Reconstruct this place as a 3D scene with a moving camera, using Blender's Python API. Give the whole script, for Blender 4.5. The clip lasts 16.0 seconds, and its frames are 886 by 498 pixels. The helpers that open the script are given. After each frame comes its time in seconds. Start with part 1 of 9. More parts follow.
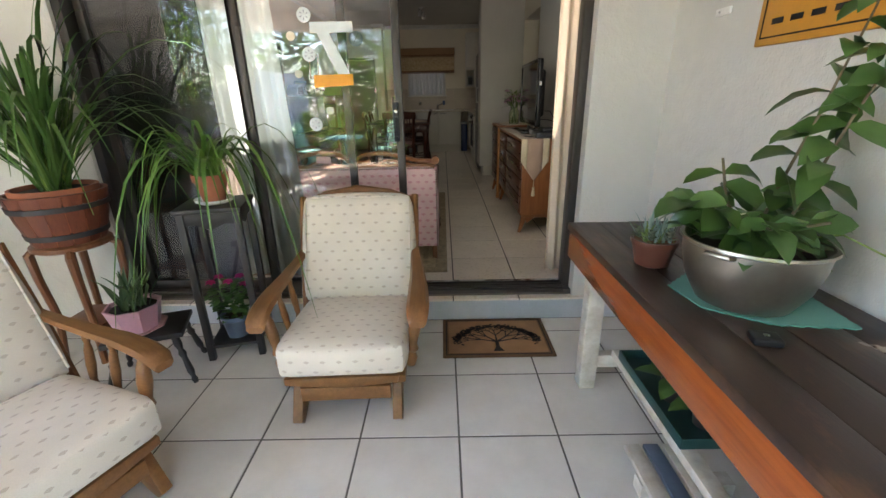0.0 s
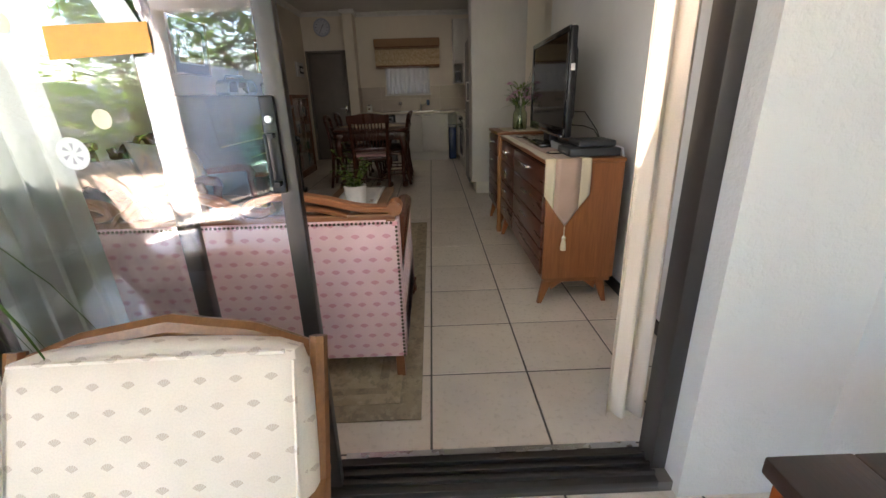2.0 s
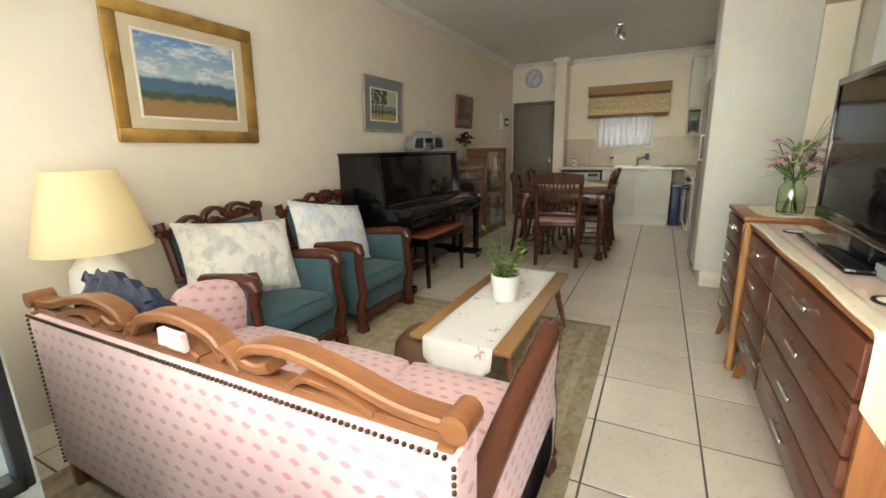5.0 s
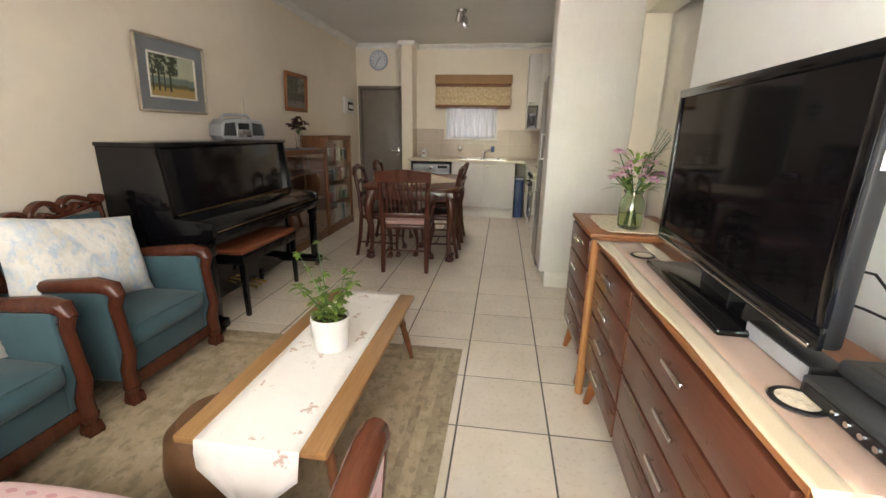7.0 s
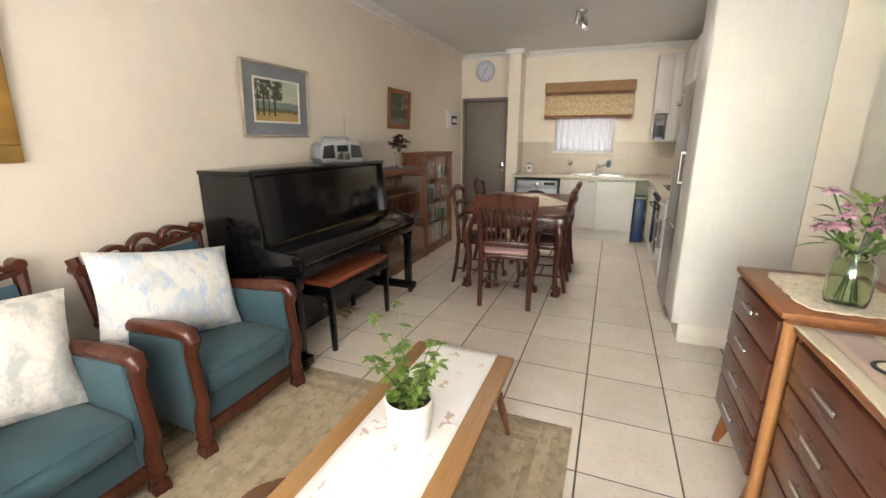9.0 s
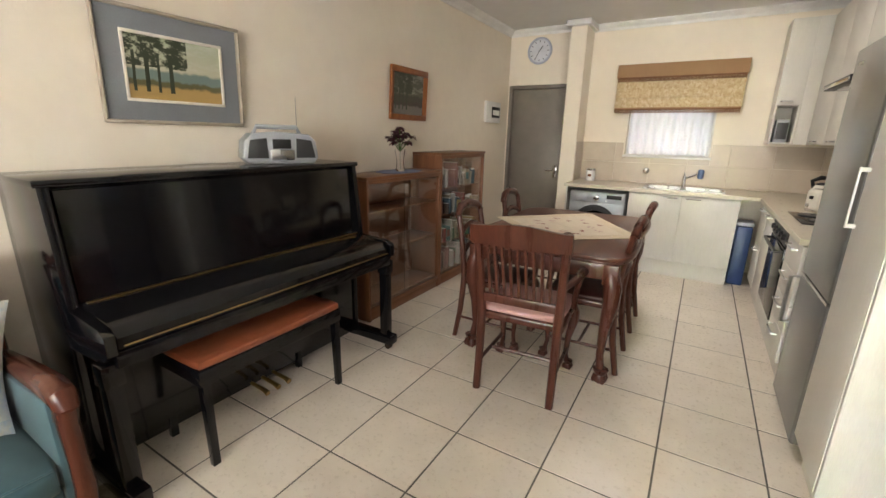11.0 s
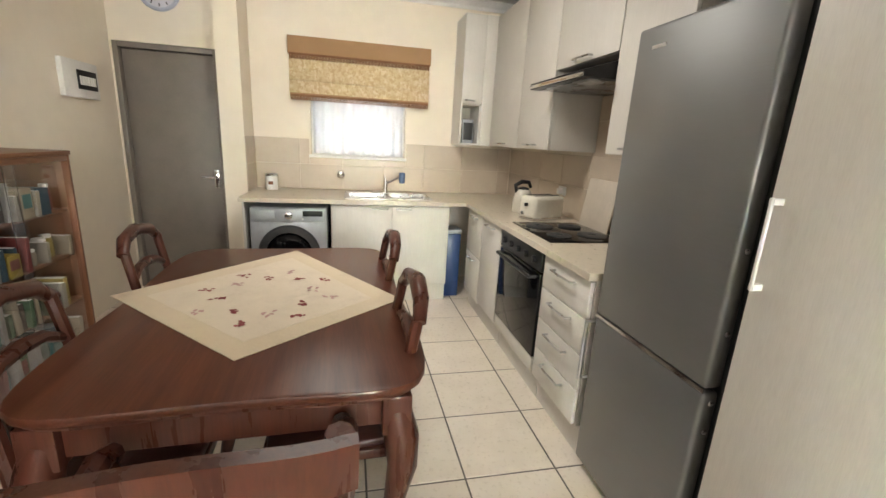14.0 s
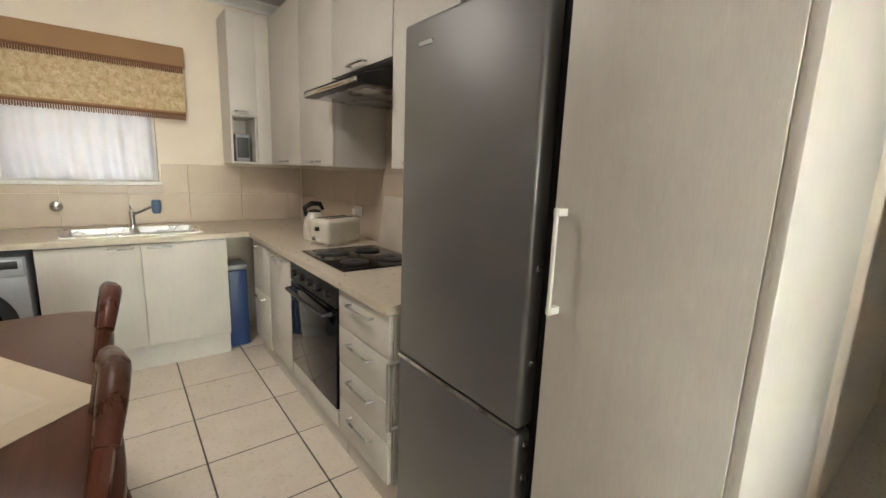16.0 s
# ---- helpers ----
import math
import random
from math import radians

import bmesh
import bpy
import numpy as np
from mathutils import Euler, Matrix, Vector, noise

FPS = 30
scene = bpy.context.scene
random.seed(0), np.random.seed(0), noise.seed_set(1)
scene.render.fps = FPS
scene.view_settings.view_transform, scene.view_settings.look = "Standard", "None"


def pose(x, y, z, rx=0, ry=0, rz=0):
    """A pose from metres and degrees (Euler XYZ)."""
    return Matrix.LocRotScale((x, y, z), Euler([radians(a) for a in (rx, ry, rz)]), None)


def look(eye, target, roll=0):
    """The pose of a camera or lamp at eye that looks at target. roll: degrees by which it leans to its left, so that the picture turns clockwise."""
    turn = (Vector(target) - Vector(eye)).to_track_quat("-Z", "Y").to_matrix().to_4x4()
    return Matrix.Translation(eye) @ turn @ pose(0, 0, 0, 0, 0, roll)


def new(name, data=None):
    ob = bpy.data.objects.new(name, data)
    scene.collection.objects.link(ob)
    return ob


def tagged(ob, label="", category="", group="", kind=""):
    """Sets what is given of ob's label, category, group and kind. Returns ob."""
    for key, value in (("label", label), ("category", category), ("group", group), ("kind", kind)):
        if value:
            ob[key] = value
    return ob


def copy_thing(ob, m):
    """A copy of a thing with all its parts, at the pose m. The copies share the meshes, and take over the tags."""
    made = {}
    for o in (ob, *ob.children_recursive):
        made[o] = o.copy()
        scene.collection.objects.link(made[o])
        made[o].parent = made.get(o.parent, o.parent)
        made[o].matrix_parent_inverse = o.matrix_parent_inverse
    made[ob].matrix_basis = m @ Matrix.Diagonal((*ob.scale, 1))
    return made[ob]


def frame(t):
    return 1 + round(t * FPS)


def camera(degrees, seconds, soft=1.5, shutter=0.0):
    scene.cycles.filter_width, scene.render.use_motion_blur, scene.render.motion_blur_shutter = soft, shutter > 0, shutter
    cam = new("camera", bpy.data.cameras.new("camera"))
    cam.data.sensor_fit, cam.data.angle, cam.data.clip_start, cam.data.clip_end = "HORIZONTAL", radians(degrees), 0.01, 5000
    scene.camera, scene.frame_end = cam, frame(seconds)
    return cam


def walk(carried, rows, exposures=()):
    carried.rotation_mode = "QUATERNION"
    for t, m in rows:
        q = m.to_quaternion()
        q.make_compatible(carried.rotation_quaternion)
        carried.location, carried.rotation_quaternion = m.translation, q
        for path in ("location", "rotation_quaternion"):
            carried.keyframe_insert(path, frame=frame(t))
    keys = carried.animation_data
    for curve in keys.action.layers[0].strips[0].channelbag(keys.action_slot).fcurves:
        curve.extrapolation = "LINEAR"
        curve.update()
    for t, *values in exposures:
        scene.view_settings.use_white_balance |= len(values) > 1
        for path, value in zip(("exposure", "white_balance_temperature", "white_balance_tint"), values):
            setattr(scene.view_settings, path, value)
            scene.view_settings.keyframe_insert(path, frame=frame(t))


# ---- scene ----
cam = camera(93.1, 16.0, soft=1.5)
PATH = [
    (0, (-0.056, -4.017, 1.224), (-0.065, -2.137, 0.542), -1.1),
    (0.5, (-0.08, -3.631, 1.217), (-0.106, -1.742, 0.562), -2.0),
    (1, (-0.057, -3.243, 1.212), (-0.104, -1.349, 0.573), -2.0),
    (1.5, (0.002, -2.858, 1.238), (0.013, -0.964, 0.595), -1.6),
    (2, (0.042, -2.469, 1.186), (0.074, -0.589, 0.505), -1.7),
    (2.5, (0.096, -2.164, 1.2), (0.062, -0.28, 0.528), -2.3),
    (3, (0.213, -1.848, 1.216), (0.006, 0.043, 0.598), -2.7),
    (3.5, (0.24, -1.634, 1.227), (-0.207, 0.225, 0.642), -2.4),
    (4, (0.157, -1.523, 1.258), (-0.628, 0.237, 0.722), -2.3),
    (4.2, (0.153, -1.503, 1.276), (-0.74, 0.209, 0.755), -1.8),
    (6.5, (0.222, -1.17, 1.262), (-0.394, 0.699, 0.903), -0.3),
    (7, (0.15, -0.845, 1.357), (-0.107, 1.064, 0.82), 1.0),
    (7.5, (0.211, -0.745, 1.459), (0.168, 1.194, 0.97), 0.5),
    (8, (0.23, -0.7, 1.452), (0.094, 1.224, 0.925), 0.2),
    (8.5, (0.155, -0.636, 1.451), (-0.312, 1.241, 0.939), -0.3),
    (9, (0.022, -0.384, 1.45), (-0.688, 1.416, 0.943), -0.0),
    (9.2, (-0.001, -0.27, 1.443), (-0.779, 1.502, 0.941), 0.3),
    (11.3, (-0.023, 1.209, 1.441), (-1.018, 2.863, 0.917), 1.3),
    (11.5, (-0.032, 1.319, 1.442), (-1.003, 2.985, 0.914), 1.9),
    (12, (-0.171, 1.592, 1.405), (-1.05, 3.309, 0.875), 2.4),
    (12.5, (-0.286, 1.887, 1.424), (-0.962, 3.688, 0.878), 2.9),
    (13, (-0.311, 2.186, 1.435), (-0.68, 4.08, 0.909), 2.7),
    (13.5, (-0.377, 2.356, 1.42), (-0.335, 4.285, 0.893), 3.1),
    (14, (-0.5, 2.428, 1.448), (-0.07, 4.318, 0.953), 3.2),
    (14.5, (-0.508, 2.464, 1.457), (0.211, 4.277, 1.011), 3.0),
    (15, (-0.504, 2.487, 1.477), (0.415, 4.22, 1.083), 2.5),
    (15.5, (-0.447, 2.54, 1.427), (0.627, 4.172, 1.001), 2.4),
    (16, (-0.236, 2.695, 1.426), (0.97, 4.249, 1.064), 2.2),
]
EXPOSURES = [(0.0, 4.25, 6900, 13), (0.5, 4.75, 6900, 13), (1.0, 4.9, 6850, 14), (1.5, 4.85, 6800, 16), (2.0, 4.9, 6700, 18), (2.5, 5.1, 6600, 19), (3.0, 5.75, 6450, 14), (3.5, 6.05, 6450, 9), (4.0, 6.35, 6550, 6), (6.5, 7.0, 6750, 12), (7.5, 7.05, 6550, 16), (9.0, 7.5, 6500, 15), (11.5, 7.85, 6550, 12), (12.5, 8.15, 6450, 10), (14.5, 7.9, 6450, 11), (15.5, 7.65, 6550, 12), (16.0, 7.45, 6600, 13)]
walk(cam, [(t, look(eye, target, roll)) for t, eye, target, roll in PATH], EXPOSURES)

# ---- world, sun, large lights ----
CEIL_Z = 2.76
SUN_EL, SUN_AZ = radians(52), radians(335)
world = bpy.data.worlds.new("sky")
scene.world = world
world.use_nodes = True
wn = world.node_tree.nodes
sky = wn.new("ShaderNodeTexSky")
sky.sky_type, sky.sun_disc = "NISHITA", False
sky.sun_elevation, sky.sun_rotation = SUN_EL, SUN_AZ
world.node_tree.links.new(sky.outputs[0], wn["Background"].inputs[0])
wn["Background"].inputs[1].default_value = 0.15


def lamp(name, kind, m, energy, color=(1, 1, 1), **more):
    data = bpy.data.lights.new(name, kind)
    data.energy, data.color = energy, color
    for key, value in more.items():
        if key == "angle":
            data.angle = value
        if key == "size":
            data.shape, data.size = "RECTANGLE", value
        if key == "size_y":
            data.size_y = value
        if key == "cone":
            data.spot_size, data.spot_blend = value, 1.0
        if key == "soft":
            data.shadow_soft_size = value
    ob = new(name, data)
    ob.matrix_world = m
    return ob


sun_way = Vector((math.sin(SUN_AZ) * math.cos(SUN_EL), math.cos(SUN_AZ) * math.cos(SUN_EL), math.sin(SUN_EL)))
lamp("sun", "SUN", look(sun_way * 20, (0, 0, 0)), 5.0, (1.0, 0.95, 0.87), angle=radians(0.5))
# two added area lamps stand in for daylight through window and sliding door
lamp("kitchen_window_fill", "AREA", look((-0.42, 7.0, 1.6), (-0.42, 0, 1.3)), 0.0075, (0.86, 0.93, 1.0), size=0.85, size_y=0.75)
lamp("sliding_door_fill", "AREA", look((-0.68, -1.31, 1.50), (-0.68, 3, 2.5)), 0.8, (1.0, 0.95, 0.88), size=2.75, size_y=1.1)
for aim in ((-0.9, 6.4, 1.1), (0.6, 5.3, 1.2), (0.3, 3.4, 0.0)):
    lamp("ceiling_spot_light", "SPOT", look((-0.42, 4.70, CEIL_Z - 0.20), aim), 0.24, (1.0, 0.95, 0.86), soft=0.2, cone=radians(140))
lamp("table_lamp_light", "POINT", pose(-2.08, -0.52, 1.0), 0.05, (1.0, 0.80, 0.52), soft=0.03)

# ---- materials ----


def shader(name):
    m = bpy.data.materials.new(name)
    m.use_nodes = True
    t = m.node_tree
    return m, t.nodes, t.links, t.nodes["Principled BSDF"]


def coord(nodes, which="Object"):
    return nodes.new("ShaderNodeTexCoord").outputs[which]


def noise_tex(nodes, links, vec, scale, detail=4.0, rough=0.55, stretch=None):
    n = nodes.new("ShaderNodeTexNoise")
    n.inputs["Scale"].default_value, n.inputs["Detail"].default_value, n.inputs["Roughness"].default_value = scale, detail, rough
    if stretch:
        mp = nodes.new("ShaderNodeMapping")
        mp.inputs["Scale"].default_value = stretch
        links.new(vec, mp.inputs[0])
        vec = mp.outputs[0]
    links.new(vec, n.inputs["Vector"])
    return n.outputs["Fac"]


def ramp(nodes, links, fac, stops):
    r = nodes.new("ShaderNodeValToRGB")
    while len(r.color_ramp.elements) < len(stops):
        r.color_ramp.elements.new(0.5)
    for e, (p, c) in zip(r.color_ramp.elements, stops):
        e.position, e.color = p, (*c, 1) if len(c) == 3 else c
    links.new(fac, r.inputs[0])
    return r.outputs[0]


def mix(nodes, links, fac, a, b, kind="MIX"):
    n = nodes.new("ShaderNodeMix")
    n.data_type, n.blend_type = "RGBA", kind
    for socket, v in ((n.inputs[0], fac), (n.inputs[6], a), (n.inputs[7], b)):
        if hasattr(v, "is_output"):
            links.new(v, socket)
        elif isinstance(v, (int, float)):
            socket.default_value = v
        else:
            socket.default_value = (*v, 1)
    return n.outputs[2]


def calc(nodes, links, op, a, b=0.0, c=0.0):
    n = nodes.new("ShaderNodeMath")
    n.operation = op
    for socket, v in zip(n.inputs, (a, b, c)):
        if hasattr(v, "is_output"):
            links.new(v, socket)
        else:
            socket.default_value = v
    return n.outputs[0]


def bump(nodes, links, bsdf, height, strength=0.3, distance=0.01):
    b = nodes.new("ShaderNodeBump")
    b.inputs["Strength"].default_value, b.inputs["Distance"].default_value = strength, distance
    links.new(height, b.inputs["Height"])
    links.new(b.outputs[0], bsdf.inputs["Normal"])


def plain(name, color, dark=None, rough=0.5, metal=0.0, scale=6.0, fine=60.0, relief=0.1, coat=0.0, spread=0.12, spec=0.5):
    """A painted, moulded or cast surface: two scales of mottling, slight relief and uneven gloss."""
    m, n, l, b = shader(name)
    v = coord(n)
    dark = dark or tuple(c * (1 - spread) for c in color)
    big, small = noise_tex(n, l, v, scale), noise_tex(n, l, v, fine, 3)
    c = mix(n, l, ramp(n, l, big, ((0.35, (0, 0, 0)), (0.65, (1, 1, 1)))), dark, color)
    l.new(mix(n, l, 0.12, c, ramp(n, l, small, ((0.3, (0.5, 0.5, 0.5)), (0.7, (1, 1, 1)))), "MULTIPLY"), b.inputs["Base Color"])
    l.new(calc(n, l, "MULTIPLY_ADD", big, 0.16, rough - 0.08), b.inputs["Roughness"])
    b.inputs["Metallic"].default_value, b.inputs["Coat Weight"].default_value = metal, coat
    b.inputs["Specular IOR Level"].default_value = spec
    if relief:
        bump(n, l, b, small, relief, 0.004)
    return m


def wood(name, dark, light, rough=0.35, along="z", scale=1.0, coat=0.0, figure=0.3):
    """Timber with grain along one local axis."""
    m, n, l, b = shader(name)
    k = {"x": (0.6, 9, 9), "y": (9, 0.6, 9), "z": (9, 9, 0.6)}[along]
    v = coord(n)
    rings = noise_tex(n, l, v, 2.2 * scale, 5, 0.6, k)
    fibre = noise_tex(n, l, v, 14 * scale, 3, 0.6, k)
    patch = noise_tex(n, l, v, 2.0)
    c = mix(n, l, ramp(n, l, rings, ((0.15, (0, 0, 0)), (0.85, (1, 1, 1)))), dark, light)
    c = mix(n, l, figure, c, ramp(n, l, fibre, ((0.35, (0.45, 0.45, 0.45)), (0.6, (1, 1, 1)))), "MULTIPLY")
    c = mix(n, l, 0.25, c, ramp(n, l, patch, ((0.3, (0.6, 0.6, 0.6)), (0.7, (1, 1, 1)))), "MULTIPLY")
    l.new(c, b.inputs["Base Color"])
    l.new(calc(n, l, "MULTIPLY_ADD", rings, 0.07, rough - 0.035), b.inputs["Roughness"])
    b.inputs["Coat Weight"].default_value = coat * 0.5
    b.inputs["Specular IOR Level"].default_value = 0.3
    bump(n, l, b, fibre, 0.12, 0.002)
    return m


def plaster(name, color, lumps=0.25):
    """Painted plaster with trowel marks and a few scuffs."""
    m, n, l, b = shader(name)
    v = coord(n)
    wide, mid, fine = noise_tex(n, l, v, 0.9), noise_tex(n, l, v, 9, 5), noise_tex(n, l, v, 90, 2)
    c = mix(n, l, ramp(n, l, wide, ((0.3, (0, 0, 0)), (0.7, (1, 1, 1)))), tuple(x * 0.93 for x in color), color)
    c = mix(n, l, 0.1, c, ramp(n, l, mid, ((0.3, (0.7, 0.7, 0.7)), (0.6, (1, 1, 1)))), "MULTIPLY")
    l.new(c, b.inputs["Base Color"])
    b.inputs["Roughness"].default_value = 0.6
    h = calc(n, l, "ADD", calc(n, l, "POWER", mid, 2.0), calc(n, l, "MULTIPLY", fine, 0.15))
    bump(n, l, b, h, lumps, 0.012)
    return m


def ceramic(name, color, dark, rough=0.25):
    """Glazed tile: clouded, a little different from tile to tile."""
    m, n, l, b = shader(name)
    v = n.new("ShaderNodeNewGeometry").outputs["Position"]
    cloud, speck = noise_tex(n, l, v, 5, 6, 0.6), noise_tex(n, l, v, 45, 4, 0.6)
    info = n.new("ShaderNodeObjectInfo").outputs["Random"]
    c = mix(n, l, ramp(n, l, cloud, ((0.35, (0, 0, 0)), (0.7, (1, 1, 1)))), dark, color)
    c = mix(n, l, 0.04, c, ramp(n, l, speck, ((0.35, (0.7, 0.66, 0.6)), (0.55, (1, 1, 1)))), "MULTIPLY")
    shade = calc(n, l, "MULTIPLY_ADD", info, 0.1, 0.9)
    comb = n.new("ShaderNodeCombineColor")
    for s in comb.inputs:
        l.new(shade, s)
    l.new(mix(n, l, 1.0, c, comb.outputs[0], "MULTIPLY"), b.inputs["Base Color"])
    l.new(calc(n, l, "MULTIPLY_ADD", speck, 0.06, rough), b.inputs["Roughness"])
    bump(n, l, b, cloud, 0.04, 0.01)
    return m


def glass(name, tint=(1, 1, 1), rough=0.0):
    m, n, l, b = shader(name)
    b.inputs["Base Color"].default_value = (*tint, 1)
    b.inputs["Roughness"].default_value = rough
    b.inputs["Transmission Weight"].default_value = 1.0
    b.inputs["IOR"].default_value = 1.5
    return m


def sheer(name, color, opaque=0.5):
    """Thin cloth that lets light and shapes through."""
    m, n, l, b = shader(name)
    v = coord(n)
    weave = noise_tex(n, l, v, 240, 2)
    tr, tl, mx, ad = n.new("ShaderNodeBsdfTransparent"), n.new("ShaderNodeBsdfTranslucent"), n.new("ShaderNodeMixShader"), n.new("ShaderNodeMixShader")
    tl.inputs[0].default_value = (*color, 1)
    b.inputs["Base Color"].default_value, b.inputs["Roughness"].default_value = (*color, 1), 0.9
    ad.inputs[0].default_value = 0.5
    l.new(b.outputs[0], ad.inputs[1]), l.new(tl.outputs[0], ad.inputs[2])
    l.new(calc(n, l, "MULTIPLY_ADD", weave, 0.3, opaque - 0.15), mx.inputs[0])
    l.new(tr.outputs[0], mx.inputs[1]), l.new(ad.outputs[0], mx.inputs[2])
    l.new(mx.outputs[0], n["Material Output"].inputs[0])
    return m


def fabric(name, color, motif=None, cell=(0.06, 0.05), size=0.36, mottle=0.12, weave=260.0):
    """Upholstery cloth; motif: colour of small fans set out in offset rows."""
    m, n, l, b = shader(name)
    uv = coord(n, "UV")
    wv, wide = noise_tex(n, l, uv, weave, 2), noise_tex(n, l, uv, 5)
    c = mix(n, l, ramp(n, l, wide, ((0.3, (0, 0, 0)), (0.7, (1, 1, 1)))), tuple(x * (1 - mottle) for x in color), color)
    if motif:
        sp = n.new("ShaderNodeSeparateXYZ")
        l.new(uv, sp.inputs[0])
        gy = calc(n, l, "DIVIDE", sp.outputs[1], cell[1])
        row = calc(n, l, "FLOOR", gy)
        gx = calc(n, l, "ADD", calc(n, l, "DIVIDE", sp.outputs[0], cell[0]), calc(n, l, "MULTIPLY", row, 0.5))
        fx = calc(n, l, "SUBTRACT", calc(n, l, "FRACT", gx), 0.5)
        fy = calc(n, l, "SUBTRACT", calc(n, l, "FRACT", gy), 0.25)
        px, py = calc(n, l, "MULTIPLY", fx, cell[0] / cell[1]), fy
        r = calc(n, l, "SQRT", calc(n, l, "ADD", calc(n, l, "MULTIPLY", px, px), calc(n, l, "MULTIPLY", py, py)))
        ang = calc(n, l, "ARCTAN2", px, py)
        inside = calc(n, l, "MULTIPLY", calc(n, l, "LESS_THAN", r, size), calc(n, l, "LESS_THAN", calc(n, l, "ABSOLUTE", ang), 1.05))
        ribs = calc(n, l, "MULTIPLY_ADD", calc(n, l, "SINE", calc(n, l, "MULTIPLY", ang, 16.0)), 0.2, 0.7)
        c = mix(n, l, calc(n, l, "MULTIPLY", inside, ribs), c, motif)
    c = mix(n, l, 0.18, c, ramp(n, l, wv, ((0.3, (0.6, 0.6, 0.6)), (0.6, (1, 1, 1)))), "MULTIPLY")
    l.new(c, b.inputs["Base Color"])
    b.inputs["Roughness"].default_value = 0.9
    b.inputs["Sheen Weight"].default_value = 0.15
    bump(n, l, b, wv, 0.2, 0.002)
    return m


def leafy(name, dark, light, rough=0.4, through_light=0.25):
    m, n, l, b = shader(name)
    rnd = n.new("ShaderNodeNewGeometry").outputs["Random Per Island"]
    v = coord(n)
    c = mix(n, l, rnd, dark, light)
    c = mix(n, l, 0.35, c, ramp(n, l, noise_tex(n, l, v, 30), ((0.3, (0.6, 0.6, 0.5)), (0.7, (1, 1, 1)))), "MULTIPLY")
    l.new(c, b.inputs["Base Color"])
    b.inputs["Roughness"].default_value = rough
    tl, mx = n.new("ShaderNodeBsdfTranslucent"), n.new("ShaderNodeMixShader")
    l.new(c, tl.inputs[0])
    mx.inputs[0].default_value = through_light
    l.new(b.outputs[0], mx.inputs[1]), l.new(tl.outputs[0], mx.inputs[2])
    l.new(mx.outputs[0], n["Material Output"].inputs[0])
    return m


def glow(name, color, strength):
    m, n, l, b = shader(name)
    b.inputs["Base Color"].default_value = (*color, 1)
    b.inputs["Emission Color"].default_value, b.inputs["Emission Strength"].default_value = (*color, 1), strength
    return m


M_WALL = plaster("cream_plaster", (0.78, 0.70, 0.58))
M_WALL_GREY = plaster("grey_white_plaster", (0.70, 0.69, 0.66))
M_PATIO_WALL = plaster("patio_plaster", (0.58, 0.565, 0.52), 0.9)
M_CEILING = plaster("ceiling_paint", (0.72, 0.72, 0.70), 0.1)
M_TILE = ceramic("cream_floor_tile", (0.76, 0.68, 0.58), (0.69, 0.61, 0.51))
M_PATIO_TILE = ceramic("grey_floor_tile", (0.68, 0.64, 0.58), (0.60, 0.56, 0.50), 0.35)
M_GROUT = plain("dark_grout", (0.13, 0.115, 0.10), rough=0.9)
M_RISER = plain("blue_grey_paint", (0.46, 0.49, 0.52), rough=0.6, relief=0.3)
M_ALU = plain("dark_bronze_aluminium", (0.055, 0.047, 0.042), rough=0.38, metal=0.4)
M_STEEL = plain("brushed_metal", (0.55, 0.55, 0.55), rough=0.28, metal=1.0)
M_CHROME = plain("chrome", (0.75, 0.75, 0.75), rough=0.12, metal=1.0, relief=0.0)
M_GLASS = glass("clear_glass")
M_DARKWOOD = wood("mahogany", (0.06, 0.017, 0.010), (0.125, 0.038, 0.020), 0.25, "z", coat=0.3)
M_MIDWOOD = wood("walnut_brown", (0.13, 0.05, 0.022), (0.28, 0.12, 0.055), 0.35, "z", coat=0.15)
M_TEAK = wood("orange_teak", (0.20, 0.065, 0.022), (0.36, 0.135, 0.045), 0.4, "z")
M_OAK = wood("oak", (0.24, 0.125, 0.05), (0.42, 0.24, 0.105), 0.4, "x")
M_BLACK = plain("black_plastic", (0.010, 0.010, 0.011), rough=0.35, relief=0.05, spec=0.35)
M_PIANO = plain("black_lacquer", (0.004, 0.004, 0.005), rough=0.12, relief=0.0, coat=0.15, spec=0.35)
M_WHITE = plain("white_paint", (0.78, 0.77, 0.74), rough=0.45)
M_CREAMPAINT = plain("cream_gloss_paint", (0.72, 0.68, 0.60), rough=0.4)
M_CABINET = wood("pale_grained_laminate", (0.62, 0.59, 0.54), (0.67, 0.64, 0.59), 0.4, "z", 3.0, figure=0.12)
M_COUNTER = plain("sand_worktop", (0.60, 0.53, 0.42), rough=0.3, scale=30, fine=200)
M_DOORPAINT = plain("taupe_door_paint", (0.20, 0.175, 0.15), rough=0.45)
M_LEAF = leafy("green_leaves", (0.035, 0.09, 0.02), (0.10, 0.20, 0.045))
M_PALELEAF = leafy("yellow_green_leaves", (0.10, 0.19, 0.03), (0.24, 0.34, 0.08))
M_SOIL = plain("potting_soil", (0.06, 0.042, 0.03), rough=0.95, fine=150, relief=0.6, spread=0.5)

# ---- builders ----


def box_uv(bm):
    """Maps each face in metres along the axis that it faces most."""
    layer = bm.loops.layers.uv.verify()
    for f in bm.faces:
        n = f.normal
        a = max(range(3), key=lambda i: abs(n[i]))
        u, v = ((1, 2), (0, 2), (0, 1))[a]
        for lp in f.loops:
            lp[layer].uv = (lp.vert.co[u], lp.vert.co[v])


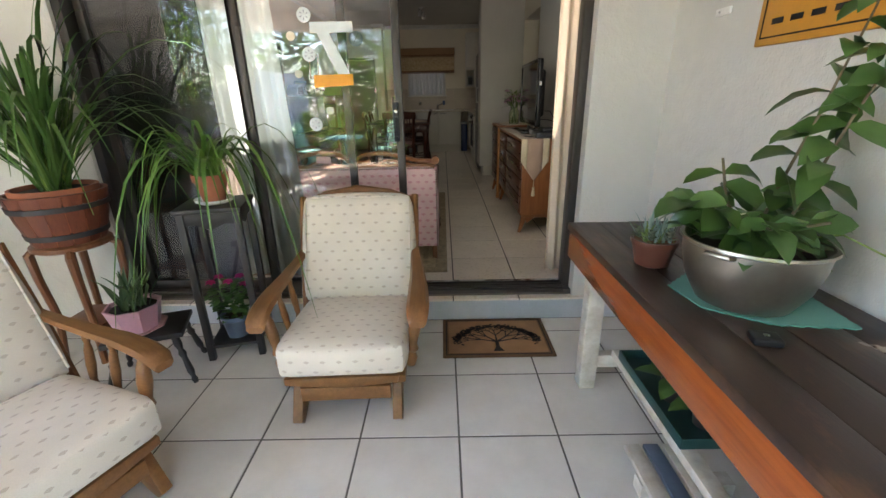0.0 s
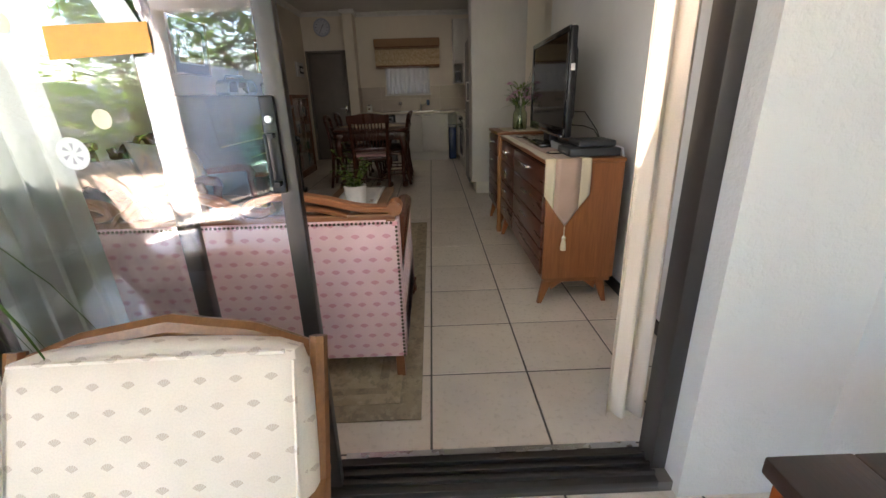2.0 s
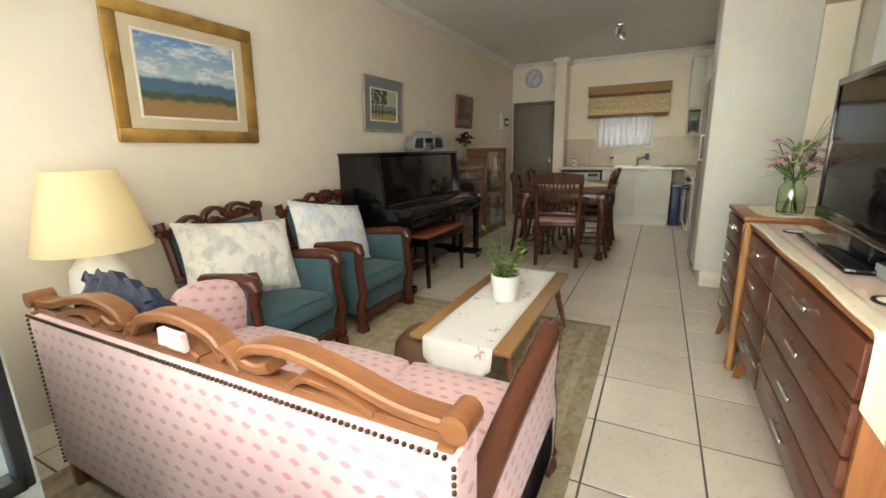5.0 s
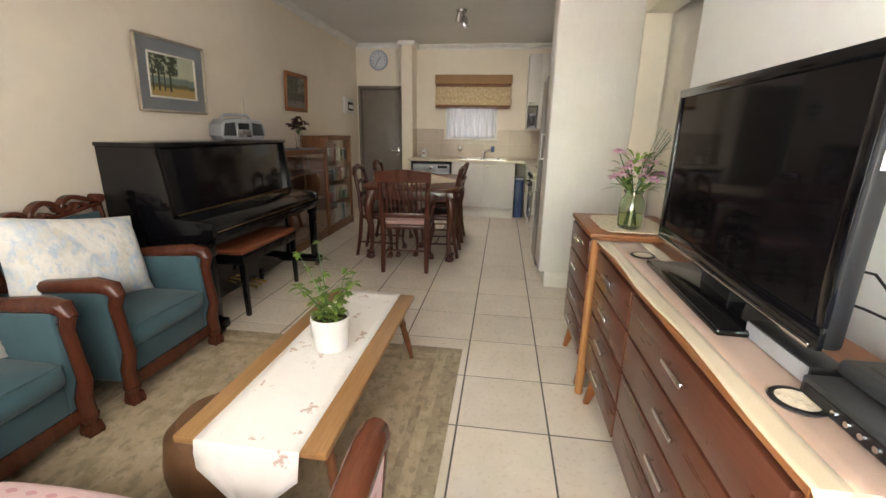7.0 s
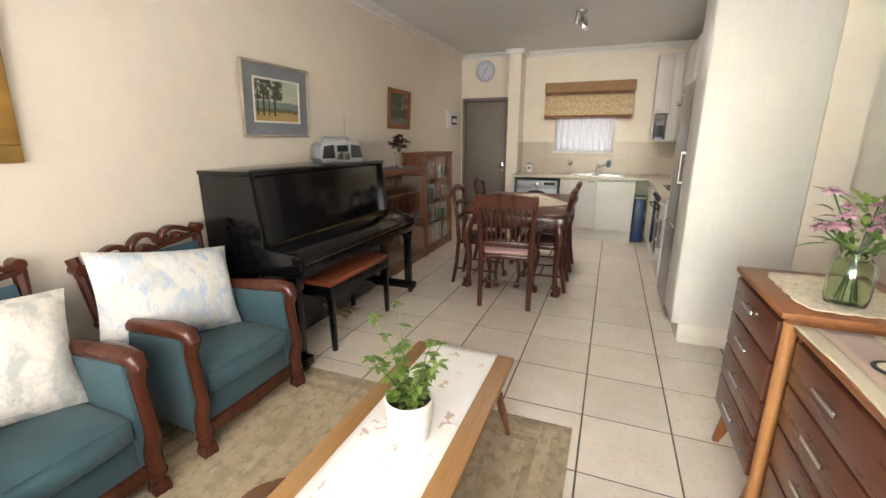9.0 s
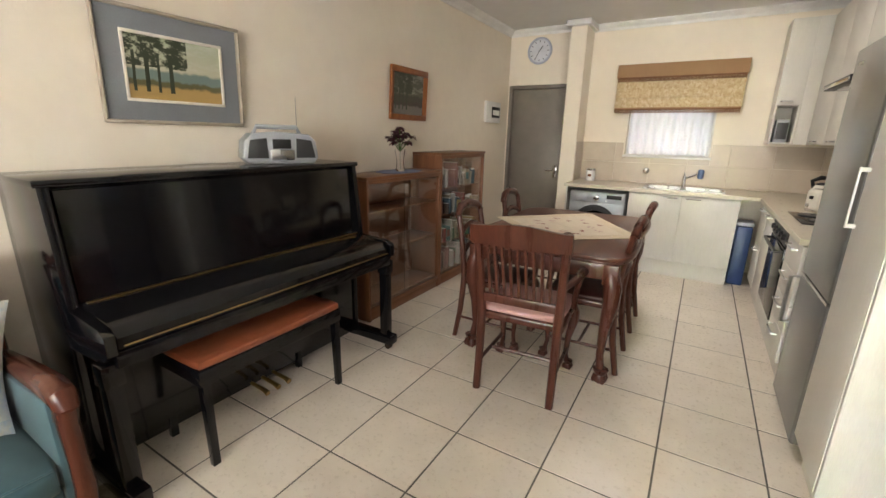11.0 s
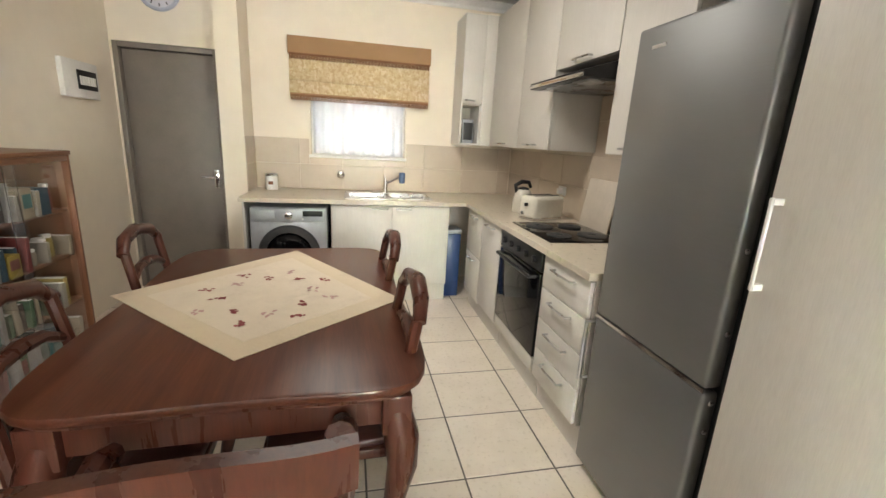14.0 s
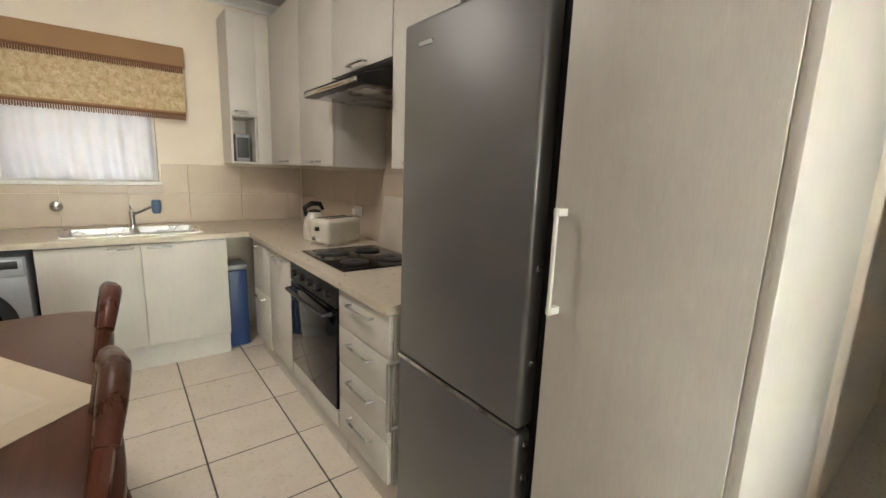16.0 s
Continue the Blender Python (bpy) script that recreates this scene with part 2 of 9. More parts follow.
def mesh_of(name, bm, material, smooth=False):
    bm.normal_update()
    box_uv(bm)
    me = bpy.data.meshes.new(name)
    bm.to_mesh(me)
    bm.free()
    for m in material if isinstance(material, (list, tuple)) else (material,):
        me.materials.append(m)
    if smooth:
        me.polygons.foreach_set("use_smooth", [True] * len(me.polygons))
        me.set_sharp_from_angle(angle=radians(38))
    return me


def part(name, bm, material, parent, label="", smooth=True):
    ob = new(name, mesh_of(name, bm, material, smooth))
    ob.parent = parent
    if label:
        ob["label"] = label
    return ob


def thing(name, m, label, category, group="", kind=""):
    """An empty at the base of a thing, which carries its parts."""
    ob = new(name)
    ob.empty_display_size = 0.05
    ob.matrix_world = m
    return tagged(ob, label, category, group, kind)


def single(name, bm, material, m, label, category, group="", kind="", smooth=True):
    ob = new(name, mesh_of(name, bm, material, smooth))
    ob.matrix_world = m
    return tagged(ob, label, category, group, kind)


def structure(name, bm, material, label="", smooth=False):
    return tagged(new(name, mesh_of(name, bm, material, smooth)), label, "", "", "structure")


def box(bm, x0, x1, y0, y1, z0, z1, bevel=0.0, seg=2):
    vs = [bm.verts.new((x, y, z)) for x in (x0, x1) for y in (y0, y1) for z in (z0, z1)]
    fs = [bm.faces.new([vs[i] for i in q]) for q in ((0, 1, 3, 2), (4, 6, 7, 5), (0, 4, 5, 1), (2, 3, 7, 6), (0, 2, 6, 4), (1, 5, 7, 3))]
    if bevel:
        es = {e for f in fs for e in f.edges}
        bmesh.ops.bevel(bm, geom=list(es), offset=bevel, segments=seg, affect="EDGES", profile=0.5)
    return bm


def boxed(x0, x1, y0, y1, z0, z1, bevel=0.0, seg=2):
    return box(bmesh.new(), x0, x1, y0, y1, z0, z1, bevel, seg)


def tube(bm, pts, radii, seg=8, cap=True):
    """A round bar along points; radii: one, or one a point."""
    pts = [Vector(p) for p in pts]
    if isinstance(radii, (int, float)):
        radii = [radii] * len(pts)
    rings = []
    side = None
    for i, (p, r) in enumerate(zip(pts, radii)):
        d = (pts[min(i + 1, len(pts) - 1)] - pts[max(i - 1, 0)]).normalized()
        if side is None or abs(side.dot(d)) > 0.95:
            side = d.orthogonal().normalized()
        side = (side - d * side.dot(d)).normalized()
        up = d.cross(side)
        rings.append([bm.verts.new(p + r * (math.cos(a) * side + math.sin(a) * up)) for a in (2 * math.pi * k / seg for k in range(seg))])
    for a, b in zip(rings, rings[1:]):
        for k in range(seg):
            bm.faces.new((a[k], a[(k + 1) % seg], b[(k + 1) % seg], b[k]))
    if cap:
        bm.faces.new(rings[0][::-1])
        bm.faces.new(rings[-1])
    return bm


def lathe(bm, profile, at=(0, 0, 0), seg=20):
    """Turns a profile of (radius, height) about the upright through at."""
    c = Vector(at)
    rings = []
    for r, z in profile:
        r = max(r, 0.0005)
        rings.append([bm.verts.new(c + Vector((r * math.cos(2 * math.pi * k / seg), r * math.sin(2 * math.pi * k / seg), z))) for k in range(seg)])
    for a, b in zip(rings, rings[1:]):
        for k in range(seg):
            bm.faces.new((a[k], a[(k + 1) % seg], b[(k + 1) % seg], b[k]))
    bm.faces.new(rings[0][::-1])
    bm.faces.new(rings[-1])
    return bm


def turned(bm, a, b, profile, seg=10):
    """A turned bar from a to b: profile of (share of the way, radius)."""
    a, b = Vector(a), Vector(b)
    return tube(bm, [a.lerp(b, s) for s, _ in profile], [r for _, r in profile], seg)


def slab(bm, outline, depth, axis="y", at=0.0, bevel=0.0):
    """An outline in two axes, drawn out along the third from at to at + depth."""
    def place(u, v, w):
        return {"x": (w, u, v), "y": (u, w, v), "z": (u, v, w)}[axis]
    a = [bm.verts.new(place(u, v, at)) for u, v in outline]
    b = [bm.verts.new(place(u, v, at + depth)) for u, v in outline]
    n = len(a)
    fs = [bm.faces.new(a), bm.faces.new(b[::-1])]
    fs += [bm.faces.new((a[i], b[i], b[(i + 1) % n], a[(i + 1) % n])) for i in range(n)]
    bmesh.ops.recalc_face_normals(bm, faces=fs)
    if bevel:
        es = list(set(fs[0].edges) | set(fs[1].edges))
        bmesh.ops.bevel(bm, geom=es, offset=bevel, segments=2, affect="EDGES", profile=0.5)
    return bm


def cushion(bm, x0, x1, y0, y1, z0, z1, puff=0.03, n=8, edge=0.25):
    """A stuffed box: rounded edges and bulging faces."""
    verts = {}
    cx, cy, cz = (x0 + x1) / 2, (y0 + y1) / 2, (z0 + z1) / 2
    hx, hy, hz = (x1 - x0) / 2, (y1 - y0) / 2, (z1 - z0) / 2
    rad = min(hx, hy, hz) * edge * 2

    def vert(u, v, w):
        key = (round(u, 5), round(v, 5), round(w, 5))
        if key not in verts:
            p = Vector((u * hx, v * hy, w * hz))
            core = Vector((max(-hx + rad, min(hx - rad, p.x)), max(-hy + rad, min(hy - rad, p.y)), max(-hz + rad, min(hz - rad, p.z))))
            off = p - core
            if off.length > rad:
                p = core + off.normalized() * rad
            bulge = Vector((0, 0, 0))
            for i, (c, o1, o2) in enumerate(((u, v, w), (v, u, w), (w, u, v))):
                bulge[i] = puff * c * (1 - o1 * o1) * (1 - o2 * o2)
            verts[key] = bm.verts.new(Vector((cx, cy, cz)) + p + bulge)
        return verts[key]

    g = [-1 + 2 * i / n for i in range(n + 1)]
    for f in range(6):
        s, a = (1 if f % 2 else -1), f // 2
        for i in range(n):
            for j in range(n):
                q = []
                for u, v in ((g[i], g[j]), (g[i + 1], g[j]), (g[i + 1], g[j + 1]), (g[i], g[j + 1])):
                    q.append(vert(*{0: (s, u, v), 1: (u, s, v), 2: (u, v, s)}[a]))
                if len(set(q)) == 4:
                    bm.faces.new(q if (s > 0) != (a == 1) else q[::-1])
    return bm


def blade(bm, pts, widths, normal=(0, 0, 1), fold=0.0):
    """A leaf or strap along points, with its own widths; normal: the way its face looks."""
    pts = [Vector(p) for p in pts]
    rows = []
    for i, (p, w) in enumerate(zip(pts, widths)):
        d = (pts[min(i + 1, len(pts) - 1)] - pts[max(i - 1, 0)]).normalized()
        s = d.cross(Vector(normal))
        s = s.normalized() if s.length > 1e-4 else d.orthogonal().normalized()
        up = s.cross(d)
        w = max(w, 0.0006)
        rows.append([bm.verts.new(p - s * w + up * fold * w), bm.verts.new(p), bm.verts.new(p + s * w + up * fold * w)])
    for a, b in zip(rows, rows[1:]):
        bm.faces.new((a[0], a[1], b[1], b[0]))
        bm.faces.new((a[1], a[2], b[2], b[1]))
    return bm


def leaf(bm, base, way, length, width, droop=0.3, normal=(0, 0, 1)):
    base, way = Vector(base), Vector(way).normalized()
    pts = [base + way * length * s + Vector((0, 0, -droop * length * s * s)) for s in (0, 0.25, 0.55, 0.85, 1)]
    return blade(bm, pts, [width * k for k in (0.08, 0.42, 0.5, 0.25, 0.0)], normal, 0.25)


def text_on(words, size, m, material, parent, name="lettering", depth=0.001, label=""):
    c = bpy.data.curves.new(name, "FONT")
    c.body, c.size, c.extrude, c.align_x, c.align_y = words, size, depth, "CENTER", "CENTER"
    tmp = new(name, c)
    me = bpy.data.meshes.new_from_object(tmp.evaluated_get(bpy.context.evaluated_depsgraph_get()))
    bpy.data.objects.remove(tmp)
    me.materials.append(material)
    ob = new(name, me)
    ob.parent, ob.matrix_local = parent, m
    if label:
        ob["label"] = label
    return ob


# ---- large structure ----
T = 0.435          # tile pitch
LX, RX = -2.40, 1.17    # side walls of the living room
BY, DY = 6.75, 6.60     # kitchen wall, entrance door wall
FY = -1.50              # outer face of the front wall
CEIL = CEIL_Z
PZ = -0.18             # patio floor


def wall_with_hole(name, axis, at, thick, a0, a1, z0, z1, holes, material, label):
    """A wall with rectangular holes (a0, a1, z0, z1); axis: the one that it stands across."""
    bm = bmesh.new()
    cuts = sorted({a0, a1, *(h[0] for h in holes), *(h[1] for h in holes)})
    for p, q in zip(cuts, cuts[1:]):
        mid = (p + q) / 2
        zs = [z0]
        for h in sorted(holes, key=lambda h: h[2]):
            if h[0] < mid < h[1]:
                zs += [h[2], h[3]]
        zs.append(z1)
        for lo, hi in zip(zs[::2], zs[1::2]):
            if hi - lo > 1e-4:
                if axis == "x":
                    box(bm, at, at + thick, p, q, lo, hi)
                else:
                    box(bm, p, q, at, at + thick, lo, hi)
    bmesh.ops.remove_doubles(bm, verts=bm.verts, dist=1e-4)
    seen = {}
    for f in list(bm.faces):
        seen.setdefault(tuple(round(c, 4) for c in f.calc_center_median()), []).append(f)
    bmesh.ops.delete(bm, geom=[f for fs in seen.values() if len(fs) > 1 for f in fs], context="FACES")
    return structure(name, bm, material, label)


wall_with_hole("wall_west", "x", LX - 0.2, 0.2, FY + 0.2, DY + 0.2, -0.3, CEIL, [], M_WALL, "cream painted plaster living room wall")
wall_with_hole("wall_east", "x", RX, 0.2, FY + 0.2, 1.83, -0.3, CEIL, [], M_WALL_GREY, "pale grey painted wall behind the television")
wall_with_hole("wall_east_kitchen", "x", RX, 0.2, 2.87, BY, -0.3, CEIL, [], M_WALL, "cream painted kitchen wall")
structure("opening_header", boxed(RX, RX + 0.2, 1.83, 2.87, 2.25, CEIL), M_WALL, "painted beam over the passage opening")
wall_with_hole("wall_north", "y", BY, 0.2, -1.38, RX + 0.2, -0.3, CEIL, [(-0.87, 0.03, 1.26, 2.12)], M_WALL, "cream kitchen wall with a small window")
wall_with_hole("wall_door", "y", DY, 0.2, LX, -1.56, -0.3, CEIL, [(-2.385, -1.60, -0.3, 2.10)], M_WALL, "cream wall over the entrance door")
structure("wall_nib", boxed(-1.56, -1.38, 6.38, BY + 0.2, -0.3, CEIL), M_WALL, "narrow cream wall pier beside the entrance door")
wall_with_hole("wall_south", "y", FY, 0.2, -3.3, RX + 0.2, -0.3, CEIL, [(-2.13, 0.78, -0.3, 2.12)], M_PATIO_WALL, "rough plastered front wall round the sliding door")
structure("ceiling", boxed(LX - 0.2, RX + 0.2, FY + 0.2, BY + 0.2, CEIL, CEIL + 0.15), M_CEILING, "flat white ceiling")
structure("foundation", boxed(LX - 0.2, RX + 0.2, FY + 0.03, BY + 0.2, -0.35, -0.0028), M_GROUT, "grouted bed under the floor tiles")
structure("step_riser", boxed(-2.2, RX + 0.02, FY - 0.035, FY + 0.06, PZ, -0.045, 0.004), M_RISER, "blue-grey painted riser of the patio step")

# side room beyond the passage
wall_with_hole("wall_side_room_east", "x", 3.7, 0.2, 0.6, 3.3, -0.3, CEIL, [(1.1, 1.45, 1.1, 1.95)], M_WALL, "side room wall with a garden window")
structure("wall_side_room_north", boxed(RX + 0.2, 3.7, 2.95, 3.15, -0.3, CEIL), M_WALL, "cream side room wall")
structure("wall_side_room_south", boxed(RX + 0.2, 3.7, 0.6, 0.8, -0.3, CEIL), M_WALL, "cream side room wall")
structure("ceiling_side_room", boxed(RX + 0.2, 3.9, 0.6, 3.15, CEIL, CEIL + 0.15), M_CEILING, "white side room ceiling")
structure("floor_side_room", boxed(RX + 0.2, 3.9, 0.6, 3.15, -0.35, 0.0), M_TILE, "tiled side room floor")

# patio shell
structure("wall_patio_east", boxed(1.20, 1.40, -6.2, FY, -0.4, 2.45), M_PATIO_WALL, "rough plastered patio side wall")
# west wall is unseen, its length set to darken the left pane's reflection
structure("wall_patio_west", boxed(-3.3, -3.1, -3.9, FY, -0.4, 2.45), M_PATIO_WALL, "rough plastered patio side wall")
structure("patio_post", boxed(-3.3, -3.1, -6.2, -6.0, -0.4, 2.45, 0.01), M_PATIO_WALL, "plastered corner post of the patio roof")
structure("ceiling_patio", boxed(-3.3, 1.40, -6.2, FY, 2.45, 2.6), M_CEILING, "white painted patio ceiling")
structure("patio_beam", boxed(-3.3, 1.40, -6.2, -5.95, 2.22, 2.45), M_WHITE, "white fascia beam at the patio edge")
structure("patio_bed", boxed(-3.3, 1.40, -6.2, FY + 0.03, PZ - 0.2, PZ - 0.0028), M_GROUT, "grouted bed under the patio tiles")

# ---- living room ----
M_PINK = fabric("pink_fan_cloth", (0.72, 0.50, 0.50), (0.52, 0.20, 0.24), (0.062, 0.05), 0.42)
M_TEAL = fabric("teal_cloth", (0.045, 0.105, 0.125), None, mottle=0.25)
M_IVORY = fabric("ivory_fan_cloth", (0.66, 0.59, 0.49), (0.40, 0.33, 0.26), (0.068, 0.05), 0.3)
M_NAVY = fabric("navy_throw", (0.012, 0.018, 0.05), None, mottle=0.4)
M_LINEN = fabric("white_linen", (0.74, 0.71, 0.66), None, mottle=0.08)
M_SATIN = fabric("beige_satin", (0.42, 0.29, 0.22), None, mottle=0.2)
M_SATIN_EDGE = fabric("cream_satin", (0.58, 0.49, 0.34), None, mottle=0.15)
M_CURTAIN = fabric("cream_curtain", (0.66, 0.54, 0.42), None, mottle=0.1)
M_LEATHER = plain("brown_leather", (0.16, 0.08, 0.035), rough=0.45, relief=0.4, fine=120, spread=0.35)
M_LEATHER_RED = plain("red_brown_leather", (0.27, 0.075, 0.03), rough=0.4, relief=0.3, fine=120, spread=0.3)
M_NAIL = plain("brass_nails", (0.10, 0.075, 0.05), rough=0.35, metal=0.9)
M_REDWOOD = wood("red_brown_wood", (0.085, 0.028, 0.016), (0.19, 0.075, 0.035), 0.3, "y", coat=0.2)
M_SHOWWOOD = wood("show_wood", (0.14, 0.05, 0.02), (0.30, 0.13, 0.055), 0.3, "x", coat=0.25)
M_GILT = plain("gilt_frame", (0.58, 0.34, 0.09), rough=0.36, metal=0.6, relief=0.4, spread=0.4)
M_SCREEN = plain("dark_screen", (0.004, 0.004, 0.005), rough=0.06, relief=0.0, spec=0.25)
M_GREYPLASTIC = plain("silver_plastic", (0.36, 0.38, 0.40), rough=0.35, metal=0.2)
M_DARKGREY = plain("charcoal_plastic", (0.026, 0.028, 0.03), rough=0.45)
M_DRAWER = wood("reddish_drawer_front", (0.075, 0.024, 0.014), (0.13, 0.045, 0.025), 0.28, "y", coat=0.2)


def blotched(name, base, marks, scale=7.0, low=0.5, high=0.62):
    """Printed cloth with soft clouds of colour."""
    m, n, l, b = shader(name)
    v = coord(n, "UV")
    c = base
    for k, col in enumerate(marks):
        f = noise_tex(n, l, v, scale * (1 + 0.6 * k), 5, 0.7, (1 + 0.3 * k, 1, 1 + k))
        f = ramp(n, l, f, ((low, (0, 0, 0)), (high, (1, 1, 1))))
        c = mix(n, l, f, c, col)
    l.new(c, b.inputs["Base Color"])
    b.inputs["Roughness"].default_value = 0.9
    bump(n, l, b, noise_tex(n, l, v, 12, 4), 0.5, 0.02)
    return m


M_PILLOW = blotched("blue_flowered_cotton", (0.80, 0.79, 0.75), ((0.60, 0.67, 0.74), (0.70, 0.67, 0.60), (0.50, 0.60, 0.70)), 4)
M_PILLOW_GREY = blotched("grey_flowered_cotton", (0.80, 0.77, 0.70), ((0.58, 0.57, 0.51), (0.52, 0.54, 0.52)), 5)
M_RUG = blotched("olive_beige_rug", (0.44, 0.35, 0.23), ((0.36, 0.29, 0.18), (0.48, 0.39, 0.27), (0.31, 0.26, 0.17)), 6, 0.52, 0.6)
M_RUG_EDGE = blotched("rug_border", (0.34, 0.275, 0.18), ((0.40, 0.33, 0.22), (0.26, 0.21, 0.14)), 9, 0.5, 0.58)
M_RUNNER = blotched("embroidered_linen", (0.80, 0.78, 0.74), ((0.52, 0.40, 0.34),), 9, 0.61, 0.64)
M_LACE = blotched("cream_lace", (0.66, 0.58, 0.44), ((0.50, 0.42, 0.30), (0.72, 0.66, 0.52)), 30, 0.5, 0.6)


def nails(bm, pts, step=0.017, r=0.0065):
    """A row of dome nails along a line of points."""
    pts = [Vector(p) for p in pts]
    for a, b in zip(pts, pts[1:]):
        k = max(1, int((b - a).length / step))
        for i in range(k):
            p = a.lerp(b, i / k)
            bmesh.ops.create_icosphere(bm, subdivisions=1, radius=r, matrix=Matrix.Translation(p))


def ribbon(bm, pts, width, depth, y0):
    """A carved strap of even width along a line in x and z."""
    pts = [Vector((x, 0, z)) for x, z in pts]
    fine = []
    for k in range(len(pts) - 1):
        p0, p1, p2, p3 = pts[max(k - 1, 0)], pts[k], pts[k + 1], pts[min(k + 2, len(pts) - 1)]
        for i in range(5):
            u = i / 5
            fine.append(0.5 * (2 * p1 + (p2 - p0) * u + (2 * p0 - 5 * p1 + 4 * p2 - p3) * u * u + (3 * p1 - p0 - 3 * p2 + p3) * u ** 3))
    fine.append(pts[-1])
    rows = []
    for k, p in enumerate(fine):
        d = (fine[min(k + 1, len(fine) - 1)] - fine[max(k - 1, 0)]).normalized()
        n = Vector((-d.z, 0, d.x)) * width / 2
        rows.append([bm.verts.new((q.x, y, q.z)) for q, y in ((p - n, y0), (p - n * 0.6, y0 - depth * 0.12), (p + n * 0.6, y0 - depth * 0.12), (p + n, y0), (p + n, y0 + depth), (p - n, y0 + depth))])
    for p, q in zip(rows, rows[1:]):
        for j in range(6):
            bm.faces.new((p[j], p[(j + 1) % 6], q[(j + 1) % 6], q[j]))
    bm.faces.new(rows[0][::-1]), bm.faces.new(rows[-1])


def pierced_crest(bm, half, rise, thick, y0=0.0, z0=0.0):
    """An open carved top rail: a straight base, a raised middle and two long hooked scrolls."""
    box(bm, -half, half, y0, y0 + thick, z0 - 0.004, z0 + rise * 0.18, 0.003)
    w = rise * 0.2

    def at(pts, s):
        return [(s * x * half, z0 + z * rise) for x, z in pts]

    ribbon(bm, at([(-0.24, 0.3), (-0.17, 0.72), (0.0, 0.92), (0.17, 0.72), (0.24, 0.3)], 1), w * 1.25, thick, y0)
    ribbon(bm, at([(-0.12, 0.12), (0.0, 0.36), (0.12, 0.12)], 1), w, thick, y0)
    for s in (-1, 1):
        ribbon(bm, at([(0.99, 0.3), (0.84, 0.36), (0.66, 0.66), (0.50, 0.82), (0.36, 0.7), (0.31, 0.42), (0.37, 0.3), (0.43, 0.42)], s), w * 1.15, thick, y0)
        ribbon(bm, at([(0.78, 0.12), (0.66, 0.34), (0.56, 0.40), (0.50, 0.14)], s), w * 0.8, thick, y0)
        ribbon(bm, at([(0.30, 0.12), (0.26, 0.42), (0.22, 0.52)], s), w * 0.8, thick, y0)
        tube(bm, [(s * half, y0 - 0.014, z0 + rise * 0.36), (s * half, y0 + thick + 0.014, z0 + rise * 0.36)], rise * 0.24, 16)
    bmesh.ops.recalc_face_normals(bm, faces=bm.faces)


def ball_foot(bm, x, y, h=0.1, r=0.036):
    lathe(bm, [(r * 0.7, 0), (r * 1.05, h * 0.15), (r * 1.1, h * 0.35), (r * 0.8, h * 0.62), (r * 1.1, h * 0.85), (r * 1.2, h)], (x, y, 0), 12)
    for k in range(4):
        a = k * math.pi / 2 + 0.6
        tube(bm, [(x + r * 1.02 * math.cos(a), y + r * 1.02 * math.sin(a), 0.008), (x + r * 1.15 * math.cos(a), y + r * 1.15 * math.sin(a), h * 0.3), (x + r * 0.9 * math.cos(a), y + r * 0.9 * math.sin(a), h * 0.66)], 0.009, 5)


M_SOFAARM = wood("polished_red_brown", (0.085, 0.026, 0.014), (0.15, 0.05, 0.026), 0.25, "y", coat=0.3)


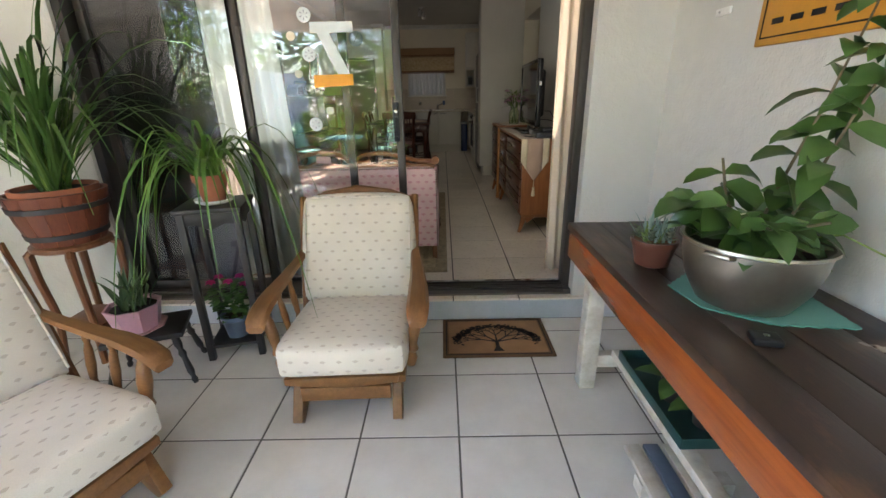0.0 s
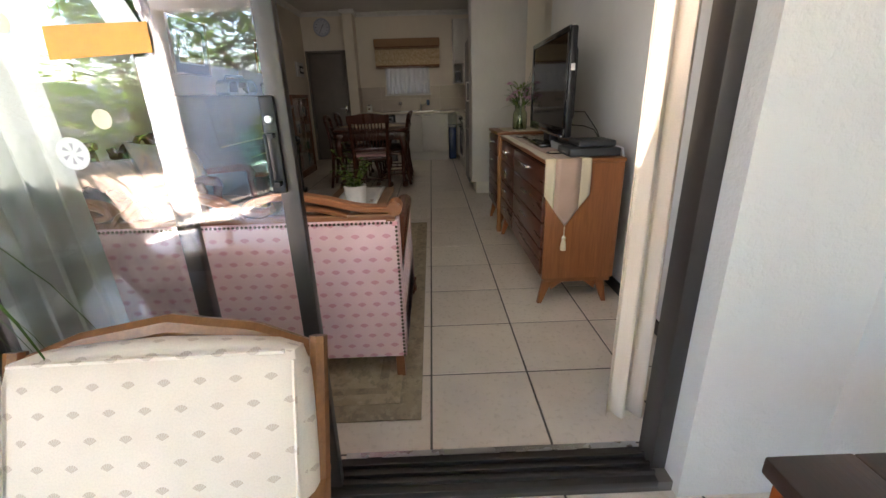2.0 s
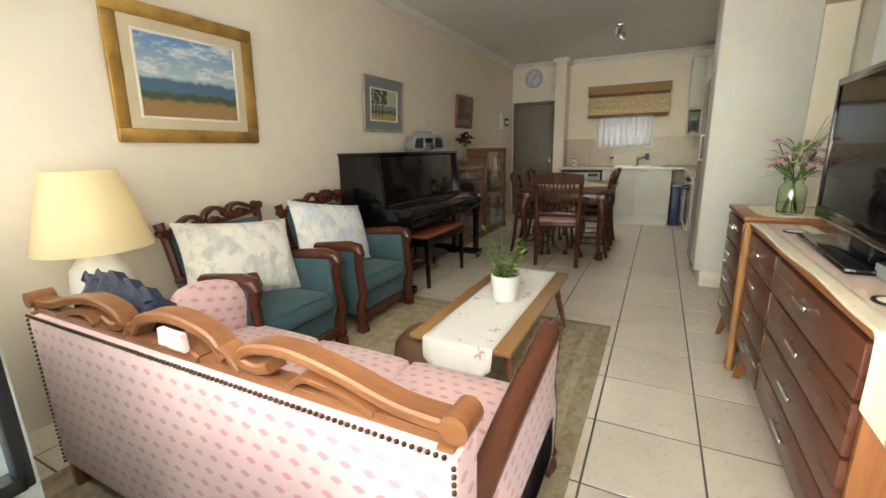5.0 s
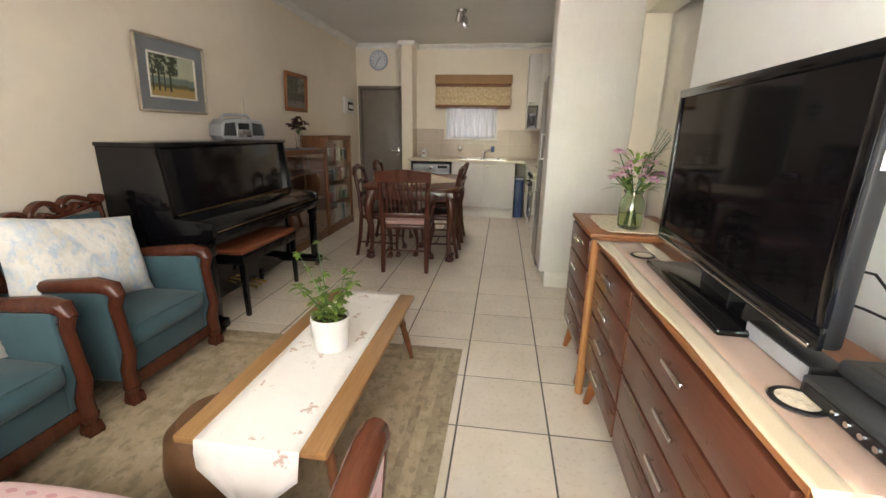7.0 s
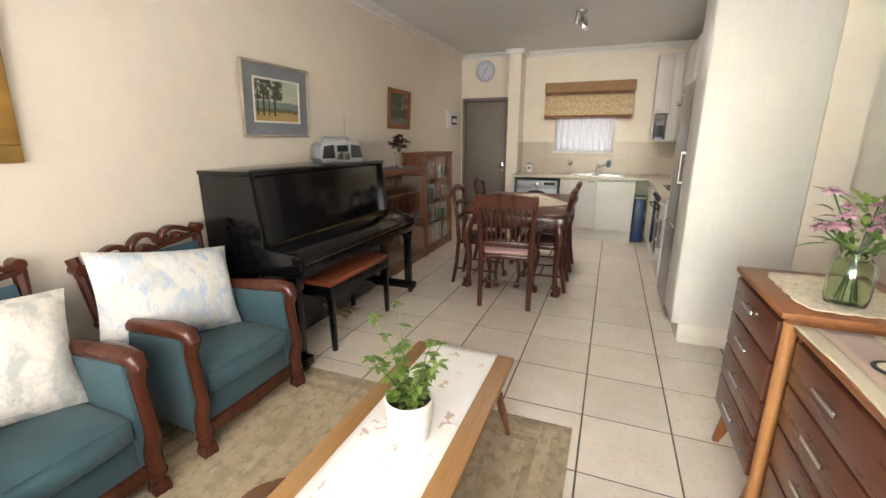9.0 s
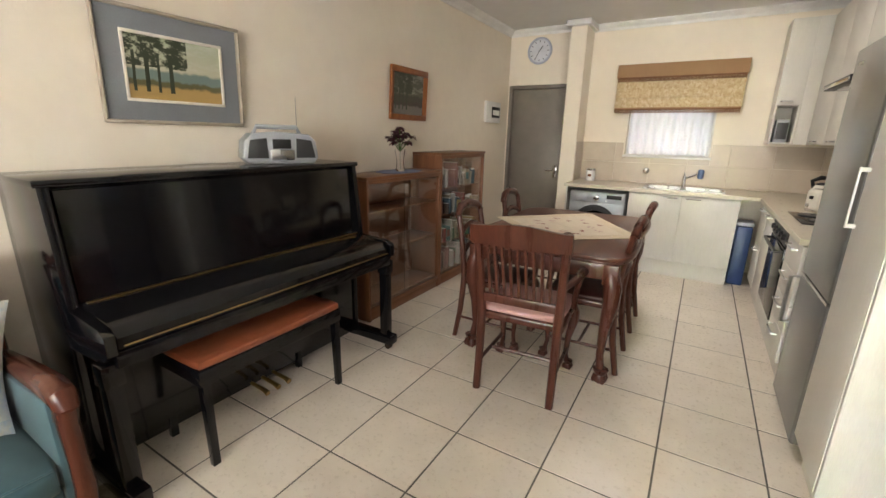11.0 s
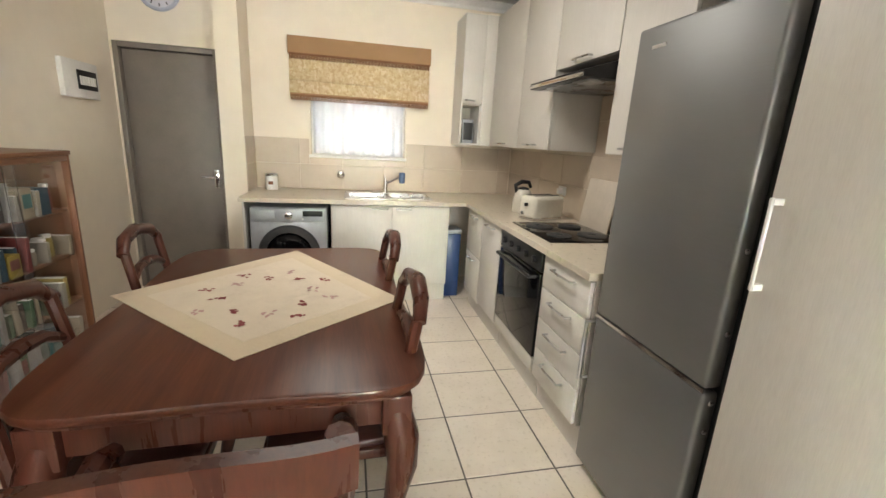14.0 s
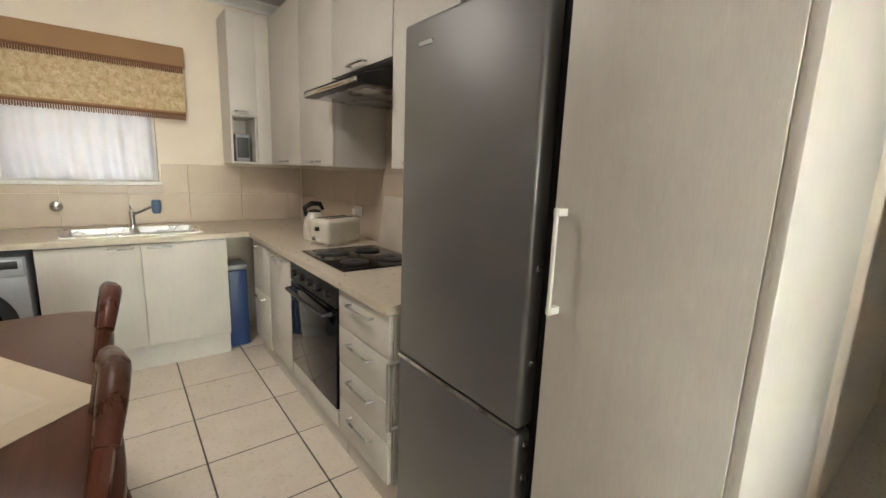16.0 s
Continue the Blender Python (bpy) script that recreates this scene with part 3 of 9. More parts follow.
def sofa():
    x0, x1, yb, yf = -1.86, -0.06, -0.88, 0.03
    cx = (x0 + x1) / 2
    th = thing("sofa", pose(cx, -0.42, 0), "pink fan-patterned sofa with carved show-wood top rail", "sofa")
    hw = (x1 - x0) / 2 - 0.045
    dy = 0.42
    bm = bmesh.new()
    slab(bm, [(-hw, 0.11), (hw, 0.11), (hw, 0.735), (-hw, 0.735)], 0.10, "y", yb + dy, 0.012)
    back = part("backrest", bm, M_PINK, th)
    bm = bmesh.new()
    pierced_crest(bm, hw - 0.012, 0.122, 0.05, yb + dy + 0.02, 0.737)
    part("carved_rail", bm, M_SHOWWOOD, th, "carved golden-brown wooden top rail with scrolls")
    bm = bmesh.new()
    slab(bm, [(-0.055, 0.778), (0.055, 0.774), (0.05, 0.822), (-0.05, 0.826)], 0.02, "y", yb + dy - 0.002, 0.003)
    for v in bm.verts:
        v.co.x += 0.02
    part("rail_panel", bm, M_PINK, th)
    bm = bmesh.new()
    for s in (-1, 1):
        nails(bm, [(s * (hw - 0.008), yb + dy - 0.002, 0.12), (s * (hw - 0.008), yb + dy - 0.002, 0.728)])
    nails(bm, [(-hw + 0.01, yb + dy - 0.002, 0.728), (hw - 0.01, yb + dy - 0.002, 0.728)])
    part("nail_trim", bm, M_NAIL, th, "row of dark brass upholstery nails")
    part("seat_frame", boxed(-hw, hw, yb + dy + 0.1, yf + dy - 0.06, 0.10, 0.30, 0.01), M_PINK, th)
    w = 2 * (hw - 0.09) / 3
    for k in range(3):
        bm = cushion(bmesh.new(), -hw + 0.09 + k * w + 0.004, -hw + 0.09 + (k + 1) * w - 0.004, yb + dy + 0.10, yf + dy - 0.09, 0.29, 0.41, 0.022)
        part("seat_cushion", bm, M_PINK, th)
    for s in (-1, 1):
        bm = bmesh.new()
        pts = [(yb + dy + 0.08, 0.10), (yf + dy - 0.03, 0.10), (yf + dy - 0.0, 0.30), (yf + dy - 0.06, 0.42), (yf + dy - 0.0, 0.585), (yb + dy + 0.45, 0.53), (yb + dy + 0.08, 0.46)]
        slab(bm, pts, 0.085, "x", s * (hw - 0.085) if s > 0 else -hw, 0.015)
        part("arm", bm, M_PINK, th)
        bm = bmesh.new()
        rail = [(s * (hw - 0.035), yb + dy + 0.02, 0.47), (s * (hw - 0.035), yb + dy + 0.4, 0.545), (s * (hw - 0.035), yf + dy - 0.06, 0.605), (s * (hw - 0.035), yf + dy + 0.01, 0.60), (s * (hw - 0.035), yf + dy + 0.03, 0.55)]
        tube(bm, rail, [0.034, 0.04, 0.044, 0.043, 0.034], 12)
        tube(bm, [(s * (hw - 0.035), yf + dy + 0.02, 0.56), (s * (hw - 0.035), yf + dy - 0.02, 0.42), (s * (hw - 0.035), yf + dy + 0.02, 0.25), (s * (hw - 0.035), yf + dy - 0.01, 0.10)], [0.034, 0.028, 0.032, 0.034], 10)
        part("arm_rail", bm, M_SOFAARM, th, "dark red-brown polished arm rail")
        bm = bmesh.new()
        box(bm, s * (hw - 0.03) - 0.02, s * (hw - 0.03) + 0.02, yb + dy + 0.005, yb + dy + 0.05, 0, 0.74, 0.006)
        part("back_post", bm, M_SHOWWOOD, th)
        bm = bmesh.new()
        ball_foot(bm, s * (hw - 0.03), yf + dy - 0.03)
        part("foot", bm, M_SOFAARM, th)
    part("front_rail", boxed(-hw + 0.02, hw - 0.02, yf + dy - 0.06, yf + dy - 0.03, 0.09, 0.16, 0.006), M_SHOWWOOD, th)


sofa()
single("small_cushion", cushion(bmesh.new(), -0.17, 0.17, -0.045, 0.045, -0.12, 0.12, 0.04), M_PINK, pose(-1.72, -0.25, 0.525, 0, 14, 84), "pink cushion leaning against the sofa arm", "cushion")
bm = bmesh.new()
n = 14
grid = [[bm.verts.new((-1.62 + 0.42 * i / n + 0.02 * math.sin(j * 1.7), -0.86 + 0.10 * math.sin(math.pi * j / n) + 0.22 * max(0, j / n - 0.5) * 2,
                       (0.90 - 0.08 * abs(i / n - 0.4)) - 1.5 * (j / n - 0.45) ** 2 + 0.016 * math.sin(i * 2.1 + j))) for j in range(n + 1)] for i in range(n + 1)]
for i in range(n):
    for j in range(n):
        bm.faces.new((grid[i][j], grid[i + 1][j], grid[i + 1][j + 1], grid[i][j + 1]))
throw = single("throw_blanket", bm, M_NAVY, Matrix(), "crumpled navy knitted throw over the sofa back", "blanket")
throw.modifiers.new("thick", "SOLIDIFY").thickness = 0.03


def armchair(m, name="armchair"):
    """Faces +x; origin on the floor under its middle."""
    th = thing("armchair", m, "teal upholstered armchair with carved mahogany frame", "armchair", "teal armchairs")
    w = 0.35
    bm = bmesh.new()
    slab(bm, [(-0.30, 0.36), (-0.20, 0.36), (-0.30, 0.86), (-0.36, 0.84)], 2 * w - 0.12, "y", -w + 0.06, 0.012)
    part("backrest", bm, M_TEAL, th)
    bm = bmesh.new()
    pierced_crest(bm, w - 0.025, 0.11, 0.04, -0.02)
    rail = part("carved_rail", bm, M_DARKWOOD, th, "carved mahogany top rail with scrolls")
    rail.matrix_local = pose(-0.335, 0, 0.85, 0, -8, 90)
    for s in (-1, 1):
        bm = bmesh.new()
        tube(bm, [(-0.22, s * (w - 0.04), 0.30), (-0.25, s * (w - 0.04), 0.5), (-0.33, s * (w - 0.03), 0.80), (-0.36, s * (w - 0.02), 0.90)], [0.026, 0.024, 0.024, 0.03], 8)
        part("back_post", bm, M_DARKWOOD, th)
        bm = bmesh.new()
        slab(bm, [(-0.26, 0.14), (0.31, 0.14), (0.33, 0.40), (0.32, 0.615), (-0.26, 0.57)], 0.075, "y", (w - 0.08) if s > 0 else -w + 0.005, 0.014)
        part("arm", bm, M_TEAL, th)
        bm = bmesh.new()
        y = s * (w - 0.038)
        tube(bm, [(-0.28, y, 0.575), (0.0, y, 0.61), (0.27, y, 0.635), (0.345, y, 0.625), (0.365, y, 0.585)], [0.03, 0.037, 0.042, 0.04, 0.03], 10)
        part("armrest", bm, M_DARKWOOD, th)
        bm = bmesh.new()
        tube(bm, [(0.36, y, 0.60), (0.335, y, 0.53), (0.35, y, 0.40), (0.365, y, 0.30), (0.335, y, 0.20), (0.34, y, 0.11)], [0.034, 0.030, 0.027, 0.030, 0.034, 0.036], 10)
        part("front_post", bm, M_DARKWOOD, th)
        bm = bmesh.new()
        nails(bm, [(0.338, y - s * 0.028, 0.62), (0.318, y - s * 0.028, 0.53)], 0.014, 0.005)
        part("nail_trim", bm, M_NAIL, th, "small brass upholstery nails")
        bm = bmesh.new()
        ball_foot(bm, 0.34, y, 0.11, 0.034)
        part("front_foot", bm, M_DARKWOOD, th)
        part("back_leg", slab(bmesh.new(), [(-0.27, 0.0), (-0.235, 0.0), (-0.20, 0.30), (-0.25, 0.30)], 0.04, "y", y - 0.02, 0.005), M_DARKWOOD, th)
    part("seat_frame", boxed(-0.24, 0.31, -w + 0.08, w - 0.08, 0.13, 0.30, 0.012), M_TEAL, th)
    part("seat_cushion", cushion(bmesh.new(), -0.22, 0.345, -w + 0.085, w - 0.085, 0.285, 0.40, 0.03), M_TEAL, th)
    bm = bmesh.new()
    tube(bm, [(0.335, -w + 0.1, 0.39), (0.35, 0, 0.405), (0.335, w - 0.1, 0.39)], 0.006, 6)
    part("piping", bm, M_TEAL, th)
    bm = bmesh.new()
    slab(bm, [(-w + 0.06, 0.15), (w - 0.06, 0.15), (w - 0.06, 0.09), (0.12, 0.085), (0.0, 0.075), (-0.12, 0.085), (-w + 0.06, 0.09)], 0.03, "x", 0.31, 0.005)
    part("front_rail", bm, M_DARKWOOD, th)
    return th


chair_1 = armchair(pose(-1.965, 1.08, 0))
copy_thing(chair_1, pose(-1.965, 0.225, 0))


def pillow(m, mat, label, w=0.62, h=0.46):
    bm = bmesh.new()
    n = 16
    for face in (-1, 1):
        g = []
        for i in range(n + 1):
            row = []
            for j in range(n + 1):
                u, v = -1 + 2 * i / n, -1 + 2 * j / n
                pinch = 1 - 0.07 * (1 - u * u) * abs(v) ** 3 - 0.07 * (1 - v * v) * abs(u) ** 3
                puff = 0.10 * ((1 - u ** 4) * (1 - v ** 4)) ** 0.6
                wr = 0.010 * noise.noise(Vector((u * 3, v * 3, face * 2.0)))
                row.append(bm.verts.new((u * w / 2 * pinch, face * (puff + wr * (1 - max(abs(u), abs(v)) ** 4)), v * h / 2 * pinch)))
            g.append(row)
        for i in range(n):
            for j in range(n):
                q = (g[i][j], g[i + 1][j], g[i + 1][j + 1], g[i][j + 1])
                bm.faces.new(q if face < 0 else q[::-1])
    bmesh.ops.remove_doubles(bm, verts=bm.verts, dist=0.0005)
    return single("pillow", bm, mat, m, label, "pillow", "pillows on the armchairs")


pillow(pose(-2.075, 1.03, 0.665, -24, 10, 82), M_PILLOW, "white pillow with blue flowers on the armchair", 0.71, 0.49)
pillow(pose(-2.055, 0.20, 0.655, -24, 6, 80), M_PILLOW_GREY, "cream pillow with grey-green flowers on the armchair", 0.71, 0.49)

# rug
bm = boxed(-1.95, -0.04, -1.15, 1.59, 0.001, 0.008)
rug = thing("rug", pose(0, 0, 0), "worn olive-beige patterned rug under the sofa", "rug")
part("border", bm, M_RUG_EDGE, rug)
part("field", boxed(-1.86, -0.13, -1.06, 1.50, 0.004, 0.0115), M_RUG, rug)
part("inner_band", boxed(-1.80, -0.19, -1.0, 1.44, 0.005, 0.0125), M_RUG_EDGE, rug)
part("middle", boxed(-1.76, -0.23, -0.96, 1.40, 0.006, 0.0135), M_RUG, rug)


def coffee_table():
    th = thing("coffee_table", pose(-0.6, 0.83, 0.012), "long oak coffee table with splayed tapered legs", "coffee table")
    part("tabletop", boxed(-0.262, 0.262, -0.66, 0.67, 0.355, 0.385, 0.008), M_OAK_Y, th)
    part("apron", boxed(-0.20, 0.20, -0.58, 0.58, 0.315, 0.355, 0.004), M_OAK_Y, th)
    for sx in (-1, 1):
        for sy in (-1, 1):
            bm = bmesh.new()
            turned(bm, (sx * 0.20, sy * 0.52, 0.34), (sx * 0.265, sy * 0.58, 0.012), [(0, 0.024), (0.12, 0.026), (0.2, 0.018), (0.26, 0.024), (0.34, 0.018), (0.6, 0.02), (0.95, 0.012), (1, 0.014)], 10)
            part("leg", bm, M_MIDWOOD, th)
    return th


M_OAK_Y = wood("oak_top", (0.26, 0.13, 0.05), (0.44, 0.25, 0.10), 0.35, "y")
coffee_table()
bm = bmesh.new()
w, zt = 0.178, 0.400
ys = [0.16] + [0.165 + (1.505 - 0.165) * i / 24 for i in range(25)]
rows = []
for i, y in enumerate(ys):
    rows.append([bm.verts.new((-0.60 + w * (-1 + 2 * j / 8), y, zt + 0.0015 * noise.noise(Vector((j * 0.9, y * 6, 0))))) for j in range(9)])
for a, b in zip(rows, rows[1:]):
    for j in range(8):
        bm.faces.new((a[j], a[j + 1], b[j + 1], b[j]))
drop = []
for k, (z, s) in enumerate(((0.355, 1.0), (0.30, 0.97), (0.25, 0.66), (0.19, 0.30), (0.155, 0.02))):
    drop.append([bm.verts.new((-0.60 + w * s * (-1 + 2 * j / 8), 0.152 - 0.004 * k + 0.006 * math.sin(j * 1.3), z)) for j in range(9)])
for a, b in zip([rows[0]] + drop, drop):
    for j in range(8):
        bm.faces.new((b[j], b[j + 1], a[j + 1], a[j]))
cloth = single("table_runner", bm, M_RUNNER, Matrix(), "white embroidered linen runner on the coffee table", "table runner")
cloth.modifiers.new("thick", "SOLIDIFY").thickness = 0.003


def coffee_plant():
    th = thing("potted_plant", pose(-0.575, 0.80, 0.402), "small leafy plant in a white ceramic pot", "potted plant")
    bm = lathe(bmesh.new(), [(0.058, 0), (0.072, 0.004), (0.083, 0.08), (0.088, 0.155), (0.083, 0.158), (0.078, 0.13)], seg=28)
    part("pot", bm, M_WHITE, th)
    part("soil", lathe(bmesh.new(), [(0.079, 0.128), (0.079, 0.135)], seg=20), M_SOIL, th)
    rnd = random.Random(5)
    stems, leaves = bmesh.new(), bmesh.new()
    for k in range(9):
        a = rnd.uniform(0, 6.28)
        lean, h = rnd.uniform(0.05, 0.14), rnd.uniform(0.14, 0.24)
        if k < 2:
            lean, h = 0.07 + 0.05 * k, 0.34 - 0.05 * k
            a = 2.4 + 0.5 * k
        pts = [Vector((0.03 * math.cos(a), 0.03 * math.sin(a), 0.13))]
        for i in range(1, 6):
            s = i / 5
            pts.append(Vector((math.cos(a) * (0.03 + lean * s * s), math.sin(a) * (0.03 + lean * s * s), 0.13 + h * s)))
        tube(stems, pts, [0.0035, 0.003, 0.0028, 0.0025, 0.002, 0.0015], 5)
        for p in pts[1:]:
            for _ in range(4):
                b = rnd.uniform(0, 6.28)
                leaf(leaves, p, (math.cos(b), math.sin(b), rnd.uniform(0, 0.5)), rnd.uniform(0.03, 0.055), 0.022, 0.4)
    for k in range(60):
        b, r = rnd.uniform(0, 6.28), rnd.uniform(0, 0.06)
        leaf(leaves, (r * math.cos(b), r * math.sin(b), 0.135 + rnd.uniform(0.0, 0.05)), (math.cos(b), math.sin(b), 0.5), rnd.uniform(0.03, 0.05), 0.024, 0.3)
    part("stem", stems, M_LEAF, th)
    part("foliage", leaves, M_PALELEAF, th)


coffee_plant()


def ottoman():
    th = thing("ottoman", pose(-0.87, 0.42, 0.012), "round stitched brown leather pouffe under the coffee table", "ottoman")
    prof = [(0.16, 0), (0.20, 0.02), (0.215, 0.12), (0.20, 0.23), (0.15, 0.285), (0.02, 0.295)]
    for k in range(8):
        bm = bmesh.new()
        a0, a1 = k * math.pi / 4 + 0.012, (k + 1) * math.pi / 4 - 0.012
        rows = [[bm.verts.new((r * (1 + 0.025 * math.sin(math.pi * j / 6)) * math.cos(a0 + (a1 - a0) * j / 6), r * (1 + 0.025 * math.sin(math.pi * j / 6)) * math.sin(a0 + (a1 - a0) * j / 6), z)) for j in range(7)] for r, z in prof]
        for a, b in zip(rows, rows[1:]):
            for j in range(6):
                bm.faces.new((a[j], a[j + 1], b[j + 1], b[j]))
        part("panel", bm, M_LEATHER, th)
    part("core", lathe(bmesh.new(), [(r * 0.97, z * 0.985 + 0.002) for r, z in prof], seg=24), M_LEATHER, th)


ottoman()


def dresser(name, y0, y1, x0, x1, top, cols, label, runner_gap=0.0):
    """Chest of drawers against the east wall, facing -x. cols: (from, to) along y, each with four drawers."""
    th = thing(name, pose((x0 + x1) / 2, (y0 + y1) / 2, 0), label, "chest of drawers")
    ox, oy = (x0 + x1) / 2, (y0 + y1) / 2
    lx0, lx1, ly0, ly1 = x0 - ox, x1 - ox, y0 - oy, y1 - oy
    base = 0.185
    part("body", boxed(lx0 + 0.02, lx1, ly0 + 0.018, ly1 - 0.018, base, top - 0.03, 0.002), M_DARKWOOD, th)
    for y in (ly0, ly1 - 0.02):
        part("side_panel", boxed(lx0 + 0.01, lx1, y, y + 0.02, base - 0.005, top - 0.022, 0.003), M_TEAK, th)
    part("top", boxed(lx0 - 0.008, lx1 + 0.004, ly0 - 0.008, ly1 + 0.008, top - 0.024, top, 0.006), M_TEAK_Y, th)
    part("plinth", boxed(lx0 + 0.025, lx1 - 0.01, ly0 + 0.015, ly1 - 0.015, base - 0.035, base, 0.004), M_TEAK_Y, th)
    rows, hgt = 4, (top - 0.03 - base - 0.02) / 4
    for a, b in cols:
        for k in range(rows):
            z = base + 0.012 + k * hgt
            d = part("drawer", boxed(lx0 - 0.004, lx0 + 0.022, a - oy + 0.006, b - oy - 0.006, z + 0.005, z + hgt - 0.006, 0.003), M_DRAWER, th)
            mid, ln = (a + b) / 2 - oy, min(0.065, (b - a) * 0.2)
            bm = bmesh.new()
            zh = z + hgt * 0.62
            box(bm, lx0 - 0.028, lx0 - 0.018, mid - ln, mid + ln, zh - 0.006, zh + 0.008, 0.002)
            for s in (-1, 1):
                box(bm, lx0 - 0.02, lx0 - 0.003, mid + s * ln * 0.85 - 0.005, mid + s * ln * 0.85 + 0.005, zh - 0.005, zh + 0.005)
            part("handle", bm, M_CHROME, d, "chrome bar handle")
    for y in (ly0 + 0.06, ly1 - 0.06):
        for x, s in ((lx0 + 0.05, -1), (lx1 - 0.05, 1)):
            bm = bmesh.new()
            slab(bm, [(x - 0.03 - 0.01 * s, base - 0.03), (x + 0.03 - 0.01 * s, base - 0.03), (x + s * 0.035 + 0.012, 0), (x + s * 0.035 - 0.012, 0)], 0.035, "y", y - 0.018, 0.004)
            part("leg", bm, M_TEAK, th)
            bm = bmesh.new()
            slab(bm, [(x - s * 0.02, base - 0.034), (x - s * 0.12, base - 0.034), (x - s * 0.03, base - 0.1)], 0.02, "y", y - 0.01, 0.003)
            part("leg_bracket", bm, M_TEAK, th)
    return th


M_TEAK_Y = wood("teak_top", (0.17, 0.06, 0.022), (0.32, 0.125, 0.045), 0.38, "y")
M_TEAK_POST = wood("pale_teak", (0.30, 0.13, 0.045), (0.44, 0.21, 0.08), 0.35, "z")
near_chest = dresser("dresser", -0.262, 1.21, 0.635, 1.055, 0.862, ((-0.24, 0.62), (0.63, 1.19)), "reddish wooden dresser with eight chrome-handled drawers under the television")
far_chest = dresser("dresser", 1.265, 1.83, 0.612, 1.09, 0.885, ((1.28, 1.815),), "tall reddish wooden chest of drawers beside the passage")
part("corner_post", tube(bmesh.new(), [(-0.222, -0.306, 0.0), (-0.222, -0.306, 0.86)], 0.022, 14), M_TEAK_POST, far_chest, "rounded pale wooden corner post")


def runner():
    """Satin runner along the dresser with a pointed end that hangs down."""
    th = thing("table_runner", pose(0, 0, 0), "beige satin runner with cream edges and tassel on dresser", "table runner")
    zt = 0.8655
    bands = ((0.625, 0.68, M_SATIN_EDGE), (0.68, 0.815, M_SATIN), (0.815, 0.868, M_SATIN_EDGE))
    for k, (a, b, mat) in enumerate(bands):
        bm = bmesh.new()
        rows = []
        n = 34
        for i in range(n + 1):
            y = -0.279 + (1.20 + 0.279) * i / n
            edge = 0.006 * math.sin(y * 9) if k == 0 else 0.0
            rows.append([bm.verts.new((a + edge + (b - a - edge) * j / 4, y, zt + 0.002 * noise.noise(Vector((j, y * 8, k))) + 0.001)) for j in range(5)])
        tip = 0.50
        mid, half = 0.7465, 0.1215
        hang = []
        for i in range(1, 15):
            s = i / 14
            row = []
            for j in range(5):
                x = a + (b - a) * j / 4
                share = min(1.0, abs(x - mid) / half)
                low = 0.675 - (0.675 - tip) * (1 - share)
                row.append(bm.verts.new((x, -0.285 - 0.004 * math.sin(s * 3) - 0.006 * s * math.sin(x * 60) * 0.6, zt - (zt - low) * s)))
            hang.append(row)
        seq = [hang[-1 - i] for i in range(len(hang))] + rows
        for p, q in zip(seq, seq[1:]):
            for j in range(4):
                bm.faces.new((p[j], p[j + 1], q[j + 1], q[j]))
        ob = part("band", bm, mat, th)
        ob.modifiers.new("thick", "SOLIDIFY").thickness = 0.0025
    bm = bmesh.new()
    tube(bm, [(0.7465, -0.289, 0.50), (0.7465, -0.289, 0.445)], 0.003, 6)
    lathe(bm, [(0.004, 0.45), (0.012, 0.44), (0.012, 0.43), (0.008, 0.425), (0.014, 0.41), (0.017, 0.37), (0.015, 0.365)], (0.7465, -0.289, 0), 10)
    part("tassel", bm, M_SATIN_EDGE, th, "cream silk tassel")


runner()


def television():
    th = thing("television", pose(0.85, 0.56, 0.869), "large flat black television on a glossy foot", "television")
    w, h, z0 = 0.505, 0.585, 0.075
    part("case", boxed(0.0, 0.042, -w, w, z0, z0 + h, 0.012), M_BLACK, th)
    part("back_case", boxed(0.04, 0.10, -w * 0.7, w * 0.7, z0 + 0.08, z0 + h - 0.08, 0.03), M_BLACK, th)
    bm = bmesh.new()
    for a in ((-w, w, z0, z0 + 0.05), (-w, w, z0 + h - 0.03, z0 + h), (-w, -w + 0.032, z0 + 0.05, z0 + h - 0.03), (w - 0.032, w, z0 + 0.05, z0 + h - 0.03)):
        box(bm, -0.008, 0.004, a[0], a[1], a[2], a[3], 0.002)
    part("bezel", bm, M_PIANO, th)
    part("screen", boxed(-0.002, 0.002, -w + 0.032, w - 0.032, z0 + 0.05, z0 + h - 0.03), M_SCREEN, th)
    part("trim_strip", boxed(-0.012, -0.004, -w + 0.02, w - 0.02, z0 - 0.004, z0 + 0.008, 0.002), M_CHROME, th)
    part("foot", boxed(-0.10, 0.13, -0.31, 0.31, 0.0, 0.02, 0.008), M_PIANO, th)
    part("neck", boxed(0.015, 0.07, -0.10, 0.10, 0.015, z0 + 0.08, 0.006), M_BLACK, th)
    part("sticker", boxed(0.012, 0.034, -w - 0.001, -w, z0 + 0.36, z0 + 0.395), M_WHITE, th, "small white label sticker")
    return th


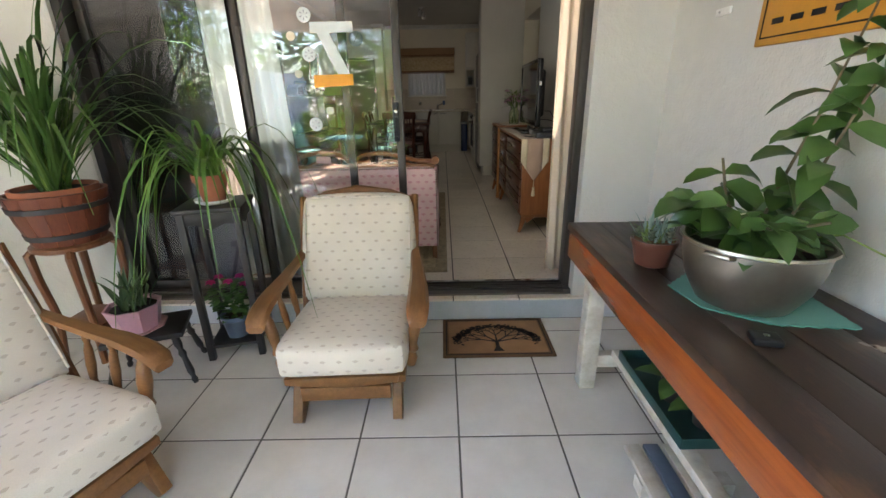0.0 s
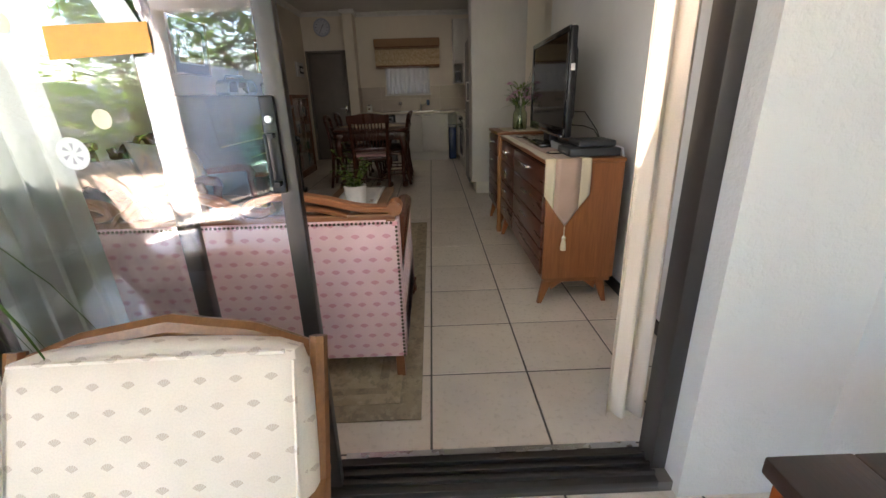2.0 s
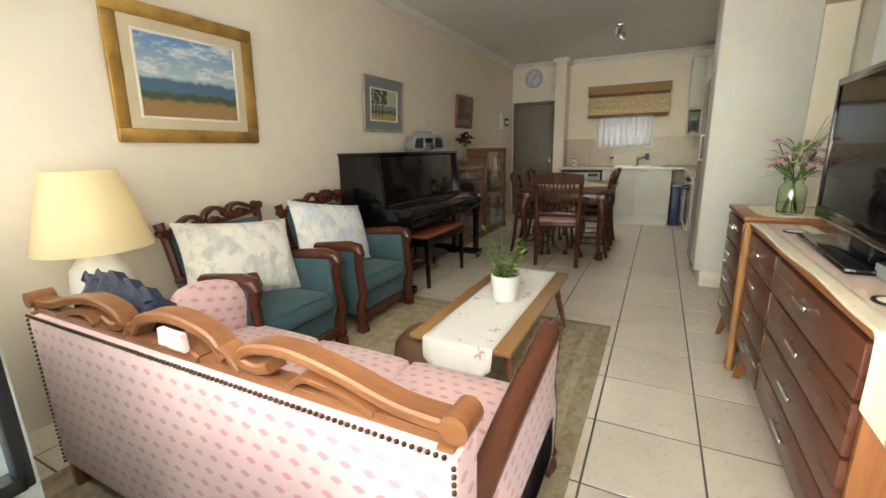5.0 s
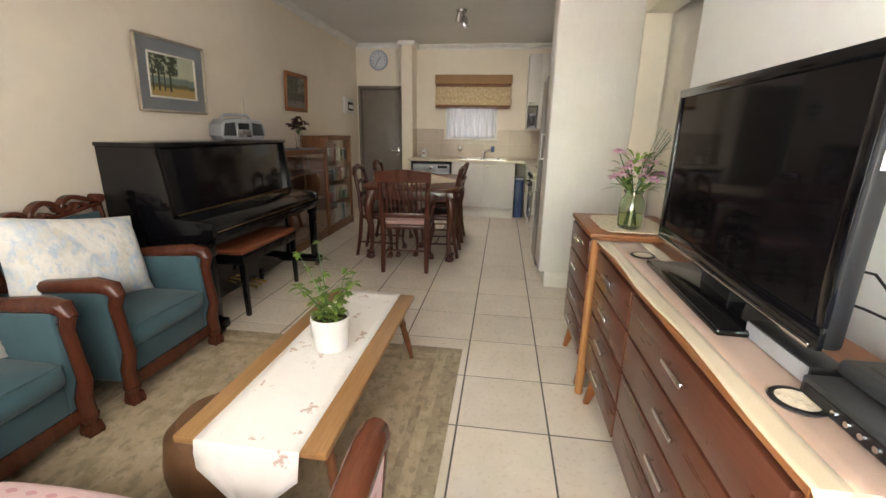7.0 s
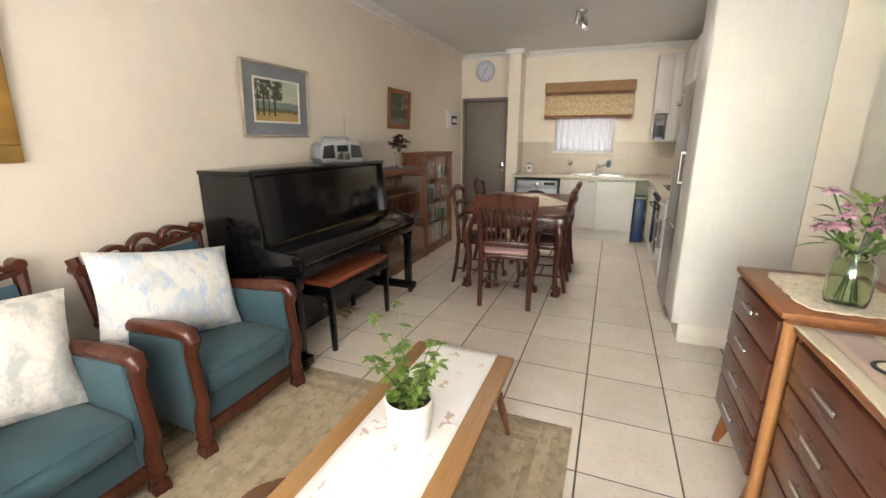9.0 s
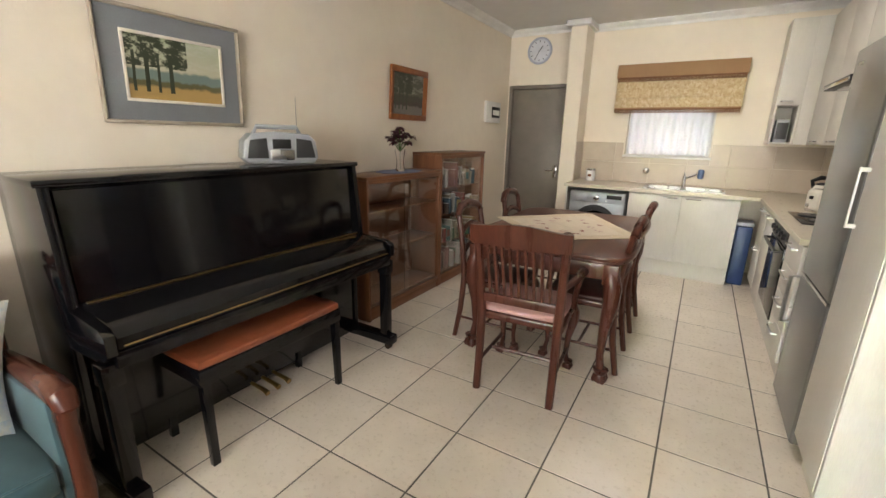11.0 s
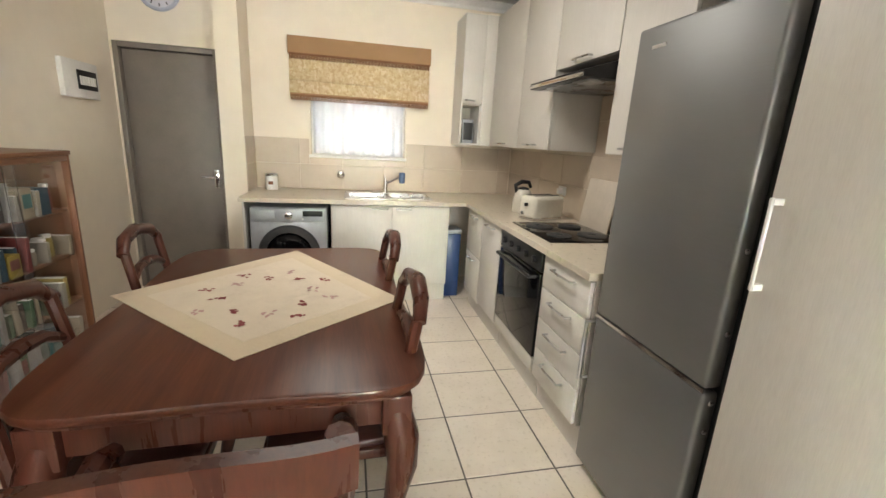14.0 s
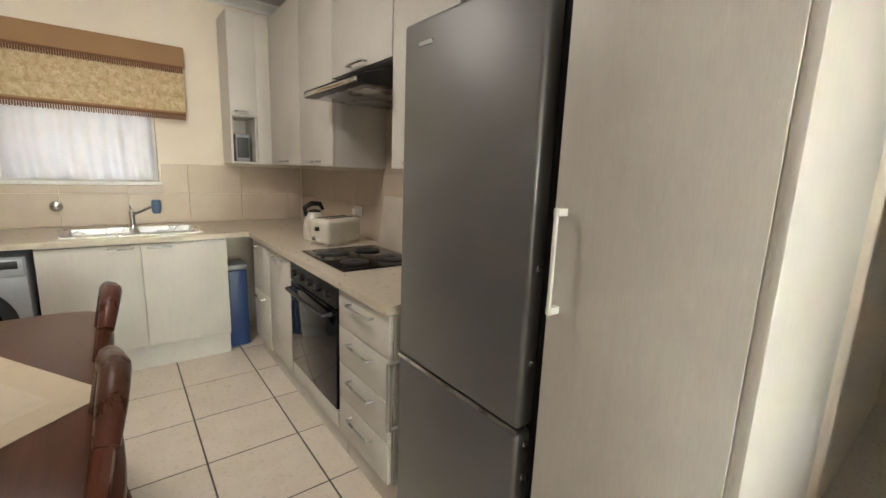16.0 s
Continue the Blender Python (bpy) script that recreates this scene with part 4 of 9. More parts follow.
tv = television()
tv.matrix_world = pose(0.82, 0.515, 0.869, 0, 0, -2.0)
box_1 = thing("decoder", pose(0.90, -0.135, 0.869), "flat black decoder box with rounded lid", "decoder")
part("body", boxed(-0.14, 0.13, -0.115, 0.115, 0.0, 0.042, 0.006), M_DARKGREY, box_1)
part("front_strip", boxed(-0.143, -0.139, -0.1, 0.1, 0.008, 0.03), M_BLACK, box_1)
for k in range(4):
    part("button", lathe(bmesh.new(), [(0.006, 0), (0.006, 0.003)], seg=8), M_CHROME, box_1).matrix_local = pose(-0.143, -0.07 + 0.03 * k, 0.018, 0, -90, 0)
box_2 = thing("decoder", pose(0.92, -0.11, 0.912), "smaller charcoal decoder stacked on another box", "decoder")
part("body", boxed(-0.10, 0.10, -0.10, 0.10, 0.0, 0.035, 0.012, 3), M_DARKGREY, box_2)
bm = bmesh.new()
for i in range(6):
    for j in range(3):
        box(bm, -0.07 + 0.025 * i, -0.058 + 0.025 * i, -0.07 + 0.05 * j, -0.035 + 0.05 * j, 0.0345, 0.0362)
part("vent_slot", bm, M_BLACK, box_2)
bx = thing("media_box", pose(0.80, 0.10, 0.869), "slim silver media box beside the television foot", "media box")
part("body", boxed(-0.012, 0.06, -0.10, 0.13, 0.0, 0.045, 0.004), M_BLACK, bx)
part("front_plate", boxed(-0.015, -0.011, -0.095, 0.125, 0.004, 0.041), M_GREYPLASTIC, bx)
M_CABLE_W = plain("white_cable", (0.75, 0.75, 0.74), rough=0.5)
single("cable", tube(bmesh.new(), [(1.0, -0.15, 0.895), (1.03, -0.19, 0.912), (1.06, -0.2, 0.90), (1.075, -0.18, 0.85), (1.085, -0.12, 0.6), (1.10, 0.0, 0.02)], 0.006, 8), M_CABLE_W, Matrix(), "white cable behind the decoder on dresser", "cable")
for k in range(2):
    single("cable", tube(bmesh.new(), [(0.90, 0.20 + 0.06 * k, 1.08 - 0.08 * k), (0.95, 0.12, 1.08 - 0.08 * k), (1.0, 0.04 + 0.04 * k, 0.98), (1.02, 0.0, 0.91), (1.01, -0.03, 0.875)], 0.0035, 6), M_BLACK, Matrix(), "black cable behind the television", "cable")


def coaster(x, y):
    th = thing("coaster", pose(x, y, 0.8695) @ Matrix.Diagonal((0.82, 0.82, 1, 1)), "round woven coaster with a dark rim", "coaster", "coasters")
    part("rim", lathe(bmesh.new(), [(0.056, 0), (0.060, 0.003), (0.057, 0.006), (0.045, 0.006), (0.045, 0.002)], seg=28), M_BLACK, th)
    part("centre", lathe(bmesh.new(), [(0.046, 0.001), (0.046, 0.005)], seg=24), M_LACE, th, "pale woven centre")
    return th


coaster(0.735, -0.06), coaster(0.755, 0.945)

# lace mat and flowers on the far chest
bm = bmesh.new()
pts = []
for k in range(72):
    a = 2 * math.pi * k / 72
    r = 1.0 + 0.045 * abs(math.sin(9 * a))
    c, s = math.cos(a), math.sin(a)
    q = (abs(c) ** 6 + abs(s) ** 6) ** (-1 / 6)
    pts.append((0.85 + 0.165 * r * q * c, 1.54 + 0.225 * r * q * s))
slab(bm, pts, 0.003, "z", 0.8855)
single("lace_mat", bm, M_LACE, Matrix(), "cream scalloped lace mat on the chest", "lace mat")


def flower_vase():
    th = thing("flower_vase", pose(0.825, 1.41, 0.889), "green-tinted glass jar of pink flowers on lace", "vase of flowers")
    prof = [(0.045, 0.0), (0.058, 0.006), (0.063, 0.03), (0.063, 0.13), (0.056, 0.155), (0.043, 0.17), (0.043, 0.185), (0.049, 0.19), (0.049, 0.20), (0.044, 0.2), (0.039, 0.185), (0.039, 0.17), (0.052, 0.153), (0.059, 0.13), (0.059, 0.03), (0.052, 0.012)]
    part("jar", lathe(bmesh.new(), prof, seg=26), M_GREENGLASS, th, "greenish clear glass jar")
    rnd = random.Random(11)
    stems, leaves, petals, hearts, sprigs = bmesh.new(), bmesh.new(), bmesh.new(), bmesh.new(), bmesh.new()
    for k in range(17):
        a, lean, h = rnd.uniform(0, 6.28), rnd.uniform(0.04, 0.14), rnd.uniform(0.25, 0.40)
        head = Vector((lean * math.cos(a), lean * math.sin(a), h))
        tube(stems, [(-0.03 * math.cos(a), -0.03 * math.sin(a), 0.015), (0, 0, 0.17), head], 0.003, 5)
        n = rnd.randint(9, 13)
        for i in range(n):
            b = 2 * math.pi * i / n
            leaf(petals, head, (math.cos(b), math.sin(b), rnd.uniform(0.1, 0.5)), rnd.uniform(0.034, 0.046), 0.022, 0.5)
            leaf(petals, head, (math.cos(b + 0.3), math.sin(b + 0.3), rnd.uniform(0.7, 1.5)), 0.028, 0.017, 0.2)
        bmesh.ops.create_icosphere(hearts, subdivisions=1, radius=0.007, matrix=Matrix.Translation(head + Vector((0, 0, 0.008))))
    for k in range(90):
        a, r, h = rnd.uniform(0, 6.28), rnd.uniform(0.02, 0.09), rnd.uniform(0.19, 0.38)
        leaf(leaves, (r * math.cos(a), r * math.sin(a), h), (math.cos(a), math.sin(a), rnd.uniform(0, 1.2)), rnd.uniform(0.05, 0.10), 0.022, 0.3)
    for k in range(7):
        a = -0.9 + 0.25 * k
        tip = Vector((0.10 * math.cos(a) + 0.03, 0.13 * math.sin(a), 0.44 + 0.012 * k))
        tube(sprigs, [(0, 0, 0.18), tip * 0.6 + Vector((0, 0, 0.1)), tip], 0.0018, 4)
        for i in range(16):
            p = Vector((0, 0, 0.2)).lerp(tip, 0.4 + 0.6 * i / 16)
            b = rnd.uniform(0, 6.28)
            leaf(sprigs, p, (math.cos(b), math.sin(b), 0.5), 0.014, 0.006, 0.1)
    part("stem", stems, M_LEAF, th)
    part("foliage", leaves, M_PALELEAF, th)
    part("blossom", petals, M_PETAL, th, "pale pink daisy-like petals")
    part("flower_heart", hearts, M_PALELEAF, th)
    part("sprig", sprigs, M_GREYLEAF, th, "grey-green filler sprigs")


M_GREENGLASS = glass("green_glass", (0.80, 0.90, 0.70), 0.02)
M_PETAL = leafy("pink_petals", (0.66, 0.30, 0.48), (0.80, 0.58, 0.68), 0.7)
M_GREYLEAF = leafy("grey_green_leaves", (0.14, 0.18, 0.12), (0.26, 0.30, 0.22), 0.6)
flower_vase()


# pictures on the west wall
def landscape(name, sky_top, sky_low, hills, field, dark, cloud=0.6, trees=False):
    """A painted landscape: bands of sky, hills and fields broken up by brush-like noise."""
    m, n, l, b = shader(name)
    g = coord(n, "Generated")
    sp = n.new("ShaderNodeSeparateXYZ")
    l.new(g, sp.inputs[0])
    v, u = sp.outputs[2], sp.outputs[1]
    brush = noise_tex(n, l, g, 9, 6, 0.65, (1, 1, 2.5))
    ridge = noise_tex(n, l, g, 3.5, 5, 0.6, (1, 1, 0.05))
    h = calc(n, l, "ADD", v, calc(n, l, "MULTIPLY", calc(n, l, "SUBTRACT", ridge, 0.5), 0.22))
    h = calc(n, l, "ADD", h, calc(n, l, "MULTIPLY", calc(n, l, "SUBTRACT", brush, 0.5), 0.07))
    base = ramp(n, l, h, ((0.0, field), (0.20, field), (0.24, dark), (0.30, dark), (0.33, hills), (0.46, hills), (0.5, sky_low), (1.0, sky_top)))
    clouds = ramp(n, l, noise_tex(n, l, g, 4, 6, 0.65, (1, 1, 2.2)), ((0.48, (0, 0, 0)), (0.62, (1, 1, 1))))
    up = calc(n, l, "GREATER_THAN", h, 0.52)
    c = mix(n, l, calc(n, l, "MULTIPLY", calc(n, l, "MULTIPLY", clouds, up), cloud), base, (0.62, 0.62, 0.58))
    if trees:
        crown = calc(n, l, "MULTIPLY", ramp(n, l, noise_tex(n, l, g, 7, 5, 0.7), ((0.42, (0, 0, 0)), (0.5, (1, 1, 1)))), calc(n, l, "MULTIPLY", calc(n, l, "LESS_THAN", u, 0.62), calc(n, l, "GREATER_THAN", v, 0.52)))
        trunk = calc(n, l, "MULTIPLY", calc(n, l, "GREATER_THAN", calc(n, l, "SINE", calc(n, l, "MULTIPLY_ADD", u, 52.0, calc(n, l, "MULTIPLY", ridge, 8.0))), 0.6), calc(n, l, "MULTIPLY", calc(n, l, "LESS_THAN", u, 0.5), calc(n, l, "MULTIPLY", calc(n, l, "GREATER_THAN", v, 0.12), calc(n, l, "LESS_THAN", v, 0.75))))
        c = mix(n, l, calc(n, l, "MAXIMUM", crown, trunk), c, (0.035, 0.045, 0.025))
    l.new(c, b.inputs["Base Color"])
    b.inputs["Roughness"].default_value = 0.45
    bump(n, l, b, brush, 0.3, 0.004)
    return m


def picture(y0, y1, z0, z1, frame_mat, frame_w, inner_w, inner_mat, art, label, tilt=3.0, depth=0.03):
    cy, h = (y0 + y1) / 2, z1 - z0
    th = thing("painting", pose(LX + 0.004, cy, z0, 0, tilt, 0), label, "painting", "pictures on the wall")
    w = (y1 - y0) / 2
    for a in ((-w, w, 0, frame_w), (-w, w, h - frame_w, h), (-w, -w + frame_w, frame_w, h - frame_w), (w - frame_w, w, frame_w, h - frame_w)):
        bm = bmesh.new()
        box(bm, 0.0, depth, a[0], a[1], a[2], a[3], 0.007, 2)
        inner = [v for v in bm.verts if v.co.x > depth * 0.6 and abs(v.co.y) < w - frame_w * 0.5 and frame_w * 0.5 < v.co.z < h - frame_w * 0.5]
        for v in inner:
            v.co.x -= depth * 0.45
        part("frame_bar", bm, frame_mat, th)
    part("backing", boxed(0.0, 0.006, -w + 0.004, w - 0.004, 0.004, h - 0.004), M_MIDWOOD, th)
    f = frame_w + inner_w
    if inner_w:
        bm = bmesh.new()
        for a in ((-w + frame_w, w - frame_w, frame_w, f), (-w + frame_w, w - frame_w, h - f, h - frame_w), (-w + frame_w, -w + f, f, h - f), (w - f, w - frame_w, f, h - f)):
            box(bm, 0.004, 0.014, a[0], a[1], a[2], a[3])
        part("mount", bm, inner_mat, th)
        bm = bmesh.new()
        k = 0.014
        for a in ((-w + f, w - f, f, f + k), (-w + f, w - f, h - f - k, h - f), (-w + f, -w + f + k, f + k, h - f - k), (w - f - k, w - f, f + k, h - f - k)):
            box(bm, 0.005, 0.019, a[0], a[1], a[2], a[3], 0.003)
        part("slip", bm, M_CREAMPAINT, th)
        f += k
    part("canvas", boxed(0.004, 0.010, -w + f, w - f, f, h - f), art, th)


M_GREYMOUNT = fabric("grey_mount", (0.20, 0.215, 0.23), None, weave=150)
M_CREAMMOUNT = fabric("cream_mount", (0.58, 0.48, 0.33), None, weave=150)
M_GREYFRAME = plain("pale_wood_frame", (0.42, 0.36, 0.28), rough=0.45, spread=0.3)
picture(-0.19, 0.69, 1.35, 2.07, M_GILT, 0.075, 0.055, M_CREAMMOUNT, landscape("mountain_painting", (0.10, 0.22, 0.42), (0.35, 0.42, 0.46), (0.07, 0.13, 0.20), (0.28, 0.17, 0.07), (0.06, 0.08, 0.05), 0.9), "gilt-framed painting of blue mountains under clouds")
picture(1.93, 2.62, 1.465, 1.985, M_GREYFRAME, 0.018, 0.085, M_GREYMOUNT, landscape("tree_painting", (0.40, 0.44, 0.32), (0.48, 0.46, 0.34), (0.16, 0.22, 0.20), (0.42, 0.28, 0.10), (0.12, 0.11, 0.05), 0.2, True), "grey-framed painting of tall trees and golden fields")
picture(4.01, 4.555, 1.568, 2.01, M_TEAK, 0.05, 0.0, None, landscape("dark_garden_print", (0.06, 0.07, 0.05), (0.10, 0.10, 0.07), (0.05, 0.05, 0.035), (0.16, 0.14, 0.13), (0.05, 0.04, 0.03), 0.3, True), "small dark print in an orange wood frame")


def clock():
    th = thing("wall_clock", pose(-2.0, DY, 2.50, 90, 0, 0), "round white wall clock with a pale blue rim", "clock")
    part("rim", lathe(bmesh.new(), [(0.155, 0.0), (0.16, 0.015), (0.15, 0.032), (0.135, 0.03), (0.132, 0.014)], seg=36), plain("pale_blue_plastic", (0.42, 0.46, 0.56), rough=0.4), th, "pale blue plastic rim")
    part("face", lathe(bmesh.new(), [(0.134, 0.010), (0.134, 0.018)], seg=36), plain("clock_face", (0.60, 0.62, 0.68), rough=0.5), th)
    for k in range(12):
        a = math.pi / 6 * k
        part("hour_mark", boxed(-0.004, 0.004, 0.10, 0.122, 0.018, 0.0195), M_BLACK, th).matrix_local = pose(0, 0, 0, 0, 0, math.degrees(a))
    part("hour_hand", boxed(-0.005, 0.005, -0.015, 0.07, 0.02, 0.022), M_BLACK, th).matrix_local = pose(0, 0, 0, 0, 0, -35)
    part("minute_hand", boxed(-0.0035, 0.0035, -0.02, 0.11, 0.0225, 0.024), M_BLACK, th).matrix_local = pose(0, 0, 0, 0, 0, 150)


clock()
board = thing("distribution_board", pose(LX, 6.09, 1.61), "white electrical distribution board on the wall", "switchboard")
part("box", boxed(0, 0.035, -0.21, 0.21, 0, 0.25, 0.006), M_WHITE, board)
part("cover", boxed(0.034, 0.044, -0.06, 0.17, 0.06, 0.19, 0.004), M_BLACK, board, "dark smoked cover over the breakers")
for k in range(6):
    part("breaker", boxed(0.043, 0.05, -0.045 + 0.033 * k, -0.022 + 0.033 * k, 0.09, 0.15, 0.002), M_WHITE, board)


def ceiling_light():
    th = thing("ceiling_light", pose(-0.42, 4.70, CEIL), "chrome ceiling spotlight bar with three heads", "ceiling light")
    part("base_plate", lathe(bmesh.new(), [(0.055, -0.028), (0.06, -0.02), (0.06, 0)], seg=24), M_STEEL, th)
    part("bar", tube(bmesh.new(), [(0.0, -0.10, -0.045), (0, 0, -0.04), (0.02, 0.10, -0.05)], 0.012, 10), M_STEEL, th)
    for k, (x, y, z, rx, rz) in enumerate(((-0.02, -0.10, -0.07, 25, 20), (0.02, 0.02, -0.10, -30, 80), (0.04, 0.10, -0.09, 10, -40))):
        head = part("spot_head", lathe(bmesh.new(), [(0.020, 0.055), (0.026, 0.05), (0.030, 0.0), (0.036, -0.06), (0.032, -0.06), (0.026, -0.01)], seg=18), M_STEEL, th)
        head.matrix_local = pose(x, y, z - 0.02, rx, 0, rz)
        b = part("bulb", lathe(bmesh.new(), [(0.024, -0.03), (0.026, -0.045), (0.02, -0.052)], seg=14), M_BULB if k == 0 else M_WHITE, head)


M_BULB = glow("lit_bulb", (1.0, 0.95, 0.85), 0.25)
ceiling_light()


def table_lamp():
    side = thing("side_table", pose(-2.08, -0.52, 0), "small dark wooden side table beside the sofa", "side table")
    part("tabletop", lathe(bmesh.new(), [(0.22, 0.46), (0.23, 0.47), (0.22, 0.485)], seg=28), M_DARKWOOD, side)
    for k in range(3):
        a = 2.1 * k
        part("leg", tube(bmesh.new(), [(0.06 * math.cos(a), 0.06 * math.sin(a), 0.46), (0.17 * math.cos(a), 0.17 * math.sin(a), 0.0)], 0.016, 8), M_DARKWOOD, side)
    th = thing("table_lamp", pose(-2.08, -0.52, 0.485), "table lamp with cream shade and white ceramic base", "lamp")
    part("base", lathe(bmesh.new(), [(0.06, 0), (0.065, 0.015), (0.05, 0.03), (0.095, 0.10), (0.12, 0.20), (0.11, 0.30), (0.06, 0.37), (0.03, 0.39)], seg=26), M_WHITE, th)
    part("stem", tube(bmesh.new(), [(0, 0, 0.38), (0, 0, 0.70)], 0.008, 8), M_STEEL, th)
    bm = bmesh.new()
    prof = [(0.225, 0.39), (0.135, 0.735)]
    seg = 36
    rings = [[bm.verts.new((r * math.cos(2 * math.pi * k / seg), r * math.sin(2 * math.pi * k / seg), z)) for k in range(seg)] for r, z in prof]
    for k in range(seg):
        bm.faces.new((rings[0][k], rings[0][(k + 1) % seg], rings[1][(k + 1) % seg], rings[1][k]))
    sh = part("shade", bm, M_SHADE, th, "cream cloth lampshade")
    part("bulb", lathe(bmesh.new(), [(0.012, 0.46), (0.03, 0.50), (0.026, 0.54), (0.01, 0.56)], seg=14), M_BULB2, th)


M_BULB2 = glow("warm_bulb", (1.0, 0.78, 0.45), 0.06)
M_SHADE = sheer("cream_shade", (0.80, 0.70, 0.46), 0.97)
table_lamp()


def drape(name, x0, x1, y, z0, z1, folds, depth, mat, label, lean=0.0, flare=0.0):
    bm = bmesh.new()
    n, rows = folds * 8, 14
    g = []
    for r in range(rows + 1):
        s = r / rows
        row = []
        for i in range(n + 1):
            u = i / n
            x = x0 + (x1 - x0) * u
            mid = (x0 + x1) / 2
            x = mid + (x - mid) * (1 + flare * (1 - s)) + lean * (1 - s)
            row.append(bm.verts.new((x, y + depth * math.sin(u * folds * 2 * math.pi + 0.6 * math.sin(s * 3)) * (0.7 + 0.5 * (1 - s)), z0 + (z1 - z0) * s)))
        g.append(row)
    for a, b in zip(g, g[1:]):
        for i in range(n):
            bm.faces.new((a[i], a[i + 1], b[i + 1], b[i]))
    return single(name, bm, mat, Matrix(), label, "curtain")


M_SHEER = sheer("pale_aqua_sheer", (0.66, 0.76, 0.72), 0.92)
M_NET = sheer("white_net", (0.74, 0.75, 0.78), 0.88)
drape("curtain", -1.76, -1.10, -1.17, 0.02, 2.25, 7, 0.022, M_SHEER, "pale aqua sheer curtain behind the sliding door", 0.10)
c = drape("curtain", 0.655, 0.775, -1.20, 0.03, 2.25, 2, 0.02, M_CURTAIN, "cream curtain gathered beside the sliding door", 0.02, 0.15)
c.modifiers.new("thick", "SOLIDIFY").thickness = 0.003
structure("curtain_rail", tube(bmesh.new(), [(-2.2, -1.19, 2.27), (0.9, -1.19, 2.27)], 0.012, 10), M_WHITE, "white curtain rail over the sliding door")
structure("baseboard_east", boxed(RX - 0.014, RX - 0.001, -1.29, 0.9, 0.0, 0.075, 0.003), M_BLACK, "black skirting under the television wall")


# ---- piano corner ----
def piano():
    y0, y1 = 1.53, 3.12
    th = thing("upright_piano", pose(-2.16, (y0 + y1) / 2, 0), "glossy black upright piano against the wall", "piano")
    w = (y1 - y0) / 2
    xb, xf = -0.225, 0.175
    part("top_lid", boxed(xb, xf + 0.03, -w - 0.012, w + 0.012, 1.235, 1.262, 0.006), M_PIANO, th)
    part("body", boxed(xb, xf - 0.03, -w + 0.03, w - 0.03, 0.05, 1.235, 0.003), M_PIANO, th)
    bm = bmesh.new()
    slab(bm, [(xf - 0.03, 0.80), (xf + 0.045, 0.80), (xf + 0.005, 1.22), (xf - 0.03, 1.22)], 2 * w - 0.09, "y", -w + 0.045, 0.003)
    part("upper_panel", bm, M_PIANO, th)
    part("lower_panel", boxed(xf - 0.03, xf - 0.005, -w + 0.05, w - 0.05, 0.12, 0.60, 0.004), M_PIANO, th)
    for s in (-1, 1):
        y = s * (w - 0.018)
        bm = bmesh.new()
        slab(bm, [(xb, 0.03), (xf, 0.03), (xf, 0.62), (xf + 0.29, 0.64), (xf + 0.335, 0.68), (xf + 0.335, 0.755), (xf + 0.29, 0.775), (xf + 0.07, 0.79), (xf + 0.02, 1.235), (xb, 1.235)], 0.036, "y", y - 0.018, 0.004)
        part("side_panel", bm, M_PIANO, th)
        bm = bmesh.new()
        box(bm, xf + 0.24, xf + 0.3, y - 0.03, y + 0.03, 0.09, 0.64, 0.008)
        box(bm, xf + 0.23, xf + 0.31, y - 0.036, y + 0.036, 0.55, 0.64, 0.008)
        part("leg", bm, M_PIANO, th)
        bm = bmesh.new()
        box(bm, xf - 0.02, xf + 0.34, y - 0.04, y + 0.04, 0.045, 0.11, 0.012)
        part("toe_block", bm, M_PIANO, th)
        bm = bmesh.new()
        tube(bm, [(xf + 0.29, y - 0.015, 0.024), (xf + 0.29, y + 0.015, 0.024)], 0.024, 14)
        part("castor", bm, M_NAIL, th)
    part("key_bed", boxed(xf - 0.02, xf + 0.325, -w + 0.03, w - 0.03, 0.62, 0.685, 0.006), M_PIANO, th)
    bm = bmesh.new()
    slab(bm, [(xf + 0.32, 0.69), (xf + 0.325, 0.735), (xf + 0.29, 0.765), (xf + 0.06, 0.80), (xf + 0.02, 0.80), (xf + 0.02, 0.69)], 2 * w - 0.08, "y", -w + 0.04, 0.008)
    part("fallboard", bm, M_PIANO, th)
    part("hinge", boxed(xf + 0.055, xf + 0.068, -w + 0.06, w - 0.06, 0.800, 0.8045), M_BRASS, th, "long brass piano hinge")
    part("lock_rail", boxed(xf + 0.322, xf + 0.328, -w + 0.06, w - 0.06, 0.70, 0.704), M_BRASS, th)
    for k in range(3):
        bm = tube(bmesh.new(), [(xf - 0.01, (k - 1) * 0.07, 0.075), (xf + 0.09, (k - 1) * 0.07, 0.07), (xf + 0.13, (k - 1) * 0.07, 0.06)], [0.010, 0.012, 0.016], 8)
        part("pedal", bm, M_BRASS, th, "brass pedal")


M_BRASS = plain("brass", (0.55, 0.38, 0.14), rough=0.3, metal=1.0)
piano()


def bench():
    th = thing("piano_bench", pose(-1.85, 2.225, 0), "black piano bench with worn red-brown leather seat", "bench")
    part("seat", cushion(bmesh.new(), -0.185, 0.185, -0.40, 0.40, 0.47, 0.515, 0.008, 8, 0.3), M_LEATHER_RED, th, "worn red-brown leather seat")
    part("seat_frame", boxed(-0.188, 0.188, -0.405, 0.405, 0.40, 0.478, 0.006), M_PIANO, th)
    for sx in (-1, 1):
        for sy in (-1, 1):
            x, y = sx * 0.165, sy * 0.378
            bm = bmesh.new()
            slab(bm, [(x - 0.022, 0.42), (x + 0.022, 0.42), (x + 0.014 + sx * 0.008, 0), (x - 0.014 + sx * 0.008, 0)], 0.036, "y", y - 0.018, 0.004)
            part("leg", bm, M_PIANO, th)


